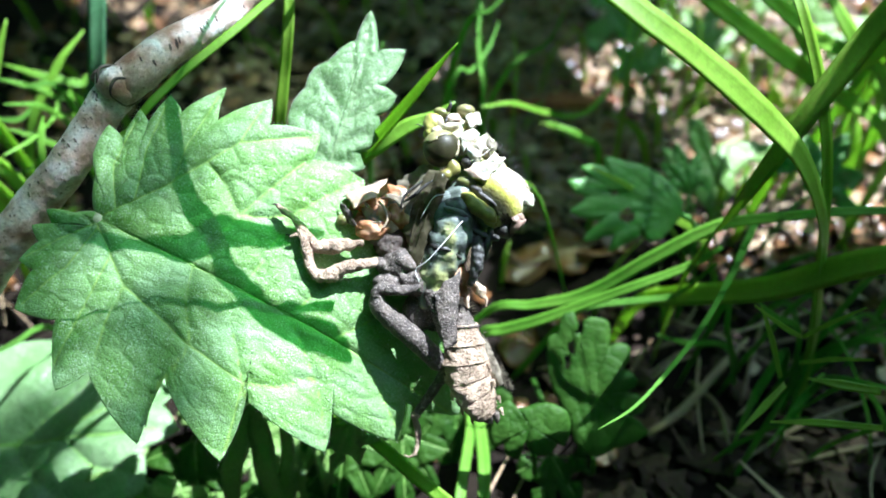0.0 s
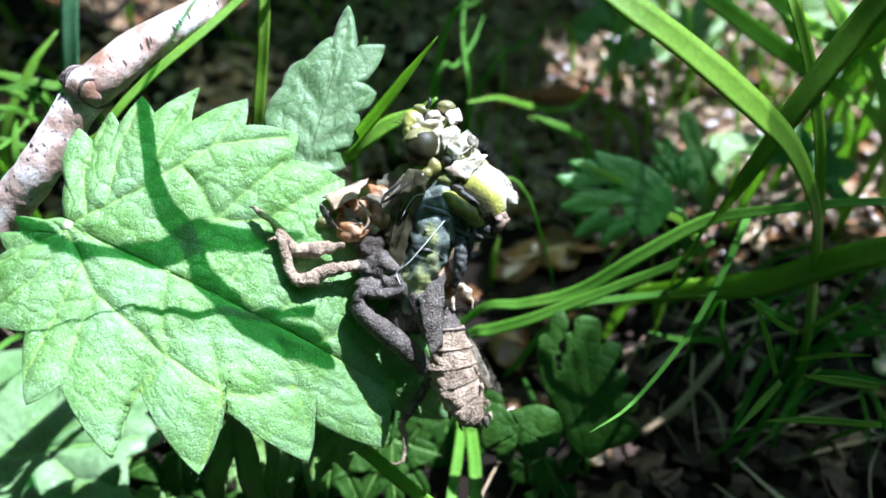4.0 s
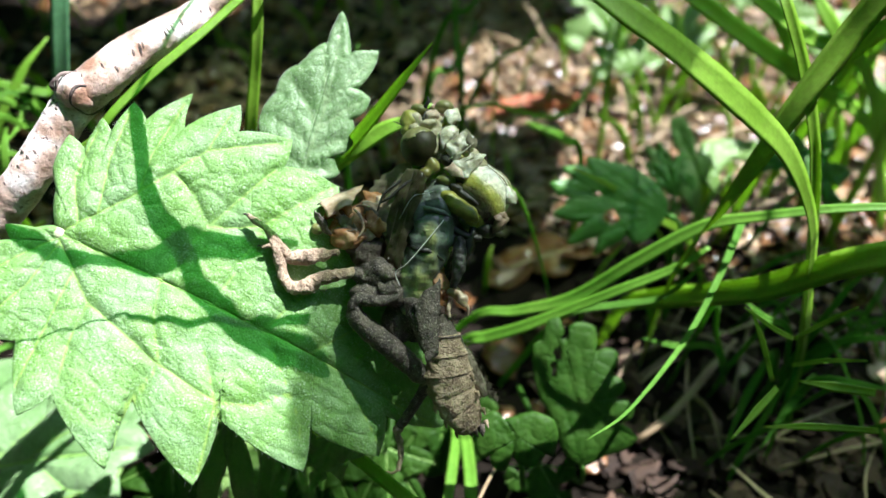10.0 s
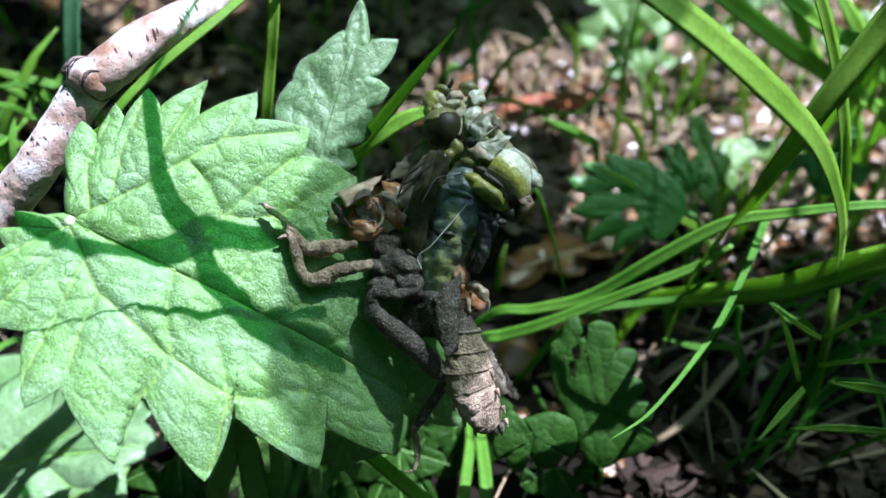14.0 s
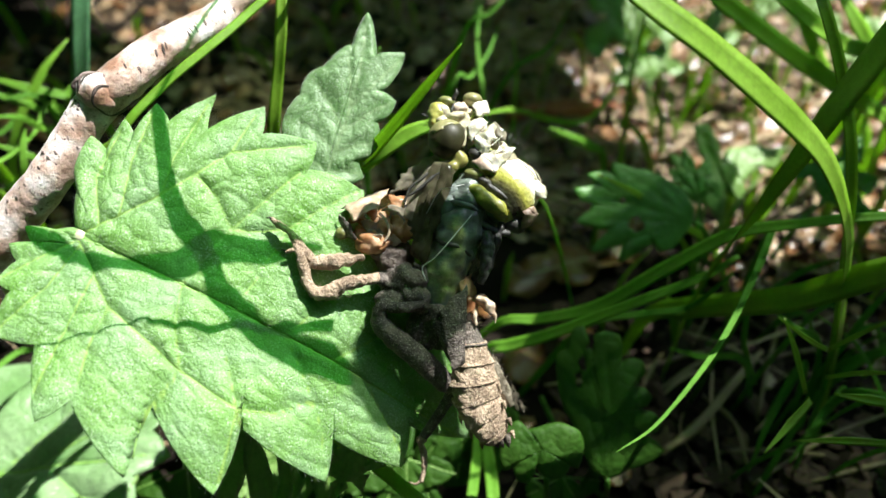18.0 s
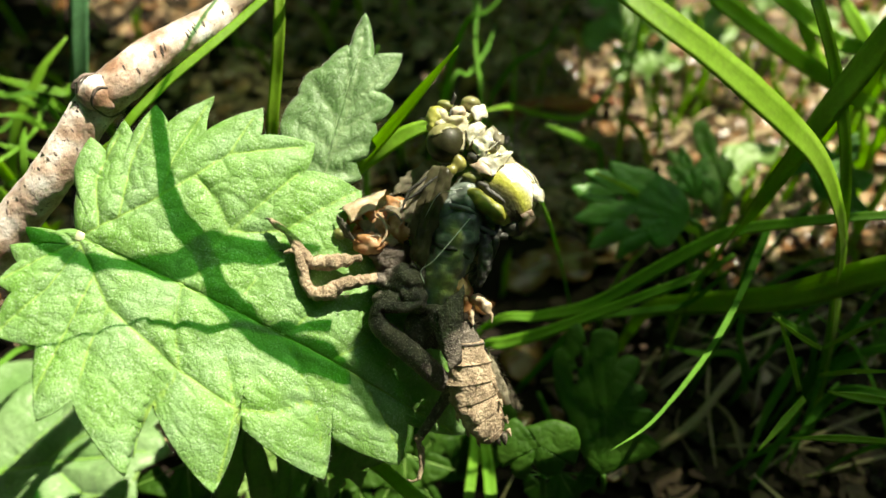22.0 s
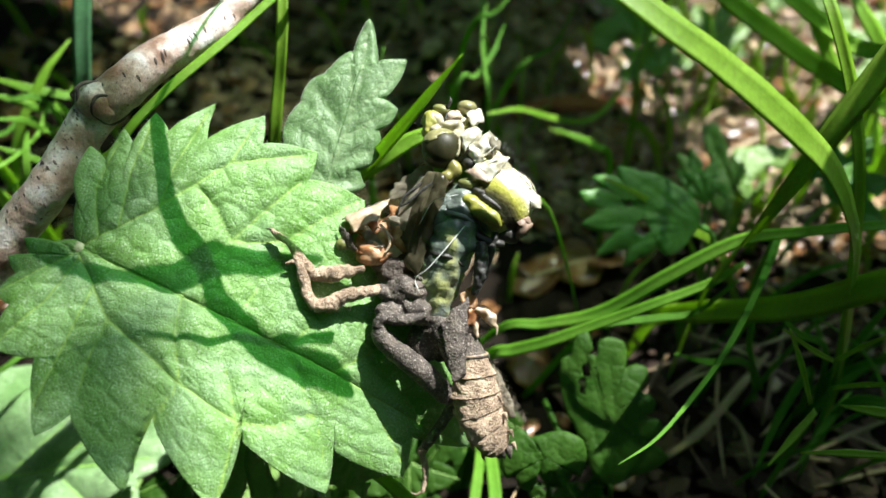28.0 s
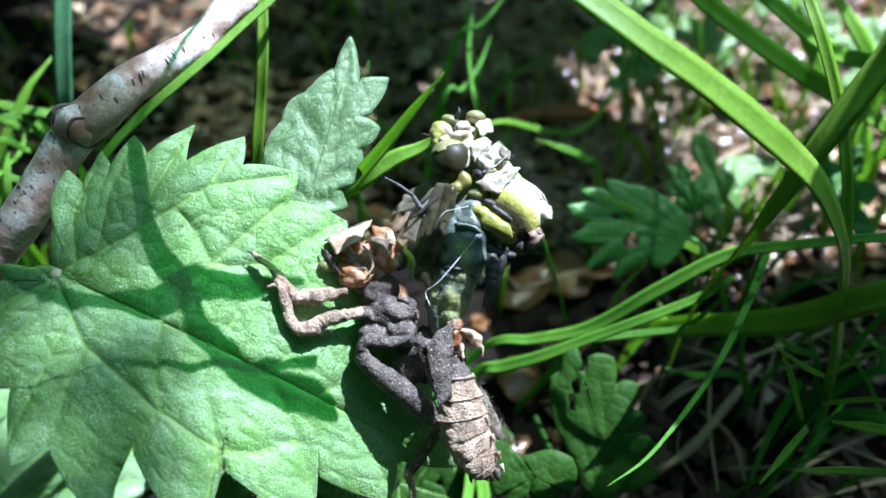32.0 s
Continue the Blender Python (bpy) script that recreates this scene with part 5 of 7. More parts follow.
for pts, w in (([(-70.3, 117.1, 42.9), (-67.0, 118.0, 41.1), (-64.0, 119.5, 38.3), (-61.7, 123.9, 32.7), (-58, 130, -1)], 1.1), ([(-66.0, 107.6, 44.4), (-63.1, 110.9, 42.2), (-61.3, 113.2, 38.7), (-59.6, 117.5, 33.1), (-56, 124, -1)], 0.9),
               ([(-74.0, 125.1, 41.3), (-67.7, 123.7, 39.9), (-62.6, 125.3, 37.3), (-59.6, 128.1, 34.4), (-54, 134, -1)], 1.4), ([(-62.9, 111.5, 39.8), (-62.3, 108.1, 39.1), (-62.2, 105.6, 36.2), (-63.9, 105.4, 30.0), (-66, 106, -1)], 1.2),
               ([(-66.3, 106.8, 40.5), (-63.2, 107.6, 38.4), (-60.8, 108.3, 36.3), (-58.3, 110.4, 32.6), (-54, 114, -1)], 1.0), ([(-65.0, 100.8, 39.8), (-63.0, 105.6, 39.3), (-62.6, 112.6, 38.1), (-61.3, 121.2, 37.2), (-60, 130, -1)], 0.8)):
    grass_blade("narrow yellow-green grass blade behind the branch", pts, [0.3, w, w, w, w * 0.8], GRASSMID, VIEWED, 0.2)
for pts, w, material in (([(43.6, 169.8, 32.5), (41.1, 161.5, 27.8), (38.6, 153.6, 21.9), (37.3, 146.8, 11.3), (37, 146, -1)], 1.2, GRASS), ([(7.6, 146.6, 43.8), (6.4, 138.2, 40.4), (6.6, 132.5, 37.0), (7.1, 128.5, 32.6), (8, 126, -1)], 0.7, GRASS_SHADED),
                         ([(17.9, 130.7, 26.1), (22.7, 131.1, 23.6), (27.2, 131.4, 21.0), (30.1, 132.3, 17.6), (32, 134, -1)], 1.0, GRASS), ([(10.5, 143.2, 40.0), (8.2, 136.2, 38.2), (5.1, 131.8, 36.2), (1.6, 128.2, 35.1), (-4, 126, -1)], 0.8, GRASS_SHADED),
                         ([(14.4, 155.5, 31.3), (15.1, 151.0, 26.3), (14.7, 148.2, 21.6), (14.5, 146, -1)], 0.6, GRASS_YELLOW_LIT), ([(3.8, 91.8, 42.5), (7.3, 92.3, 40.1), (13.9, 94.7, 36.9), (24, 100, -1)], 0.5, GRASSMID)):
    grass_blade("thin grass blade among the litter", pts, [0.2] + [w] * (len(pts) - 2) + [w * 0.8], material, VIEWED, 0.3)
for pts, w in (([(-24.0, 64.8, 27.1), (-25.1, 63.6, 24.2), (-26.3, 62.3, 21.3), (-27.8, 60.9, 16.7), (-30, 62, -1)], 2.6), ([(-23.8, 64.8, 27.1), (-23.5, 63.5, 24.2), (-23.1, 62.3, 21.3), (-22.9, 60.8, 16.7), (-22, 62, -1)], 2.8),
               ([(-21.3, 69, 20), (-21.3, 67.6, 18.3), (-21.2, 65.7, 14.7), (-21.8, 64.0, 11.3), (-22, 64, -1)], 1.8), ([(-18.0, 69, 14), (-18.7, 67.8, 12.6), (-19.5, 66.3, 10.9), (-19.9, 65.1, 9.5), (-20, 65, -1)], 1.2), ([(-17.8, 70.5, 12.4), (-17.5, 69.5, 11.4), (-17.0, 67.7, 9.4), (-16.4, 66.1, 7.7), (-16, 66, -1)], 2.2)):
    grass_blade("pale green narrow leaf under the nettle", pts, [1.0, w, w * 1.1, w, w * 0.6], LEAFPALE, VIEWED, 0.15)

rnd = random.Random(90)
for k in range(26):
    x, y = rnd.uniform(46, 84), rnd.uniform(158, 214)
    l, lean, w = rnd.uniform(14, 30), rnd.uniform(-6, 6), rnd.uniform(0.5, 1.0)
    grass_blade("thin yellow-green grass shoot in sunlit litter", [(x + lean * 1.6, y + rnd.uniform(-4, 4), l), (x + lean, y, l * 0.7), (x + lean * 0.4, y, l * 0.35), (x, y, -1)], [0.1, w, w, w * 0.8], GRASS_YELLOW_LIT, VIEWED, 0.3, 0.1, "thin shoots in the litter")

# ---- unseen leaves and blades, put overhead so that their shade falls on the nettle and ground ----
grass_blade("grass blade arching over the nettle leaf", [(20, 240, -1), (20, 200, 70), (10, 140, 122), (0.5, 100.5, 128.6), (-10.2, 94.6, 106.6), (-9.8, 92.6, 105.3), (-9.0, 89.2, 103.6), (-8.1, 85.1, 100.8), (-6.8, 82.6, 98.9), (-5.3, 81.2, 97.3), (-4.1, 79.7, 95.5), (-2.5, 76.7, 94.1), (-0.8, 75.3, 91.7), (1.7, 73.6, 90.0), (5.2, 72.6, 87.6), (9.4, 72.6, 85.0), (11, 72.4, 84.2)],
            [1.2, 0.9, 0.6, 0.5, 0.7, 1.2, 1.4, 1.5, 1.6, 1.9, 1.7, 1.7, 1.8, 2.0, 2.2, 1.9, 0.5], THINGRASS, tuple(SUN), 0.1, 0.0)
grass_blade("grass blade arching over the nettle leaf", [(12.8, 84.1, 105.4), (9.3, 83.5, 105.3), (4.8, 83.1, 106.1), (1.4, 82.7, 106.1), (-1.7, 81.0, 106.3), (-5.2, 80.8, 105.9), (-9.9, 80.4, 106.8), (-13.8, 81.3, 108.0), (-18.5, 82.8, 109), (-45, 90, 104), (-90, 100, 60), (-110, 105, -1)],
            [0.5, 1.5, 2.4, 3.4, 2.4, 1.3, 1.3, 1.5, 1.4, 1.6, 2, 2], THINGRASS, tuple(SUN), 0.1, 0.0)
grass_blade("thin grass stem over the nettle leaf", [(5.5, 73.6, 82.3), (3.3, 73.2, 82.7), (-0.7, 72.5, 82.9), (-4.5, 72.3, 83.8), (-6.4, 71.2, 84.6), (-8.6, 71.4, 85.4), (-11.7, 71.0, 86.0), (-14.6, 70.7, 86.0), (-30, 66, 90), (-50, 60, 92), (-90, 50, 60), (-100, 50, -1)], [0.8, 0.9, 0.7, 0.5, 0.7, 0.5, 0.4, 0.2, 0.2, 0.3, 1, 1], THINGRASS, tuple(SUN), 0.1, 0.0)


def shade_leaf(label, place, length, width, turn=0.0, reach=60, material=LEAF_SHADED):
    """A broad unseen leaf added overhead to cast shade, turned flat to the sun."""
    corners, n = [], 14
    for k in range(n):
        a = math.tau * k / n
        r = 1.0 if k % 2 else 0.9
        corners.append((math.cos(a) * length / 2 * r, math.sin(a) * width / 2 * r * (1 - 0.25 * math.cos(a))))
    root = leaf("overhanging_leaf", label, (0, 0, 0, 0, 0, 0), corners, [[(-length / 2, 0), (0, 0), (length / 2, 0)]], material, (0, 0), rings=8, wave=0.8,
                stalk=[(-length / 2, 0, 0), (-length / 2 - reach / 3, 0, -2), (-length / 2 - reach, 0, -14)], category="leaf", group="leaves overhead")
    turned = SUN.to_track_quat("Z", "X").to_matrix().to_4x4()
    root.matrix_basis = Matrix.Translation(Vector(place) * MM) @ turned @ pose(0, 0, 0, 0, 0, turn)
    return root


# Unseen leaves, each set between the sun and ground to be darkened.
for x, y, z, l, w, a in ((128, 99, 155, 50, 40, 20), (140, 140, 150, 44, 30, 30), (86, 130, 150, 20, 18, 0), (116, 143, 150, 20, 18, 30), (137, 124, 150, 18, 16, 0), (58, 222, 150, 24, 20, 0), (66, 242, 150, 30, 24, 0),
                         (20, 225, 150, 80, 60, 60), (-30, 215, 150, 80, 60, 10), (45, 185, 150, 56, 40, 60), (5, 180, 150, 60, 46, 0), (-45, 175, 150, 60, 50, 40), (-60, 240, 160, 90, 70, 0), (50, 262, 160, 80, 50, 0), (110, 268, 160, 70, 50, 0)):
    shade_leaf("broad green leaf hanging overhead", (x, y, z), l, w, a, 60, THINLEAF if (x, y) in ((20, 225), (-30, 215), (86, 130), (45, 185), (128, 99)) else LEAF_SHADED)


# Unseen leaves keyed to bring and take away shade.
SWAY_STEMS = shade_leaf("broad green leaf swaying overhead in the wind", (0, 0, 0), 46, 30, 10, 60, THINLEAF)
SWAY_BACK = [shade_leaf("broad green leaf swaying overhead in the wind", (0, 0, 0), l, w, a) for l, w, a in ((36, 36, 0), (50, 44, 20))]
SWAY_LOW = shade_leaf("broad green leaf swaying overhead in the wind", (0, 0, 0), 28, 24, 70)
SWAY_SKIN = shade_leaf("small green leaf swaying overhead in the wind", (0, 0, 0), 11, 9, 0, 40, THINLEAF)
for x, y, z, l, w, a in ((98, 84, 140, 34, 30, 80), (96, 152, 150, 36, 30, 40)):
    shade_leaf("thin pale green leaf hanging overhead", (x, y, z), l, w, a, 60, THINLEAF)
rnd = random.Random(52)
for k in range(16):
    shade_leaf("small green leaf hanging overhead", (rnd.uniform(118, 185), rnd.uniform(165, 248), 150), rnd.uniform(8, 15), rnd.uniform(6, 9), rnd.uniform(0, 180), 40)
SWAY_GROUND = shade_leaf("broad green leaf swaying overhead in the wind", (0, 0, 0), 60, 52, 60)
SWAY_GRASS = shade_leaf("broad green leaf swaying overhead in the wind", (0, 0, 0), 56, 50, 10)


def build_sky_screen():
    """Unseen tall herbs added all round the spot to take away most of the open sky but leave the way to the sun free.
    """
    rnd = random.Random(31)
    store = ([], [])
    for k in range(900):
        a, e = rnd.uniform(0, math.tau), math.asin(rnd.uniform(0.03, 0.98))
        d = Vector((math.cos(a) * math.cos(e), math.sin(a) * math.cos(e), math.sin(e)))
        if d.dot(SUN) > 0.84:
            continue
        far = rnd.uniform(420, 720)
        size = far * rnd.uniform(0.16, 0.26)
        c = Vector((0, 70, 30)) + d * far
        side = d.cross(Vector((0, 0, 1))).normalized()
        t = (side * rnd.uniform(-1, 1) + d.cross(side) * rnd.uniform(-1, 1)).normalized()
        sag = -d * size * 0.12
        add(store, blade_mesh([c - t * size * 0.6, c - t * size * 0.25 + sag, c + t * size * 0.2 + sag, c + t * size * 0.6], [size * 0.15, size * 0.62, size * 0.6, size * 0.03], tuple(-d), 0.15, 0.6, steps=4))
    for k in range(46):
        a = math.tau * k / 46
        if abs(((a - math.atan2(SUN.y, SUN.x) + math.pi) % math.tau) - math.pi) < 0.5:
            continue
        r = rnd.uniform(480, 700)
        p = Vector((math.cos(a) * r, 70 + math.sin(a) * r, -5))
        add(store, blade_mesh([p, p + Vector((0, 0, 200)), p * 0.94 + Vector((0, 0, 420)), p * 0.8 + Vector((0, 0, 640))], [7, 6, 5, 2], (-math.cos(a), -math.sin(a), 0.1), 0.6, 4.0, steps=3))
    tagged(sheet("undergrowth", *store, SKYSCREEN), "unseen dome of tall herbs added to hold back skylight", "undergrowth", kind="stuff")


build_sky_screen()
SWAY_INSECT = shade_leaf("broad green leaf swaying overhead in the wind", (0, 0, 0), 30, 28, 40, 70, SHEERLEAF)


def shade_twig(label, spread_x, spread_y, count, size):
    """An unseen leafy twig added high above for soft shade: small leaves with gaps between them, turned flat to the
    sun.
    """
    root = thing("overhanging_twig", label, "twig", (0, 0, 0, 0, 0, 0))
    rnd = random.Random(21)
    turned = SUN.to_track_quat("Z", "X").to_matrix().to_4x4()
    back = turned.to_3x3().inverted()
    limb("stem", [back @ Vector((420, -700, -1215)), back @ Vector((380, -640, -700)), back @ Vector((260, -420, -160)), back @ Vector((60, -90, -8)), (0, 0, -1)], [9, 7, 4, 1.6, 0.6], BARK, root)
    n = int(math.sqrt(count))
    for k in range(n * n):
        x = ((k % n + 0.5) / n - 0.5) * spread_x + rnd.uniform(-2, 2)
        y = ((k // n + 0.5) / n - 0.5) * spread_y + rnd.uniform(-2, 2)
        verts, faces = blade_mesh([(x - size / 2, y, 0), (x, y + rnd.uniform(-1, 1), 0.6), (x + size / 2, y + rnd.uniform(-2, 2), 0)], [0.4, size * 0.62, 0.3], (0, 0, 1), 0.2, 0.2, steps=5)
        sheet("twig_leaf", verts, faces, THINLEAF, root)
    root.matrix_basis = SUN.to_track_quat("Z", "X").to_matrix().to_4x4()
    return root


SWAY_LEAF = shade_twig("unseen leafy twig moved high overhead for soft shade", 78, 94, 81, 19)

# ---- the larva's empty skin ----
INSECT = (-4.6, 68.4, 46.4, -42, 0, 0)


def patch(name, corners, bulge, material, parent, label="", ragged=0.12, n=12, thick=0.14, towards=(0, -1, 0.3)):
    """A thin torn plate of skin between four corners, bulged, with a ragged edge."""
    a, b, c, d = (Vector(q) for q in corners)
    out = Vector(towards).normalized()
    verts = []
    for j in range(n + 1):
        for i in range(n + 1):
            u, v = i / n, j / n
            p = a.lerp(b, u).lerp(d.lerp(c, u), v)
            edge = 1 if i in (0, n) or j in (0, n) else 0.35
            p += out * (bulge * 4 * u * (1 - u) * (0.35 + 2.6 * v * (1 - v)))
            w = Vector((noise.noise(p * 1.3), noise.noise(p * 1.3 + Vector((9, 0, 0))), noise.noise(p * 1.3 + Vector((0, 9, 0)))))
            verts.append(p + w * ragged * (1 + 1.5 * edge))
    faces = [(j * (n + 1) + i, j * (n + 1) + i + 1, (j + 1) * (n + 1) + i + 1, (j + 1) * (n + 1) + i) for j in range(n) for i in range(n)]
    ob = sheet(name, verts, faces, material, parent, label)
    ob.modifiers.new("thickness", "SOLIDIFY").thickness = thick * MM
    return ob


def fused(name, lumps, material, parent, label="", voxel=0.13, smooth=4, wrinkle=0.0):
    """Several rounded lumps grown together into one skin."""
    bm = bmesh.new()
    for k, (centre, size, turn) in enumerate(lumps):
        blob(bm, centre, size, turn, seg=22, rough=0.22, grain=1.1, seed=k * 1.3)
    ob = part(name, bm, material, parent, label)
    m = ob.modifiers.new("grown", "REMESH")
    m.mode, m.voxel_size, m.use_smooth_shade = "VOXEL", voxel * MM, True
    s = ob.modifiers.new("even", "SMOOTH")
    s.factor, s.iterations = 0.5, smooth
    return ob


def mosaic(centre, size, turn, bands, parent, seg=230):
    """One rounded body whose skin is divided into plates; bands: name, material, label and a test on the place in the body's own axes."""
    src = blob(bmesh.new(), (0, 0, 0), size, seg=seg, rough=0.05, grain=0.6)
    src.faces.ensure_lookup_table()
    m = Matrix.Translation(centre) @ pose(0, 0, 0, *turn)
    sorted_faces = {}
    for f in src.faces:
        c = f.calc_center_median()
        w = 0.22 * noise.noise(c * 0.9)
        k = next(i for i, b in enumerate(bands) if b[3](c.x + w, c.y, c.z + w))
        sorted_faces.setdefault(k, []).append(f)
    rim_of = {}
    for k, faces in sorted_faces.items():
        for f in faces:
            for v in f.verts:
                rim_of.setdefault(v.index, set()).add(k)
    for k, faces in sorted_faces.items():
        name, material, label, _ = bands[k]
        index, verts, polys, across = {}, [], [], []
        for f in faces:
            for v in f.verts:
                if v.index not in index:
                    index[v.index] = len(verts)
                    dent = 0.994 if len(rim_of[v.index]) > 1 else 1.0
                    across.append((v.co.x + 0.07 * v.co.z ** 2 + 0.2 * noise.noise(v.co * 0.8) + 0.08 * noise.noise(v.co * 2.2) + 4) / 8)
                    verts.append(m @ (v.co * dent * (1 + 0.012 * noise.noise(v.co * 3.0))))
            polys.append([index[v.index] for v in f.verts])
        ob = sheet(name, verts, polys, material, parent, label)
        ob.data.attributes.new("across", "FLOAT", "POINT").data.foreach_set("value", np.asarray(across, np.float32))
    src.free()


def skin(name, points, radii, material, parent, label="", **kw):
    kw = {"sides": 20, "steps": 12, "rough": 0.3, "grain": 1.7, **kw}
    return limb(name, points, radii, material, parent, label, **kw)


def build_exuvia():
    root = thing("larva_skin", "dusty grey-brown empty dragonfly larva skin clinging to the leaf", "larva skin", INSECT)

    def shell(name, centre, size, turn, material, keep, label="", rough=0.12, seg=30, thick=0.16):
        bm = blob(bmesh.new(), (0, 0, 0), size, (0, 0, 0), seg=seg, rough=rough, grain=0.9)
        gone = [f for f in bm.faces if not keep(f.calc_center_median())]
        bmesh.ops.delete(bm, geom=gone, context="FACES")
        bmesh.ops.transform(bm, matrix=Matrix.Translation(centre) @ pose(0, 0, 0, *turn), verts=bm.verts)
        ob = part(name, bm, material, root, label)
        ob.modifiers.new("thickness", "SOLIDIFY").thickness = thick * MM
        return ob
    # head, split open: a raised tan roof, an amber bowl below, torn shreds at its side
    patch("head_roof", [(-6.4, 0.2, 9.2), (-1.7, 0.6, 10.9), (-2.9, -1.7, 8.8), (-5.4, -2.1, 7.5)], 0.4, SHELLTAN, root, "raised tan plate of the split head", 0.1)
    patch("head_roof", [(-6.6, 0.1, 8.9), (-5.4, 1.2, 9.7), (-2.6, 1.4, 10.7), (-1.8, 0.5, 10.6)], 0.1, SHELL, root)
    patch("head_side", [(-6.9, -0.5, 8.3), (-5.6, -1.5, 7.2), (-5.2, -1.3, 5.6), (-6.6, -0.4, 6.0)], 0.3, SHELL, root)
    shell("head_bowl", (-3.3, -0.3, 6.1), (2.3, 1.9, 1.8), (50, 10, 0), AMBER, lambda c: c.z < 0.45 + 0.25 * math.sin(5 * c.x), "glossy amber lower half of the split head", rough=0.3)
    shell("mask", (-3.4, -1.0, 5.3), (1.7, 1.1, 1.15), (10, 0, 0), AMBER, lambda c: c.y < 0.3, rough=0.4)
    patch("inner_lining", [(-4.6, -0.8, 7.4), (-2.6, -0.8, 7.6), (-2.4, -1.5, 5.9), (-4.2, -1.6, 5.8)], -0.3, WINGPALE, root, "crumpled whitish lining", 0.25)
    patch("head_roof", [(-1.9, 0.2, 10.2), (0.2, 0.6, 10.0), (0.6, 0.0, 8.4), (-1.4, -0.4, 8.3)], 0.5, AMBER, root, "torn brown plate of the split head", 0.18)
    patch("shred", [(-0.3, -0.3, 9.6), (0.5, -0.3, 9.4), (0.7, -0.5, 8.1), (0.0, -0.6, 8.4)], 0.2, SHELLTAN, root, ragged=0.15)
    rnd = random.Random(4)
    for k in range(9):
        x, z = -1.4 + 0.28 * k + rnd.uniform(-0.2, 0.2), 7.6 - 0.22 * k + rnd.uniform(-0.5, 0.5)
        dx, dz = rnd.uniform(-0.5, 0.7), rnd.uniform(0.4, 1.5)
        patch("shred", [(x, -0.6, z), (x + 0.45, -0.5, z + 0.1), (x + 0.3 + dx, -1.1, z + dz), (x + 0.05 + dx, -1.1, z + dz)], 0.12, rnd.choice((AMBER, AMBER, SHELLTAN, SHELL)), root, n=5, thick=0.1)
    limb("shred", [(-2.6, -1.7, 8.3), (-1.9, -1.9, 7.5), (-1.6, -1.9, 6.2), (-2.2, -1.9, 5.2)], [0.14, 0.16, 0.15, 0.08], SHELLTAN, root, sides=8)
    limb("shred", [(-2.4, -1.4, 8.6), (-1.6, -1.5, 8.7), (-0.8, -1.3, 8.4)], [0.1, 0.13, 0.06], SHELLTAN, root, sides=8)
    lump("cavity", (-1.0, 1.2, 7.2), (2.6, 1.4, 2.2), AMBER, root, rough=0.25, grain=1.2)
    for k in range(14):
        x, z, a, s = -4.9 + 0.36 * k + rnd.uniform(-0.3, 0.3), 7.0 + rnd.uniform(-1.3, 1.6), rnd.uniform(0, math.tau), rnd.uniform(0.7, 1.3)
        corners = [(x + s * math.cos(a + q), -0.9 + rnd.uniform(-0.5, 0.3), z + s * math.sin(a + q)) for q in (0, 1.6, 3.1, 4.6)]
        patch("torn_scrap", corners, rnd.uniform(-0.4, 0.4), rnd.choice((AMBER, AMBER, SHELLTAN, WINGPALE, RUSSET)), root, ragged=0.2, n=7, thick=0.08)
    lump("eye_case", (-6.7, -0.6, 6.3), (0.75, 0.7, 0.65), OLIVE, root, rough=0.15, label="olive-green bump of the empty eye")
    lump("eye_case", (1.0, 1.0, 6.6), (0.9, 0.9, 1.0), SHELL, root, rough=0.25, grain=1.4)
    # thorax
    fused("neck_ring", [((-1.0, 0.4, 4.2), (2.0, 1.7, 1.2), (0, 12, 0)), ((-1.3, 0.4, 3.0), (2.1, 1.8, 1.3), (0, 12, 0)), ((-2.9, -0.4, 4.0), (0.9, 0.8, 0.7), (0, 0, 0))], SHELLNECK, root, "smooth translucent grey-brown neck", smooth=8)
    fused("thorax", [((-0.2, 0.4, 0.9), (2.8, 2.4, 2.2), (0, 12, 0)), ((0.2, -0.9, 1.6), (2.4, 1.4, 1.3), (0, 12, 0)), ((0.9, -0.6, -0.6), (2.0, 1.6, 1.6), (0, 30, 0)), ((-1.6, -1.0, -1.0), (1.7, 1.3, 1.3), (0, 0, 0)), ((1.9, -0.7, 1.6), (0.9, 0.8, 1.4), (0, 20, 0)), ((-2.6, -1.2, 1.4), (0.9, 0.8, 0.7), (0, 0, 0))], SHELL, root, "dusty speckled dark thorax", voxel=0.11, smooth=5)
    skin("thorax_ridge", [(0.9, -1.6, 2.9), (2.0, -1.2, 2.3), (2.7, -0.8, 1.0), (2.6, -0.6, 0.4), (2.2, -0.9, -0.6)], [0.22, 0.3, 0.34, 0.26, 0.2], SHELL, root)
    skin("thorax_ridge", [(-2.9, -1.2, -0.9), (-1.4, -2.2, -1.5), (0.4, -2.3, -1.6), (2.0, -1.5, -1.1)], [0.5, 0.62, 0.55, 0.4], SHELL, root)
    lump("cavity", (1.9, 1.2, -4.2), (1.9, 1.2, 2.2), SHELL, root, (0, -30, 0), rough=0.2)
    lump("hind_thorax", (3.6, 1.6, -3.4), (2.8, 2.0, 3.0), SHELL, root, (0, -20, 0), rough=0.18, grain=1.5, seg=34)
    # wing cases
    patch("wing_case", [(3.6, -1.5, -2.1), (6.4, -1.2, 0.6), (5.9, -1.6, -7.4), (4.9, -1.9, -8.2)], 0.5, SHELL, root, ragged=0.1, n=18, thick=0.3)
    patch("wing_case", [(2.3, -0.7, -1.4), (4.4, -1.1, -1.6), (5.0, -1.3, -7.8), (4.3, -1.1, -6.6)], 0.4, SHELL, root, ragged=0.1, n=18, thick=0.3)
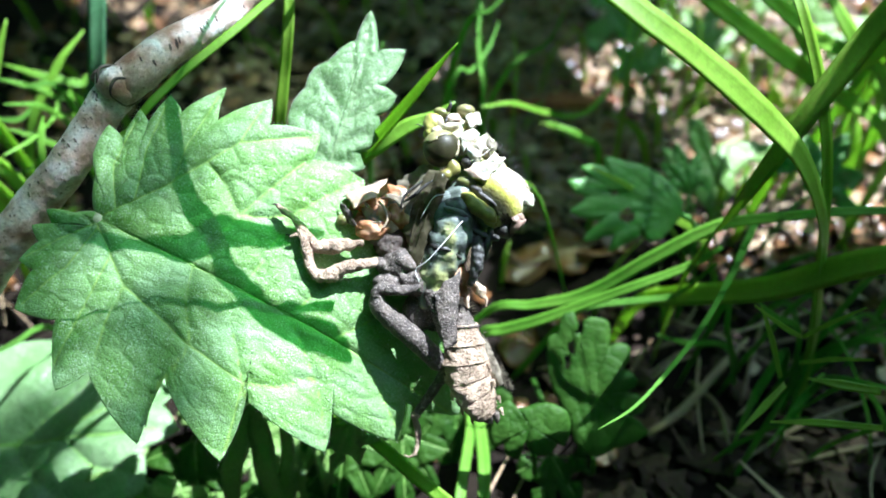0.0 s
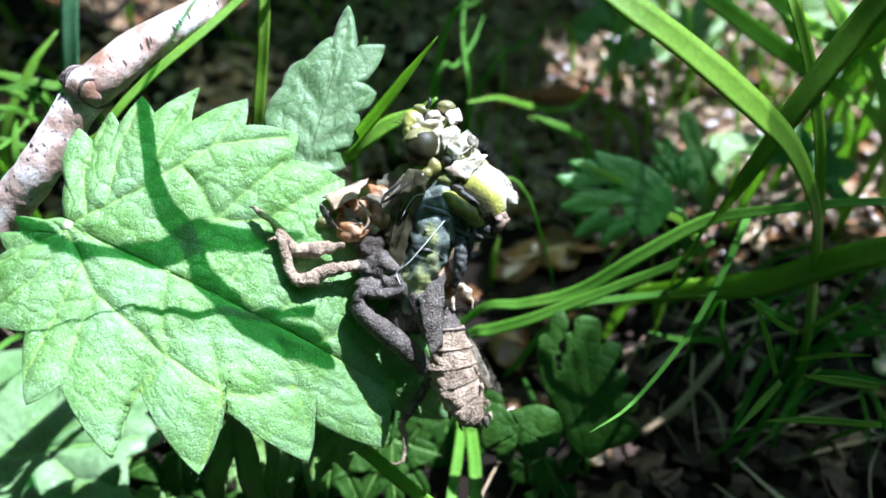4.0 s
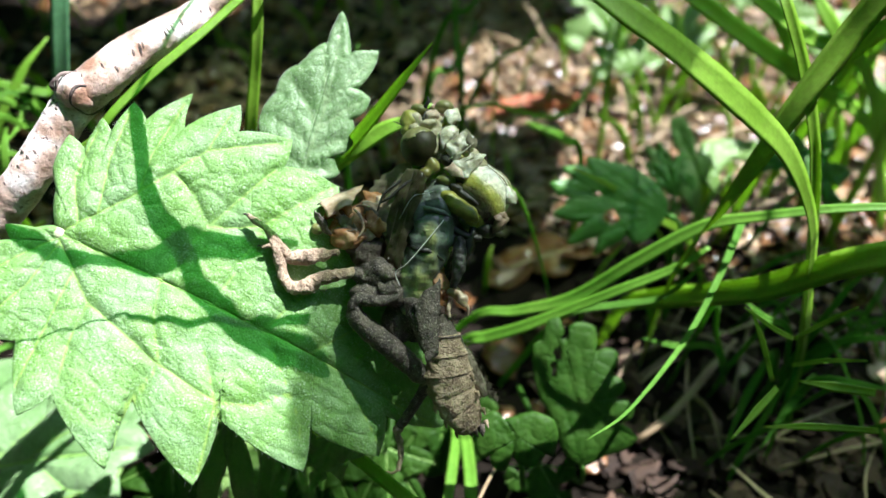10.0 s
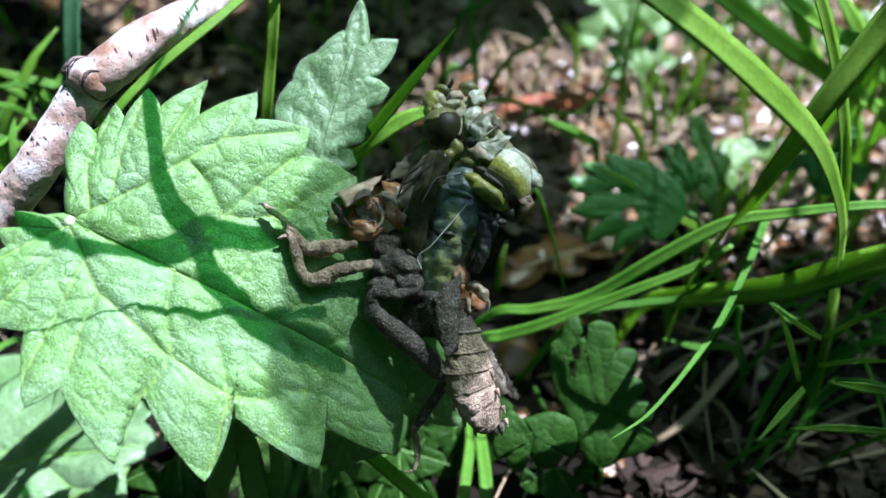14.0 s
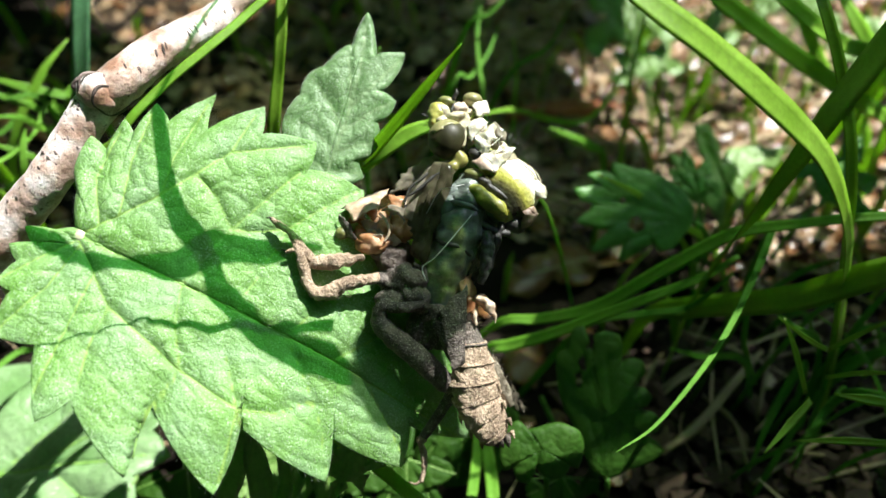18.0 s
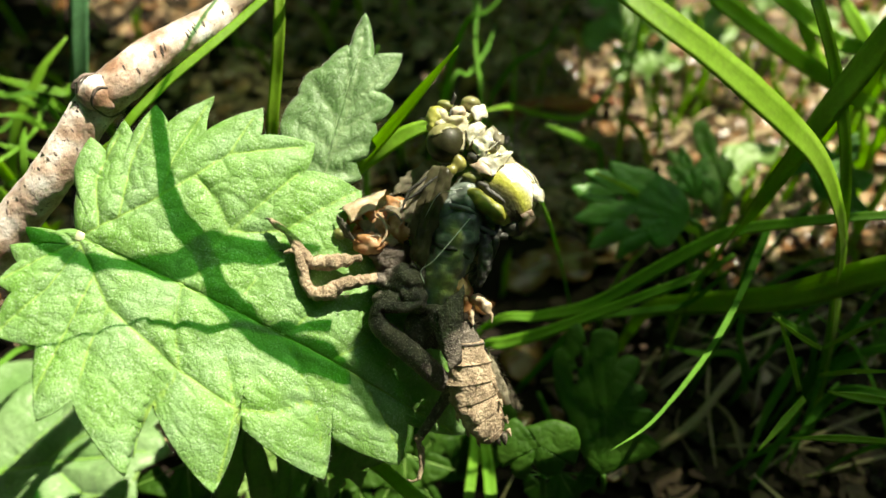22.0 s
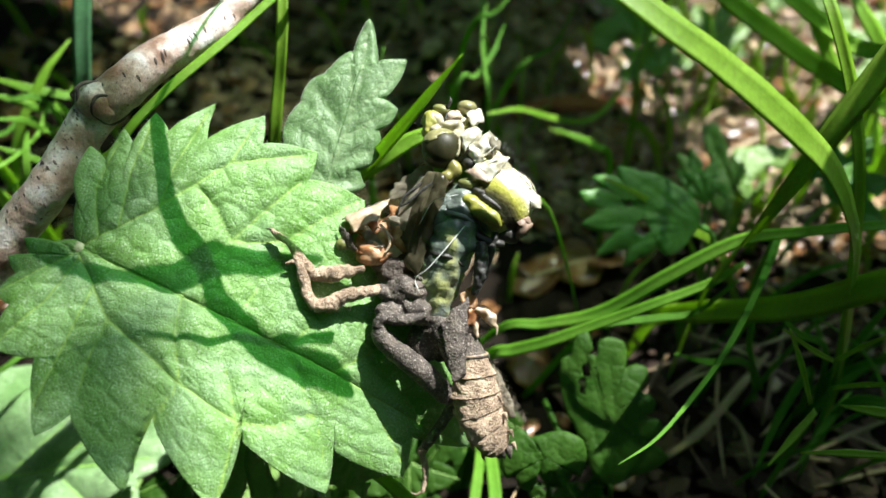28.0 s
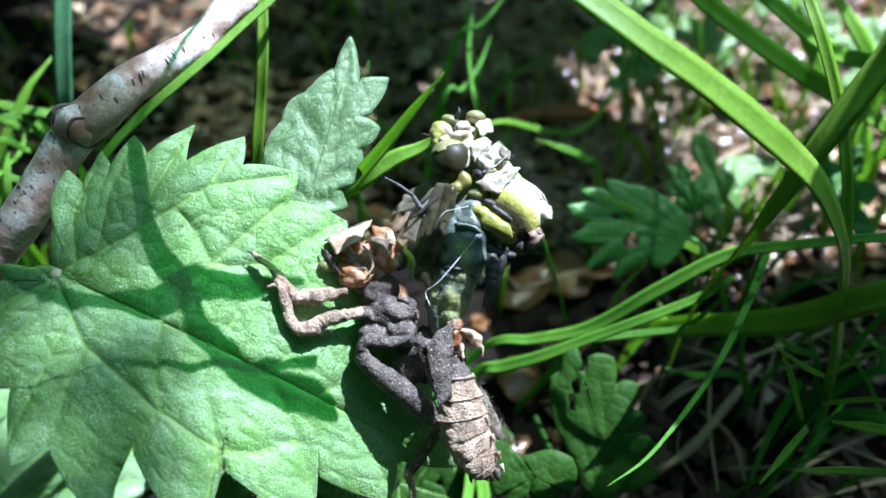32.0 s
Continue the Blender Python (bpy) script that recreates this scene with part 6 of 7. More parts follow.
    patch("split_edge", [(5.6, -0.9, 0.8), (7.0, -0.3, 1.6), (7.4, -0.2, -0.6), (6.3, -1.0, -0.6)], 0.25, AMBER, root, "torn amber edge of the split back", 0.2)
    patch("split_edge", [(6.3, -0.6, -0.2), (7.4, -0.1, 0.1), (7.2, 0.0, -2.6), (6.6, -0.5, -2.4)], 0.25, AMBER, root, ragged=0.2)
    skin("stub_leg", [(7.1, 0.2, -0.9), (8.0, 0.1, -1.0), (8.9, 0.0, -1.8), (9.2, 0.0, -2.6)], [0.45, 0.6, 0.62, 0.3], SHELLTAN, root, "pinkish torn stub of a leg")
    skin("stub_leg", [(9.0, 0.0, -2.0), (9.5, 0.0, -2.7), (9.5, 0.0, -3.6)], [0.2, 0.18, 0.06], SHELLTAN, root, sides=8)
    skin("stub_leg", [(7.4, 0.4, -1.6), (7.3, 0.3, -2.9), (7.5, 0.3, -3.8)], [0.35, 0.32, 0.12], SHELLTAN, root)
    # abdomen: overlapping rings that taper to a blunt tail
    mids = spline([(6.9, 0.9, -3.4), (7.0, 0.9, -5.6), (7.05, 1.1, -7.6), (7.15, 1.4, -9.6), (7.5, 1.8, -11.6), (8.3, 2.3, -13.6), (9.2, 2.9, -15.4), (9.9, 3.3, -16.6)], 6)
    radii = [0.9, 1.75, 2.45, 2.8, 2.75, 2.45, 1.95, 1.15]
    count = 7
    for k in range(count):
        i0 = int(k * (len(mids) - 1) / count)
        i1 = min(len(mids) - 1, int((k + 1) * (len(mids) - 1) / count) + 1)
        c0, c1 = mids[i0], mids[i1]
        r0, r1 = radii[k] * 0.985, radii[k + 1] * 1.015
        tone = SHELLPALE if k > 0 else SHELL
        skin("abdomen_ring", [c0, c0.lerp(c1, 0.35), c0.lerp(c1, 0.8), c1], [r0 * 0.95, r0 * 1.0, (r0 + r1) / 2 * 1.01, r1 * 1.02], tone, root, flat=0.62, rough=0.1, grain=1.3, sides=44, steps=6, up=Vector((0.3, -1, 0.5)))
    for k in range(3, 7):
        i0 = int((k + 0.7) * (len(mids) - 1) / count)
        for s in (-1, 1):
            side = Vector((0.94 * s, -0.1, 0.3 * s))
            c = mids[i0] + side * radii[k] * 0.9
            limb("side_spine", [c, c + side * 0.1 + Vector((0.1, 0, -0.5)), c + side * 0.1 + Vector((0.25, 0, -0.9))], [0.3, 0.2, 0.04], SHELLPALE, root, sides=7)
    tail = mids[-1]
    for dx in (-0.9, 0.0, 0.9):
        limb("tail_point", [tail + Vector((dx, -0.2, 0.5)), tail + Vector((dx * 0.8 + 0.3, -0.1, -0.4)), tail + Vector((dx * 0.6 + 0.6, 0.1, -1.0))], [0.5, 0.36, 0.06], SHELL, root, sides=8)
    skin("far_hind_leg", [(8.2, 3.2, -6.4), (9.5, 3.3, -9.0), (10.6, 3.3, -11.4), (11.4, 3.2, -13.0)], [0.6, 0.8, 0.75, 0.3], FUZZ, root, "pale fuzzy far hind leg")
    # legs
    skin("fore_thigh", [(-4.4, -1.5, 3.7), (-5.2, -2.0, 3.6), (-6.0, -2.3, 3.45), (-7.4, -2.6, 3.3), (-9.0, -2.5, 3.2), (-9.8, -2.3, 3.4)], [0.36, 0.4, 0.72, 0.85, 0.74, 0.5], SHELLPALE, root, "dusty pale fore leg")
    skin("fore_shin", [(-9.4, -2.4, 3.3), (-10.2, -2.4, 4.0), (-10.9, -2.5, 5.0), (-11.7, -2.4, 6.1)], [0.55, 0.6, 0.55, 0.48], SHELLPALE, root)
    skin("fore_foot", [(-11.6, -2.4, 6.0), (-12.3, -2.3, 6.7), (-13.0, -2.2, 7.2), (-13.9, -1.9, 7.9)], [0.42, 0.32, 0.42, 0.22], SHELLPALE, root)
    skin("middle_thigh", [(-2.8, -1.4, 1.5), (-4.3, -2.0, 1.3), (-6.2, -2.5, 0.9), (-8.0, -2.7, 0.1), (-9.4, -2.6, -0.1)], [0.55, 0.6, 0.78, 0.85, 0.6], SHELLPALE, root, "dusty pale middle leg")
    skin("middle_shin", [(-9.2, -2.6, -0.1), (-10.0, -2.8, 1.0), (-10.4, -2.9, 2.6), (-10.8, -2.8, 4.2), (-11.2, -2.6, 5.2)], [0.6, 0.62, 0.6, 0.5, 0.4], SHELLPALE, root)
    skin("middle_foot", [(-11.0, -2.6, 4.6), (-11.7, -2.8, 4.5), (-12.3, -2.7, 4.3)], [0.24, 0.26, 0.14], SHELLPALE, root)
    for x, z in ((-13.6, 7.7), (-12.2, 4.3)):
        limb("claw", [(x, -2.0, z), (x - 0.5, -2.1, z + 0.3), (x - 0.8, -1.7, z + 0.2)], [0.15, 0.1, 0.03], SHELL, root, sides=6)
    skin("hip", [(-1.0, -1.6, -1.2), (-2.4, -2.0, -1.4), (-3.0, -2.1, -2.4)], [0.7, 0.75, 0.6], SHELL, root)
    skin("hind_thigh", [(-2.81, -1.8, -2.01), (-2.57, -1.61, -3.39), (-0.99, -1.11, -5.09), (1.74, -0.02, -7.57), (3.8, 1.16, -9.75), (4.95, 1.95, -10.85)], [0.75, 1.06, 1.17, 1.24, 1.14, 0.73], SHELL, root, rough=0.12)
    skin("hind_shin", [(4.95, 2.05, -10.64), (4.33, 2.73, -12.21), (2.96, 3.5, -14.42), (1.58, 4.07, -16.36)], [0.69, 0.65, 0.58, 0.53], SHELL, root, rough=0.12)
    lump("ankle", (1.37, 4.07, -16.68), (0.62, 0.5, 0.45), SHELLPALE, root, rough=0.3, grain=1.8)
    skin("hind_foot", [(1.26, 4.06, -16.99), (1.58, 4.25, -18.47), (1.58, 4.43, -20.15), (1.26, 4.51, -21.52)], [0.36, 0.38, 0.32, 0.21], SHELLPALE, root)
    limb("claw", [(1.26, 4.51, -21.42), (0.63, 4.4, -21.74), (-0.11, 4.5, -21.52)], [0.18, 0.14, 0.05], SHELLPALE, root, sides=7)
    rnd = random.Random(8)
    hv, hf = [], []
    for k in range(900):
        t = rnd.random()
        c = mids[int(t * (len(mids) - 1))]
        w = np.interp(t, np.linspace(0, 1, 8), radii)
        g = rnd.uniform(0, math.tau)
        out = Vector((math.cos(g), -abs(math.sin(g)) * 0.8, math.cos(g) * 0.3)).normalized()
        o = c + Vector((out.x * w * 0.95, out.y * w * 0.68, out.z * w))
        if k % 3 == 0:
            s = rnd.random()
            o = Vector((8.8 + 3.6 * s + rnd.uniform(-0.6, 0.6), 2.7, -6.8 - 6.4 * s))
            out = Vector((rnd.uniform(-0.4, 1), -0.5, rnd.uniform(-1, 0.5))).normalized()
        elif k % 3 == 1:
            s = rnd.random()
            o = Vector((-5.6 - 4 * s, -2.8, 3.4 - rnd.choice((0, 3.1)) + rnd.uniform(-0.7, 0.7)))
            out = Vector((rnd.uniform(-1, 1), -0.6, rnd.uniform(-1, 1))).normalized()
        q = out.cross(Vector((0.2, 1, 0.3))).normalized() * 0.028
        i = len(hv)
        hv += [o + q, o - q, o + out * rnd.uniform(0.3, 0.8) + Vector((0, 0, -0.15))]
        hf.append((i, i + 1, i + 2))
    tagged(sheet("bristles", hv, hf, FUZZ, root, smooth=False), kind="stuff")


build_exuvia()


# ---- the dragonfly ----
def build_dragonfly():
    root = thing("dragonfly", "pale yellow-green and black dragonfly pulling out of its larva skin", "dragonfly", INSECT)
    # head
    fused("head", [((6.6, 1.6, 17.4), (2.1, 2.0, 2.0), (0, 30, 0)), ((4.5, 0.0, 18.8), (0.75, 0.7, 0.7), (0, 30, 0)), ((4.3, -0.4, 17.6), (0.6, 0.6, 0.5), (0, 20, 0)),
                   ((6.0, 0.0, 18.2), (1.1, 0.8, 0.6), (0, -10, 0)), ((7.6, -0.3, 15.9), (0.6, 0.6, 1.1), (0, 20, 0)), ((8.4, 2.4, 18.9), (0.6, 0.9, 0.8), (0, -20, 0))], PALE, root, "pale wrinkled head", smooth=8)
    fused("nape", [((8.5, 0.6, 17.0), (0.9, 0.8, 1.0), (0, 20, 0)), ((8.0, 0.2, 16.1), (0.6, 0.5, 0.7), (0, 20, 0))], WHITISH, root, "blocky whitish back of the head", smooth=8)
    fused("collar", [((x, y + 0.7, z), (r, r * 0.85, r * 0.8), (30 * math.sin(5 * z), 40 * math.cos(9 * x), 0)) for x, y, z, r in
                     ((9.3, -0.5, 15.4, 1.1), (10.3, -0.5, 14.5, 1.3), (11.3, -0.4, 13.5, 1.3), (9.9, 0.4, 15.2, 1.0))], PALE, root, "crumpled pale collar", smooth=14)
    patch("nape_plate", [(7.1, -1.0, 16.9), (8.5, -0.6, 17.9), (9.3, -0.9, 17.3), (7.3, -1.5, 15.1)], 0.3, WHITISH, root, "bright white angular plate behind the eye", 0.1, 10, 0.14)
    patch("nape_plate", [(7.6, -0.2, 19.3), (9.2, 0.4, 19.9), (9.4, 0.0, 18.4), (8.0, -0.6, 17.9)], 0.35, WHITISH, root, "", 0.12, 10, 0.14)
    patch("collar_fold", [(7.6, -1.6, 15.4), (9.7, -0.9, 17.0), (10.8, -0.7, 16.7), (8.7, -1.7, 13.6)], 0.5, WHITISH, root, "glossy crumpled whitish fold", 0.22, 16, 0.1)
    patch("collar_fold", [(9.6, -0.9, 16.9), (10.3, -0.4, 17.3), (11.2, -0.8, 15.7), (10.3, -1.4, 14.4)], 0.45, WINGPALE, root, "clear glossy blister of skin", 0.2, 14, 0.1)
    patch("collar_fold", [(8.3, -1.7, 13.4), (10.7, -1.3, 14.7), (12.1, -0.7, 14.4), (9.8, -1.9, 11.9)], 0.35, WHITISH, root, "", 0.16, 14, 0.12)
    patch("collar_fold", [(7.4, -1.7, 13.1), (8.6, -1.8, 13.5), (9.8, -2.1, 12.0), (8.5, -1.9, 12.2)], 0.2, PINK, root, "pinkish pleat of the neck", 0.1, 10, 0.12)
    limb("collar_ridge", [(8.0, -1.85, 14.0), (9.5, -1.85, 14.7), (10.8, -1.6, 15.8)], [0.03, 0.07, 0.03], WHITISH, root, sides=8, rough=0.3)
    limb("collar_ridge", [(8.5, -1.85, 13.1), (10.1, -1.85, 13.9), (11.5, -1.6, 14.6)], [0.03, 0.07, 0.03], WHITISH, root, sides=8, rough=0.3)
    fused("face", [((4.0, 0.6, 18.7), (1.15, 1.2, 1.15), (0, 20, 0)), ((3.45, 0.2, 17.5), (0.55, 0.9, 0.65), (0, 20, 0)), ((3.7, -0.2, 18.1), (0.6, 0.5, 0.6), (0, 0, 0))], YELLOW, root, "yellow-green bulging face")
    fused("cheek", [((6.3, -0.8, 13.4), (0.85, 0.75, 0.95), (0, 0, 0)), ((5.4, -1.1, 12.6), (0.7, 0.6, 0.6), (0, 0, 0)), ((6.0, -0.9, 14.1), (0.5, 0.5, 0.5), (0, 0, 0))], YELLOWDULL, root, "yellowish fold below the eye")
    lump("eye", (4.95, -0.4, 15.6), (2.1, 1.75, 2.15), EYE, root, (0, 30, 0), seg=40, label="dark olive compound eye")
    shell_top = blob(bmesh.new(), (0, 0, 0), (2.16, 1.82, 2.2), seg=40)
    bmesh.ops.delete(shell_top, geom=[f for f in shell_top.faces if f.calc_center_median().z < 1.15 + 0.06 * math.sin(3 * f.calc_center_median().x)], context="FACES")
    bmesh.ops.transform(shell_top, matrix=Matrix.Translation((4.95, -0.4, 15.6)) @ pose(0, 0, 0, 0, -22, 0), verts=shell_top.verts)
    cap = part("eye_cap", shell_top, EYECAP, root, "tan upper part of the eye")
    cap.modifiers.new("thickness", "SOLIDIFY").thickness = 0.06 * MM
    lump("eye", (7.8, 2.2, 20.3), (1.1, 1.2, 0.8), EYECAP, root, (0, 10, 0), seg=30, label="tan-topped far compound eye")
    lump("forehead", (5.0, 1.0, 19.9), (1.0, 1.0, 0.6), OLIVE, root, (0, 20, 0), rough=0.2)
    lump("crown", (6.3, 0.4, 19.0), (0.95, 0.9, 0.75), PINK, root, (0, -20, 0), rough=0.35, grain=1.5, label="wrinkled pinkish crown")
    patch("yellow_tab", [(7.3, -0.2, 17.6), (8.0, -0.3, 18.0), (8.5, 0.2, 19.8), (7.9, 0.3, 19.5)], 0.2, YELLOW, root, ragged=0.04, n=8)
    limb("black_seam", [(5.4, -0.4, 18.2), (5.5, -0.3, 19.0), (5.9, 0.1, 19.7)], [0.12, 0.16, 0.1], BLACK, root, sides=8)
    limb("antenna", [(5.6, 0.4, 20.0), (6.0, 0.2, 20.7), (5.9, 0.2, 21.2)], [0.24, 0.2, 0.05], BLACK, root, sides=6)
    limb("antenna", [(3.2, 0.2, 18.0), (2.4, 0.0, 18.4), (1.9, 0.0, 18.4)], [0.08, 0.06, 0.02], BLACK, root, sides=6)
    patch("eye_rim", [(6.2, -1.4, 14.7), (6.7, -1.3, 14.6), (7.4, -0.8, 17.0), (6.9, -0.9, 17.1)], 0.15, PALE, root, ragged=0.03, n=8, thick=0.25)
    lump("neck_pit", (7.95, -1.0, 14.0), (0.85, 0.65, 0.7), BLACK, root, (0, 30, 0), rough=0.15, label="dark glossy breathing hole")
    lump("collar_mark", (9.1, -1.1, 14.2), (0.7, 0.3, 0.45), YELLOW, root, (0, 10, 0), rough=0.15)
    lump("fore_hip", (7.7, -1.0, 11.8), (1.1, 0.8, 0.62), OLIVE, root, (0, 10, 0), rough=0.15)
    # thorax: long axis slants down towards the wing roots
    mosaic((11.0, 0.7, 10.0), (3.9, 2.9, 3.75), (0, -49, 0), [
        ("back_plate", PIGMENT, "shiny whitish creased back", lambda x, y, z: x > 1.8 - 0.06 * z * z),
        ("shoulder_stripe", PIGMENT, "broad yellow-green side stripe", lambda x, y, z: x > 0.3 - 0.05 * z * z and -3.2 < z < 2.9),
        ("side_band", PIGMENT, "", lambda x, y, z: x > -0.1 - 0.1 * z * z and -3.0 < z < 2.8),
        ("dark_stripe", PIGMENT, "curved black stripe", lambda x, y, z: x > -0.45 - 0.06 * z * z - 0.42 * max(0.0, 1 - (z / 2.6) ** 2)),
        ("side_stripe", PIGMENT, "yellow-green side stripe", lambda x, y, z: x > -2.9 and z < 2.5),
        ("underside", MOTTLED, "", lambda x, y, z: True)], root)
    fused("side_lobe", [((9.2, -1.75, 8.8), (2.5, 0.95, 0.95), (0, 34, 0)), ((8.0, -1.75, 9.8), (1.1, 0.9, 0.85), (0, 34, 0))], YELLOW, root, "yellow-green lower side lobe")
    fused("side_groove", [((10.3, -1.45, 9.65), (2.1, 0.9, 0.45), (0, 36, 0)), ((8.9, -1.3, 10.9), (0.9, 0.8, 0.5), (0, 30, 0))], BLACK, root, "black groove between the yellow lobes")
    for k in range(2, 4):
        off = 0.5 * k
        limb("back_crease", [(11.0 + off, -1.5 + 0.35 * k, 13.6 - 0.05 * k), (12.8 + off, -1.75 + 0.4 * k, 12.0), (14.4 + off * 0.5, -1.3 + 0.35 * k, 10.2)], [0.04, 0.09, 0.04], PALE, root, sides=6, rough=0.3)
    skin("lower_plate", [(6.9, -0.4, 8.6), (7.8, -0.8, 7.2), (9.6, -0.7, 5.9), (11.4, -0.2, 5.5)], [0.4, 0.6, 0.65, 0.5], BLACK, root, flat=0.7, rough=0.15)
    lump("dark_patch", (11.8, 0.2, 6.7), (1.5, 1.1, 1.0), BLACK, root, (0, 30, 0), rough=0.25)
    lump("side_plate", (8.0, 0.2, 6.2), (1.8, 1.3, 1.3), TEAL, root, (0, -40, 0), rough=0.2, grain=1.2)
    patch("wing_root", [(12.8, -1.0, 7.9), (14.3, -0.6, 8.6), (14.0, -0.6, 6.6), (12.9, -1.0, 6.4)], 0.3, RUSSET, root, "reddish crumpled wing root", 0.3)
    patch("wing_root", [(13.8, -0.6, 11.4), (15.2, -0.3, 10.4), (15.4, -0.4, 9.0), (14.2, -0.9, 9.2)], 0.4, WHITISH, root, ragged=0.2)
    # grey-blue body that still sits in the skin
    skin("abdomen", [(7.8, 0.6, 11.4), (7.0, -0.1, 9.0), (6.0, -0.3, 6.2), (4.8, 0.1, 2.8), (4.0, 0.8, -0.6), (4.6, 1.6, -4.2)], [1.6, 2.3, 2.75, 2.5, 2.0, 1.4], MOTTLED, root, "wet mottled grey-blue abdomen", rough=0.2, sides=36, steps=10, grain=0.9)
    for k, (x, z) in enumerate(((6.7, 8.6), (6.0, 6.4), (5.3, 4.4))):
        limb("body_fold", [(x - 2.2, -0.9, z + 0.8), (x - 1.0, -2.45, z + 0.1), (x + 0.6, -2.6, z - 0.3), (x + 2.2, -1.0, z - 1.5)], [0.1, 0.3, 0.24, 0.1], (TEAL, MOTTLED, BLACK)[k], root, sides=10, rough=0.6, grain=1.4)
    lump("chest_plate", (5.9, -0.9, 9.7), (1.3, 0.9, 1.2), TEAL, root, (0, 20, 0), rough=0.15)
    lump("chest_plate", (5.0, -1.6, 8.2), (1.0, 0.8, 1.5), TEAL, root, (0, 20, 0), rough=0.2)
    # wings, still folded and wet
    patch("folded_wing", [(4.6, -1.4, 13.0), (5.6, -1.7, 12.2), (2.2, -1.6, 2.2), (1.0, -1.0, 3.6)], 0.7, WING, root, "wet folded olive-brown wing", 0.12, 20, 0.3)
    patch("folded_wing", [(3.4, -0.6, 13.2), (4.8, -1.2, 12.8), (2.0, -1.6, 4.2), (0.4, -0.5, 6.4)], 0.6, WING, root, "", 0.12, 20, 0.3)
    patch("folded_wing", [(2.9, -0.1, 12.6), (3.8, -0.5, 12.6), (1.2, -1.0, 6.8), (-0.6, -0.2, 7.6)], 0.5, WINGPALE, root, "pale side of a folded wing", 0.1, 16, 0.25)
    patch("wing_skin", [(0.2, 1.6, 12.0), (4.4, 0.8, 14.8), (4.0, 0.9, 11.6), (-1.8, 1.4, 9.6)], 0.5, WINGPALE, root, "pale crumpled wing membrane", 0.2, 14)
    for k in range(0, 4, 2):
        limb("wing_vein", [(5.1 - k * 0.55, -2.0 + k * 0.3, 12.3), (3.9 - k * 0.6, -2.55 + k * 0.3, 9.4), (2.7 - k * 0.5, -2.5 + k * 0.3, 6.2), (1.8 - k * 0.3, -1.7 + k * 0.2, 3.6)], [0.05, 0.07, 0.07, 0.04], WING, root, sides=6)
    limb("breathing_thread", [(7.3, -2.9, 7.4), (5.4, -3.4, 5.2), (3.4, -3.2, 3.0), (2.1, -2.4, 2.0), (2.5, -2.6, 0.6)], [0.05, 0.065, 0.065, 0.06, 0.04], THREAD, root, sides=6, label="fine white breathing tube lining")
    limb("breathing_thread", [(6.6, -2.6, 10.6), (5.2, -2.9, 10.3), (4.0, -2.9, 9.9), (2.6, -2.7, 7.6)], [0.03, 0.035, 0.035, 0.025], THREAD, root, sides=6)
    skin("hind_leg", [(8.9, -1.2, 5.6), (9.0, -1.7, 4.0), (8.8, -1.6, 2.2), (8.2, -1.0, 0.2)], [0.55, 0.75, 0.7, 0.35], BLACKDUST, root, "dark bristly hind leg")
    skin("hind_leg", [(10.6, -0.4, 6.8), (10.0, -0.8, 4.8), (9.4, -0.4, 2.6)], [0.4, 0.5, 0.3], BLACK, root)
    limb("fore_leg", [(4.6, -1.4, 12.2), (3.2, -1.5, 11.4), (1.8, -1.5, 10.2), (0.6, -1.5, 9.5)], [0.2, 0.22, 0.2, 0.1], BLACK, root, label="thin dark fore leg")
    limb("fore_leg", [(3.8, -0.8, 12.6), (2.4, -0.9, 11.6), (0.9, -0.9, 10.4), (0.2, -0.9, 8.6)], [0.16, 0.18, 0.16, 0.08], BLACK, root)
    free = tube(tube(bmesh.new(), [(2.0, 1.0, 5.6), (2.3, -1.0, 8.8), (2.0, -1.0, 10.6), (0.8, -0.9, 12.5)], [0.36, 0.36, 0.28, 0.22], rough=0.15, grain=2), [(0.8, -0.9, 12.5), (-0.6, -0.8, 13.5), (-2.2, -0.6, 14.4)], [0.22, 0.18, 0.06])
    leg = part("free_leg", free, BLACKDUST, root, "thin dark bristly leg pulled free")
    foot = part("free_foot", tube(bmesh.new(), [(5.6, 1.4, 15.7), (4.2, 1.2, 15.8), (2.0, 1.0, 15.7)], [0.26, 0.26, 0.12], rough=0.3, grain=2), BLACKDUST, root, "dark hairy foot")
    rnd = random.Random(2)
    hv, hf = [], []
    for k in range(200):
        t = rnd.random()
        o = Vector((10.6 + 4.4 * t + rnd.uniform(-0.4, 0.2), rnd.uniform(-1.2, 1.5), 16.2 - 4.0 * t * t - 1.6 * t))
        out = Vector((0.8, rnd.uniform(-0.5, 0.5), 0.8 + rnd.uniform(-0.4, 0.5))).normalized()
        if k < 70:
            o = Vector((3.2 + rnd.uniform(-0.4, 0.6), rnd.uniform(-0.2, 1.2), 17.0 + 2.6 * rnd.random()))
            out = Vector((-1.0, rnd.uniform(-0.5, 0.5), rnd.uniform(-0.2, 0.9))).normalized()
        s = out.cross(Vector((0.1, 1, 0.2))).normalized() * 0.011
        i = len(hv)
        hv += [o + s, o - s, o + out * rnd.uniform(0.6, 1.4)]
        hf.append((i, i + 1, i + 2))
    tagged(sheet("bristles", hv, hf, BLACK, root, smooth=False), kind="stuff")
    return root, leg, foot


DRAGONFLY, LEG, FOOT = build_dragonfly()


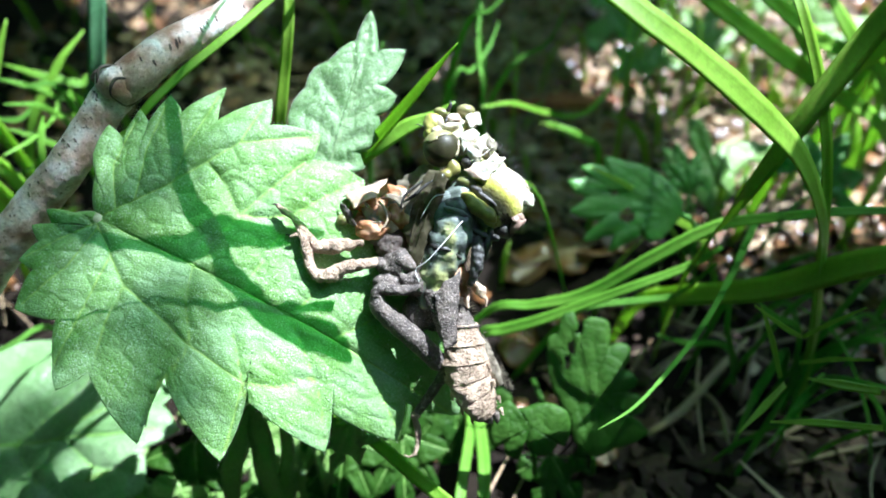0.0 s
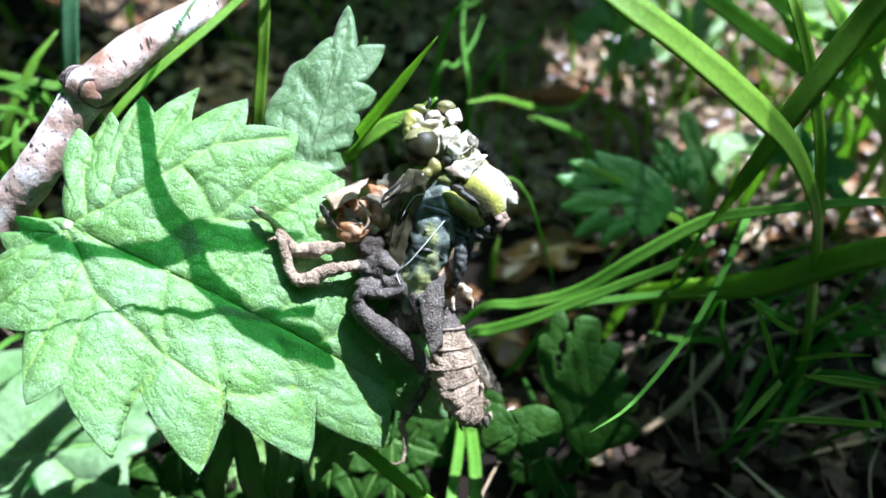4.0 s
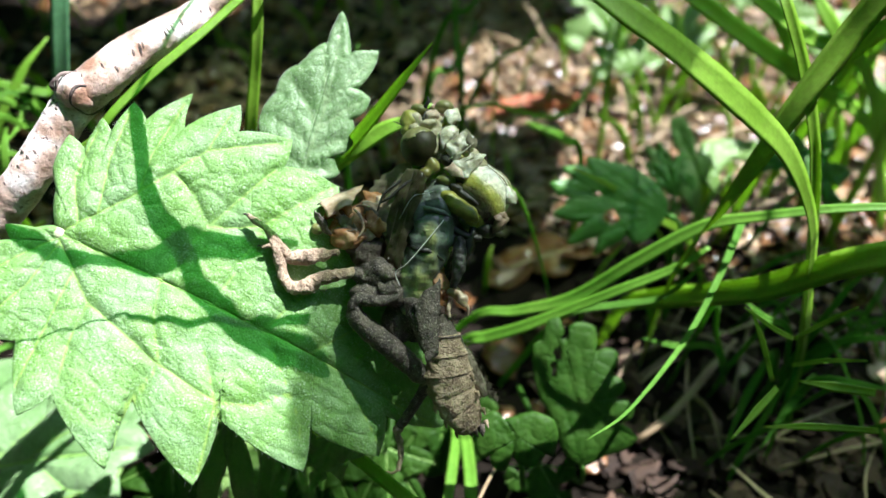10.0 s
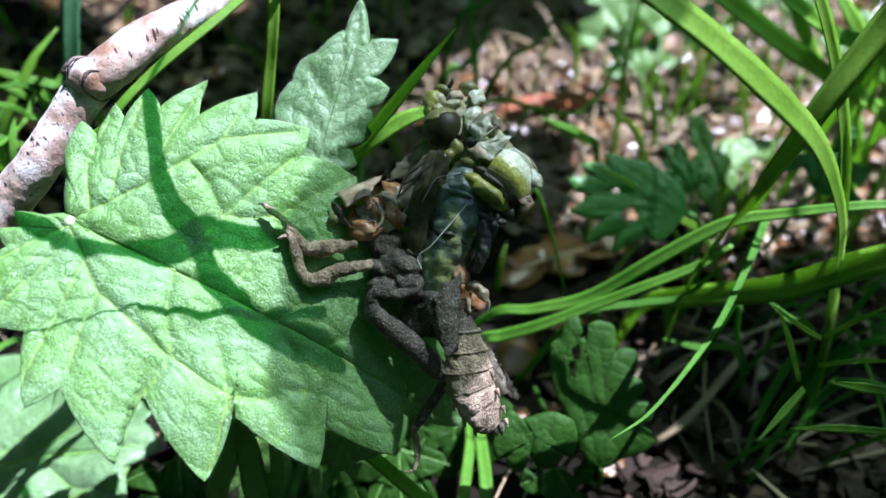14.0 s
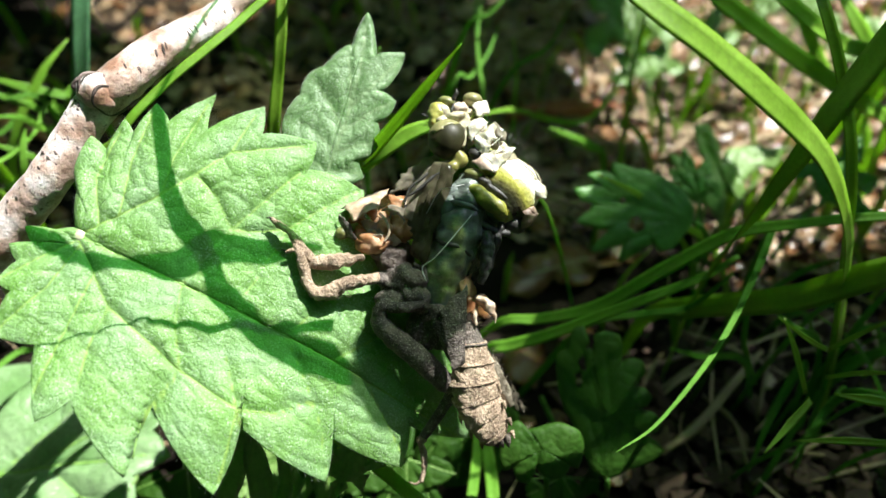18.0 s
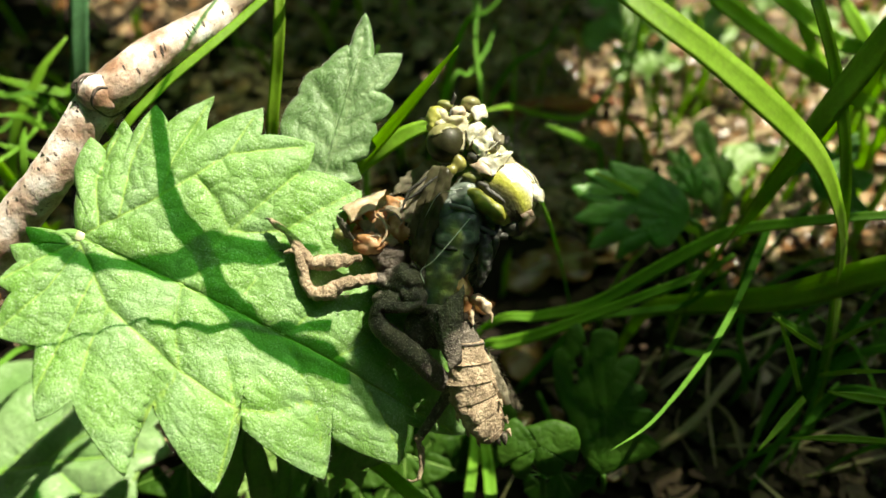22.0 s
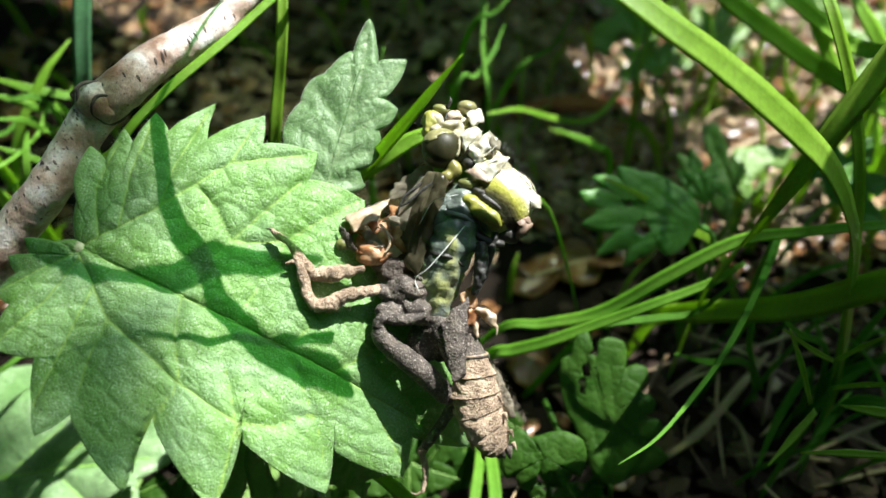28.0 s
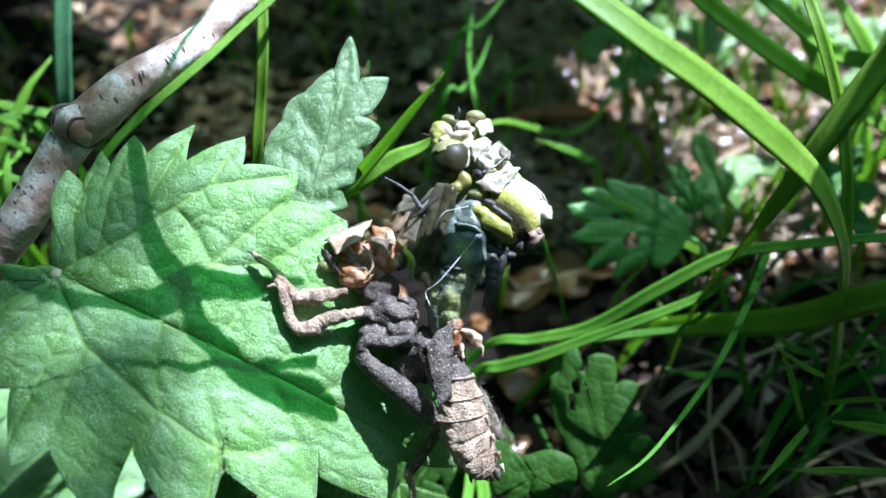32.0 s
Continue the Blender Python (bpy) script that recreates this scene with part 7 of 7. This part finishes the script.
def regroup(root, under):
    """Hang small parts under the part that carries them."""
    kids = list(root.children)
    for carrier, names in under.items():
        hold = next(k for k in kids if k.name.split(".")[0] == carrier)
        for k in kids:
            if k is not hold and k.name.split(".")[0] in names:
                k.parent = hold


regroup(DRAGONFLY, {"head": ("eye", "eye_cap", "face", "forehead", "crown", "yellow_tab", "black_seam", "antenna", "eye_rim", "nape", "nape_plate"), "collar": ("collar_fold", "collar_ridge", "collar_mark", "neck_pit"),
                    "back_plate": ("back_crease",), "abdomen": ("body_fold", "chest_plate")})
for thing_ob in list(scene.objects):
    if thing_ob.parent is None and thing_ob.name.startswith("larva_skin"):
        regroup(thing_ob, {"head_bowl": ("mask", "inner_lining", "head_roof", "head_side", "shred", "eye_case"), "thorax": ("thorax_plate", "thorax_ridge", "split_edge"), "hind_foot": ("claw", "ankle")})
    elif thing_ob.parent is None and thing_ob.name.startswith("branch"):
        regroup(thing_ob, {"stem": ("bark_flake",), "knot": ("stub",)})


# ---- what moves ----
RISE = [
    (0, -0.51, -1.29), (0.5, -0.55, -1.42), (1, -0.4, -1.34), (1.5, -0.54, -1.35), (2, -0.33, -0.92), (2.5, -0.72, -1.27),
    (3, -0.62, -1.12), (3.5, -0.82, -1.32), (5.5, -0.19, -0.59), (6, -0.67, -0.01), (6.5, -1.45, 0.41), (7, -1.42, 0.7),
    (7.5, -1.4, 0.54), (8, -1.09, 0.27), (8.5, -0.58, -0.24), (9, -0.24, -0.45), (9.5, -0.49, -0.45), (10, -0.34, -0.6),
    (10.5, -0.15, -0.21), (11, -0.07, -0.55), (11.5, 0.16, -0.05), (12, 0.31, -0.1), (12.5, 0.28, -0.18), (13, 0.27, 0.36),
    (13.5, 0.27, 0.27), (14, -0.05, 0.29), (14.5, -0.37, 1.25), (16.5, -1.21, 1.72), (17, -1.27, 1.43), (17.5, -0.44, 0.53),
    (18, -0.27, 0.53), (18.5, -0.4, 0.15), (19, 0, -0), (19.5, -0.05, -0.11), (20, 0.08, 0.14), (20.5, -0.18, 0.02),
    (21, 0.04, 0.09), (21.5, 0.02, 0.11), (22, -0.12, 0.24), (22.5, -0.11, 0.38), (23, -0.05, 0.37), (23.5, 0.24, 0.63),
    (24, 0.5, 0.58), (24.5, -0.1, 0.57), (25, -0.02, 0.47), (25.5, 0.37, 0.3), (27.5, -1.24, 0.65), (28, -1.08, 0.64),
    (28.5, -0.3, 0.53), (29, 0.01, 0.29), (29.5, 0.69, 0.5), (30, 1.51, 1.39), (30.5, 1.29, 2.21), (31, 1.4, 2.71),
    (31.5, 1.61, 2.38), (32, 1.69, 1.44),
]
LEG_ROWS = [(0, 2.5, 1.5, -4.0, 30), (27.0, 2.5, 1.5, -4.0, 30), (28.0, 2.0, 1.0, -3.0, 22), (28.8, 0.4, 0.2, -0.6, 5), (30.0, 0, 0, 0, 0), (30.6, 0.2, 0, -0.4, 3), (31.2, -0.2, 0, 0.3, -3), (32.0, -0.3, 0, -0.5, 2)]
FOOT_ROWS = [(0, 3.2, 1.5, -1.5, 0), (28.6, 3.2, 1.5, -1.5, 0), (29.6, 0.4, 0, -0.1, 0), (31.0, 0, 0, -0.2, 0), (32.0, -0.6, 0, -0.2, 4)]
SHADE_INSECT = [(0, 58, 8, 0), (3.5, 56, 8, 0), (5.0, 2, 1, 0), (7.0, 1, 1, 0), (9.0, 0, 1, 0), (11.0, 1, 1, 0), (13.4, -2, 0, 0), (14.1, -5, 2, 0), (14.7, -2, 1, 0), (16.2, 58, 8, 0), (24.0, 56, 8, 0), (32.0, 58, 8, 0)]
SHADE_GROUND = [(0, 0, 0, 0), (3.8, 0, 0, 0), (5.2, -22, -4, 0), (14.2, -22, -4, 0), (16.2, -8, -8, 0), (25.6, -8, -8, 0), (27.4, 0, 0, 0), (32.0, -2, 0, 0)]
SHADE_GRASS = [(0, 0, 0, 0), (4.0, 0, 0, 0), (6.0, 22, -24, 0), (14.0, 26, -24, 0), (16.2, 0, 0, 0), (26.0, 0, 2, 0), (32.0, 2, 0, 0)]
SHADE_STEMS = [(0, 12, -14, 0), (3.6, 12, -14, 0), (5.2, 40, -50, 0), (14.4, 40, -50, 0), (16.3, 0, 0, 0), (23.5, 0, 0, 0), (25.4, 12, -14, 0), (32.0, 12, -14, 0)]
SHADE_LOW = [(0, 0, 0, 0), (14, 1, 0, 0), (32.0, 0, 0, 0)]
SHADE_BACK = [(0, 0, 0, 0), (3.8, 0, 0, 0), (5.4, -95, 30, 0), (13.0, -95, 30, 0), (14.2, -30, 10, 0), (16.2, 0, 0, 0), (32.0, 0, 0, 0)]
SHADE_SKIN = [(0, 30, -30, 0), (14.8, 30, -30, 0), (16.3, 0, 0, 0), (25.8, 0, 0, 0), (27.4, 30, -30, 0), (32.0, 30, -30, 0)]
SHADE_LEAF = [(0, -20, -30, 0), (1.0, -19, -30, 0), (3.5, -23, -31, 0), (5.3, -120, -34, 0), (26.0, -120, -34, 0), (27.2, -33, -32, 0), (28.5, -24, -31, 0), (32.0, -21, -30, 0)]


def motions():
    """Keys of all that moves: the insect's slow rise, its freed leg, and the unseen leaves shifted overhead for shade.
    """
    x, y, z, *turn = INSECT
    up = (0.669, 0.743)
    walk(DRAGONFLY, [(t, pose((x + dx) * MM, (y + up[0] * dz) * MM, (z + up[1] * dz) * MM, *turn)) for t, dx, dz in RISE])
    for ob, rows in ((LEG, LEG_ROWS), (FOOT, FOOT_ROWS)):
        walk(ob, [(t, pose(dx * MM, dy * MM, dz * MM, 0, turned, 0)) for t, dx, dy, dz, turned in rows])
    for ob, rows, centre in ((SWAY_INSECT, SHADE_INSECT, tuple(Vector((2, 69, 50)) + SUN * 240)), (SWAY_GROUND, SHADE_GROUND, (97, 186, 152)), (SWAY_GRASS, SHADE_GRASS, (156, 98, 150)), (SWAY_STEMS, SHADE_STEMS, (91, 119, 150)), (SWAY_LOW, SHADE_LOW, (115, 124, 150)),
                             (SWAY_BACK[0], SHADE_BACK, (88, 228, 150)), (SWAY_BACK[1], SHADE_BACK, (78, 205, 150)),
                             (SWAY_SKIN, SHADE_SKIN, tuple(Vector((-3.6, 66.2, 45)) + SUN * 130)), (SWAY_LEAF, SHADE_LEAF, tuple(Vector((-40, 64, 52)) + SUN * 1300))):
        still = ob.matrix_basis.to_3x3().to_4x4()
        walk(ob, [(t, Matrix.Translation((Vector(centre) + Vector((dx, dy, dz))) * MM) @ still) for t, dx, dy, dz in rows])


motions()
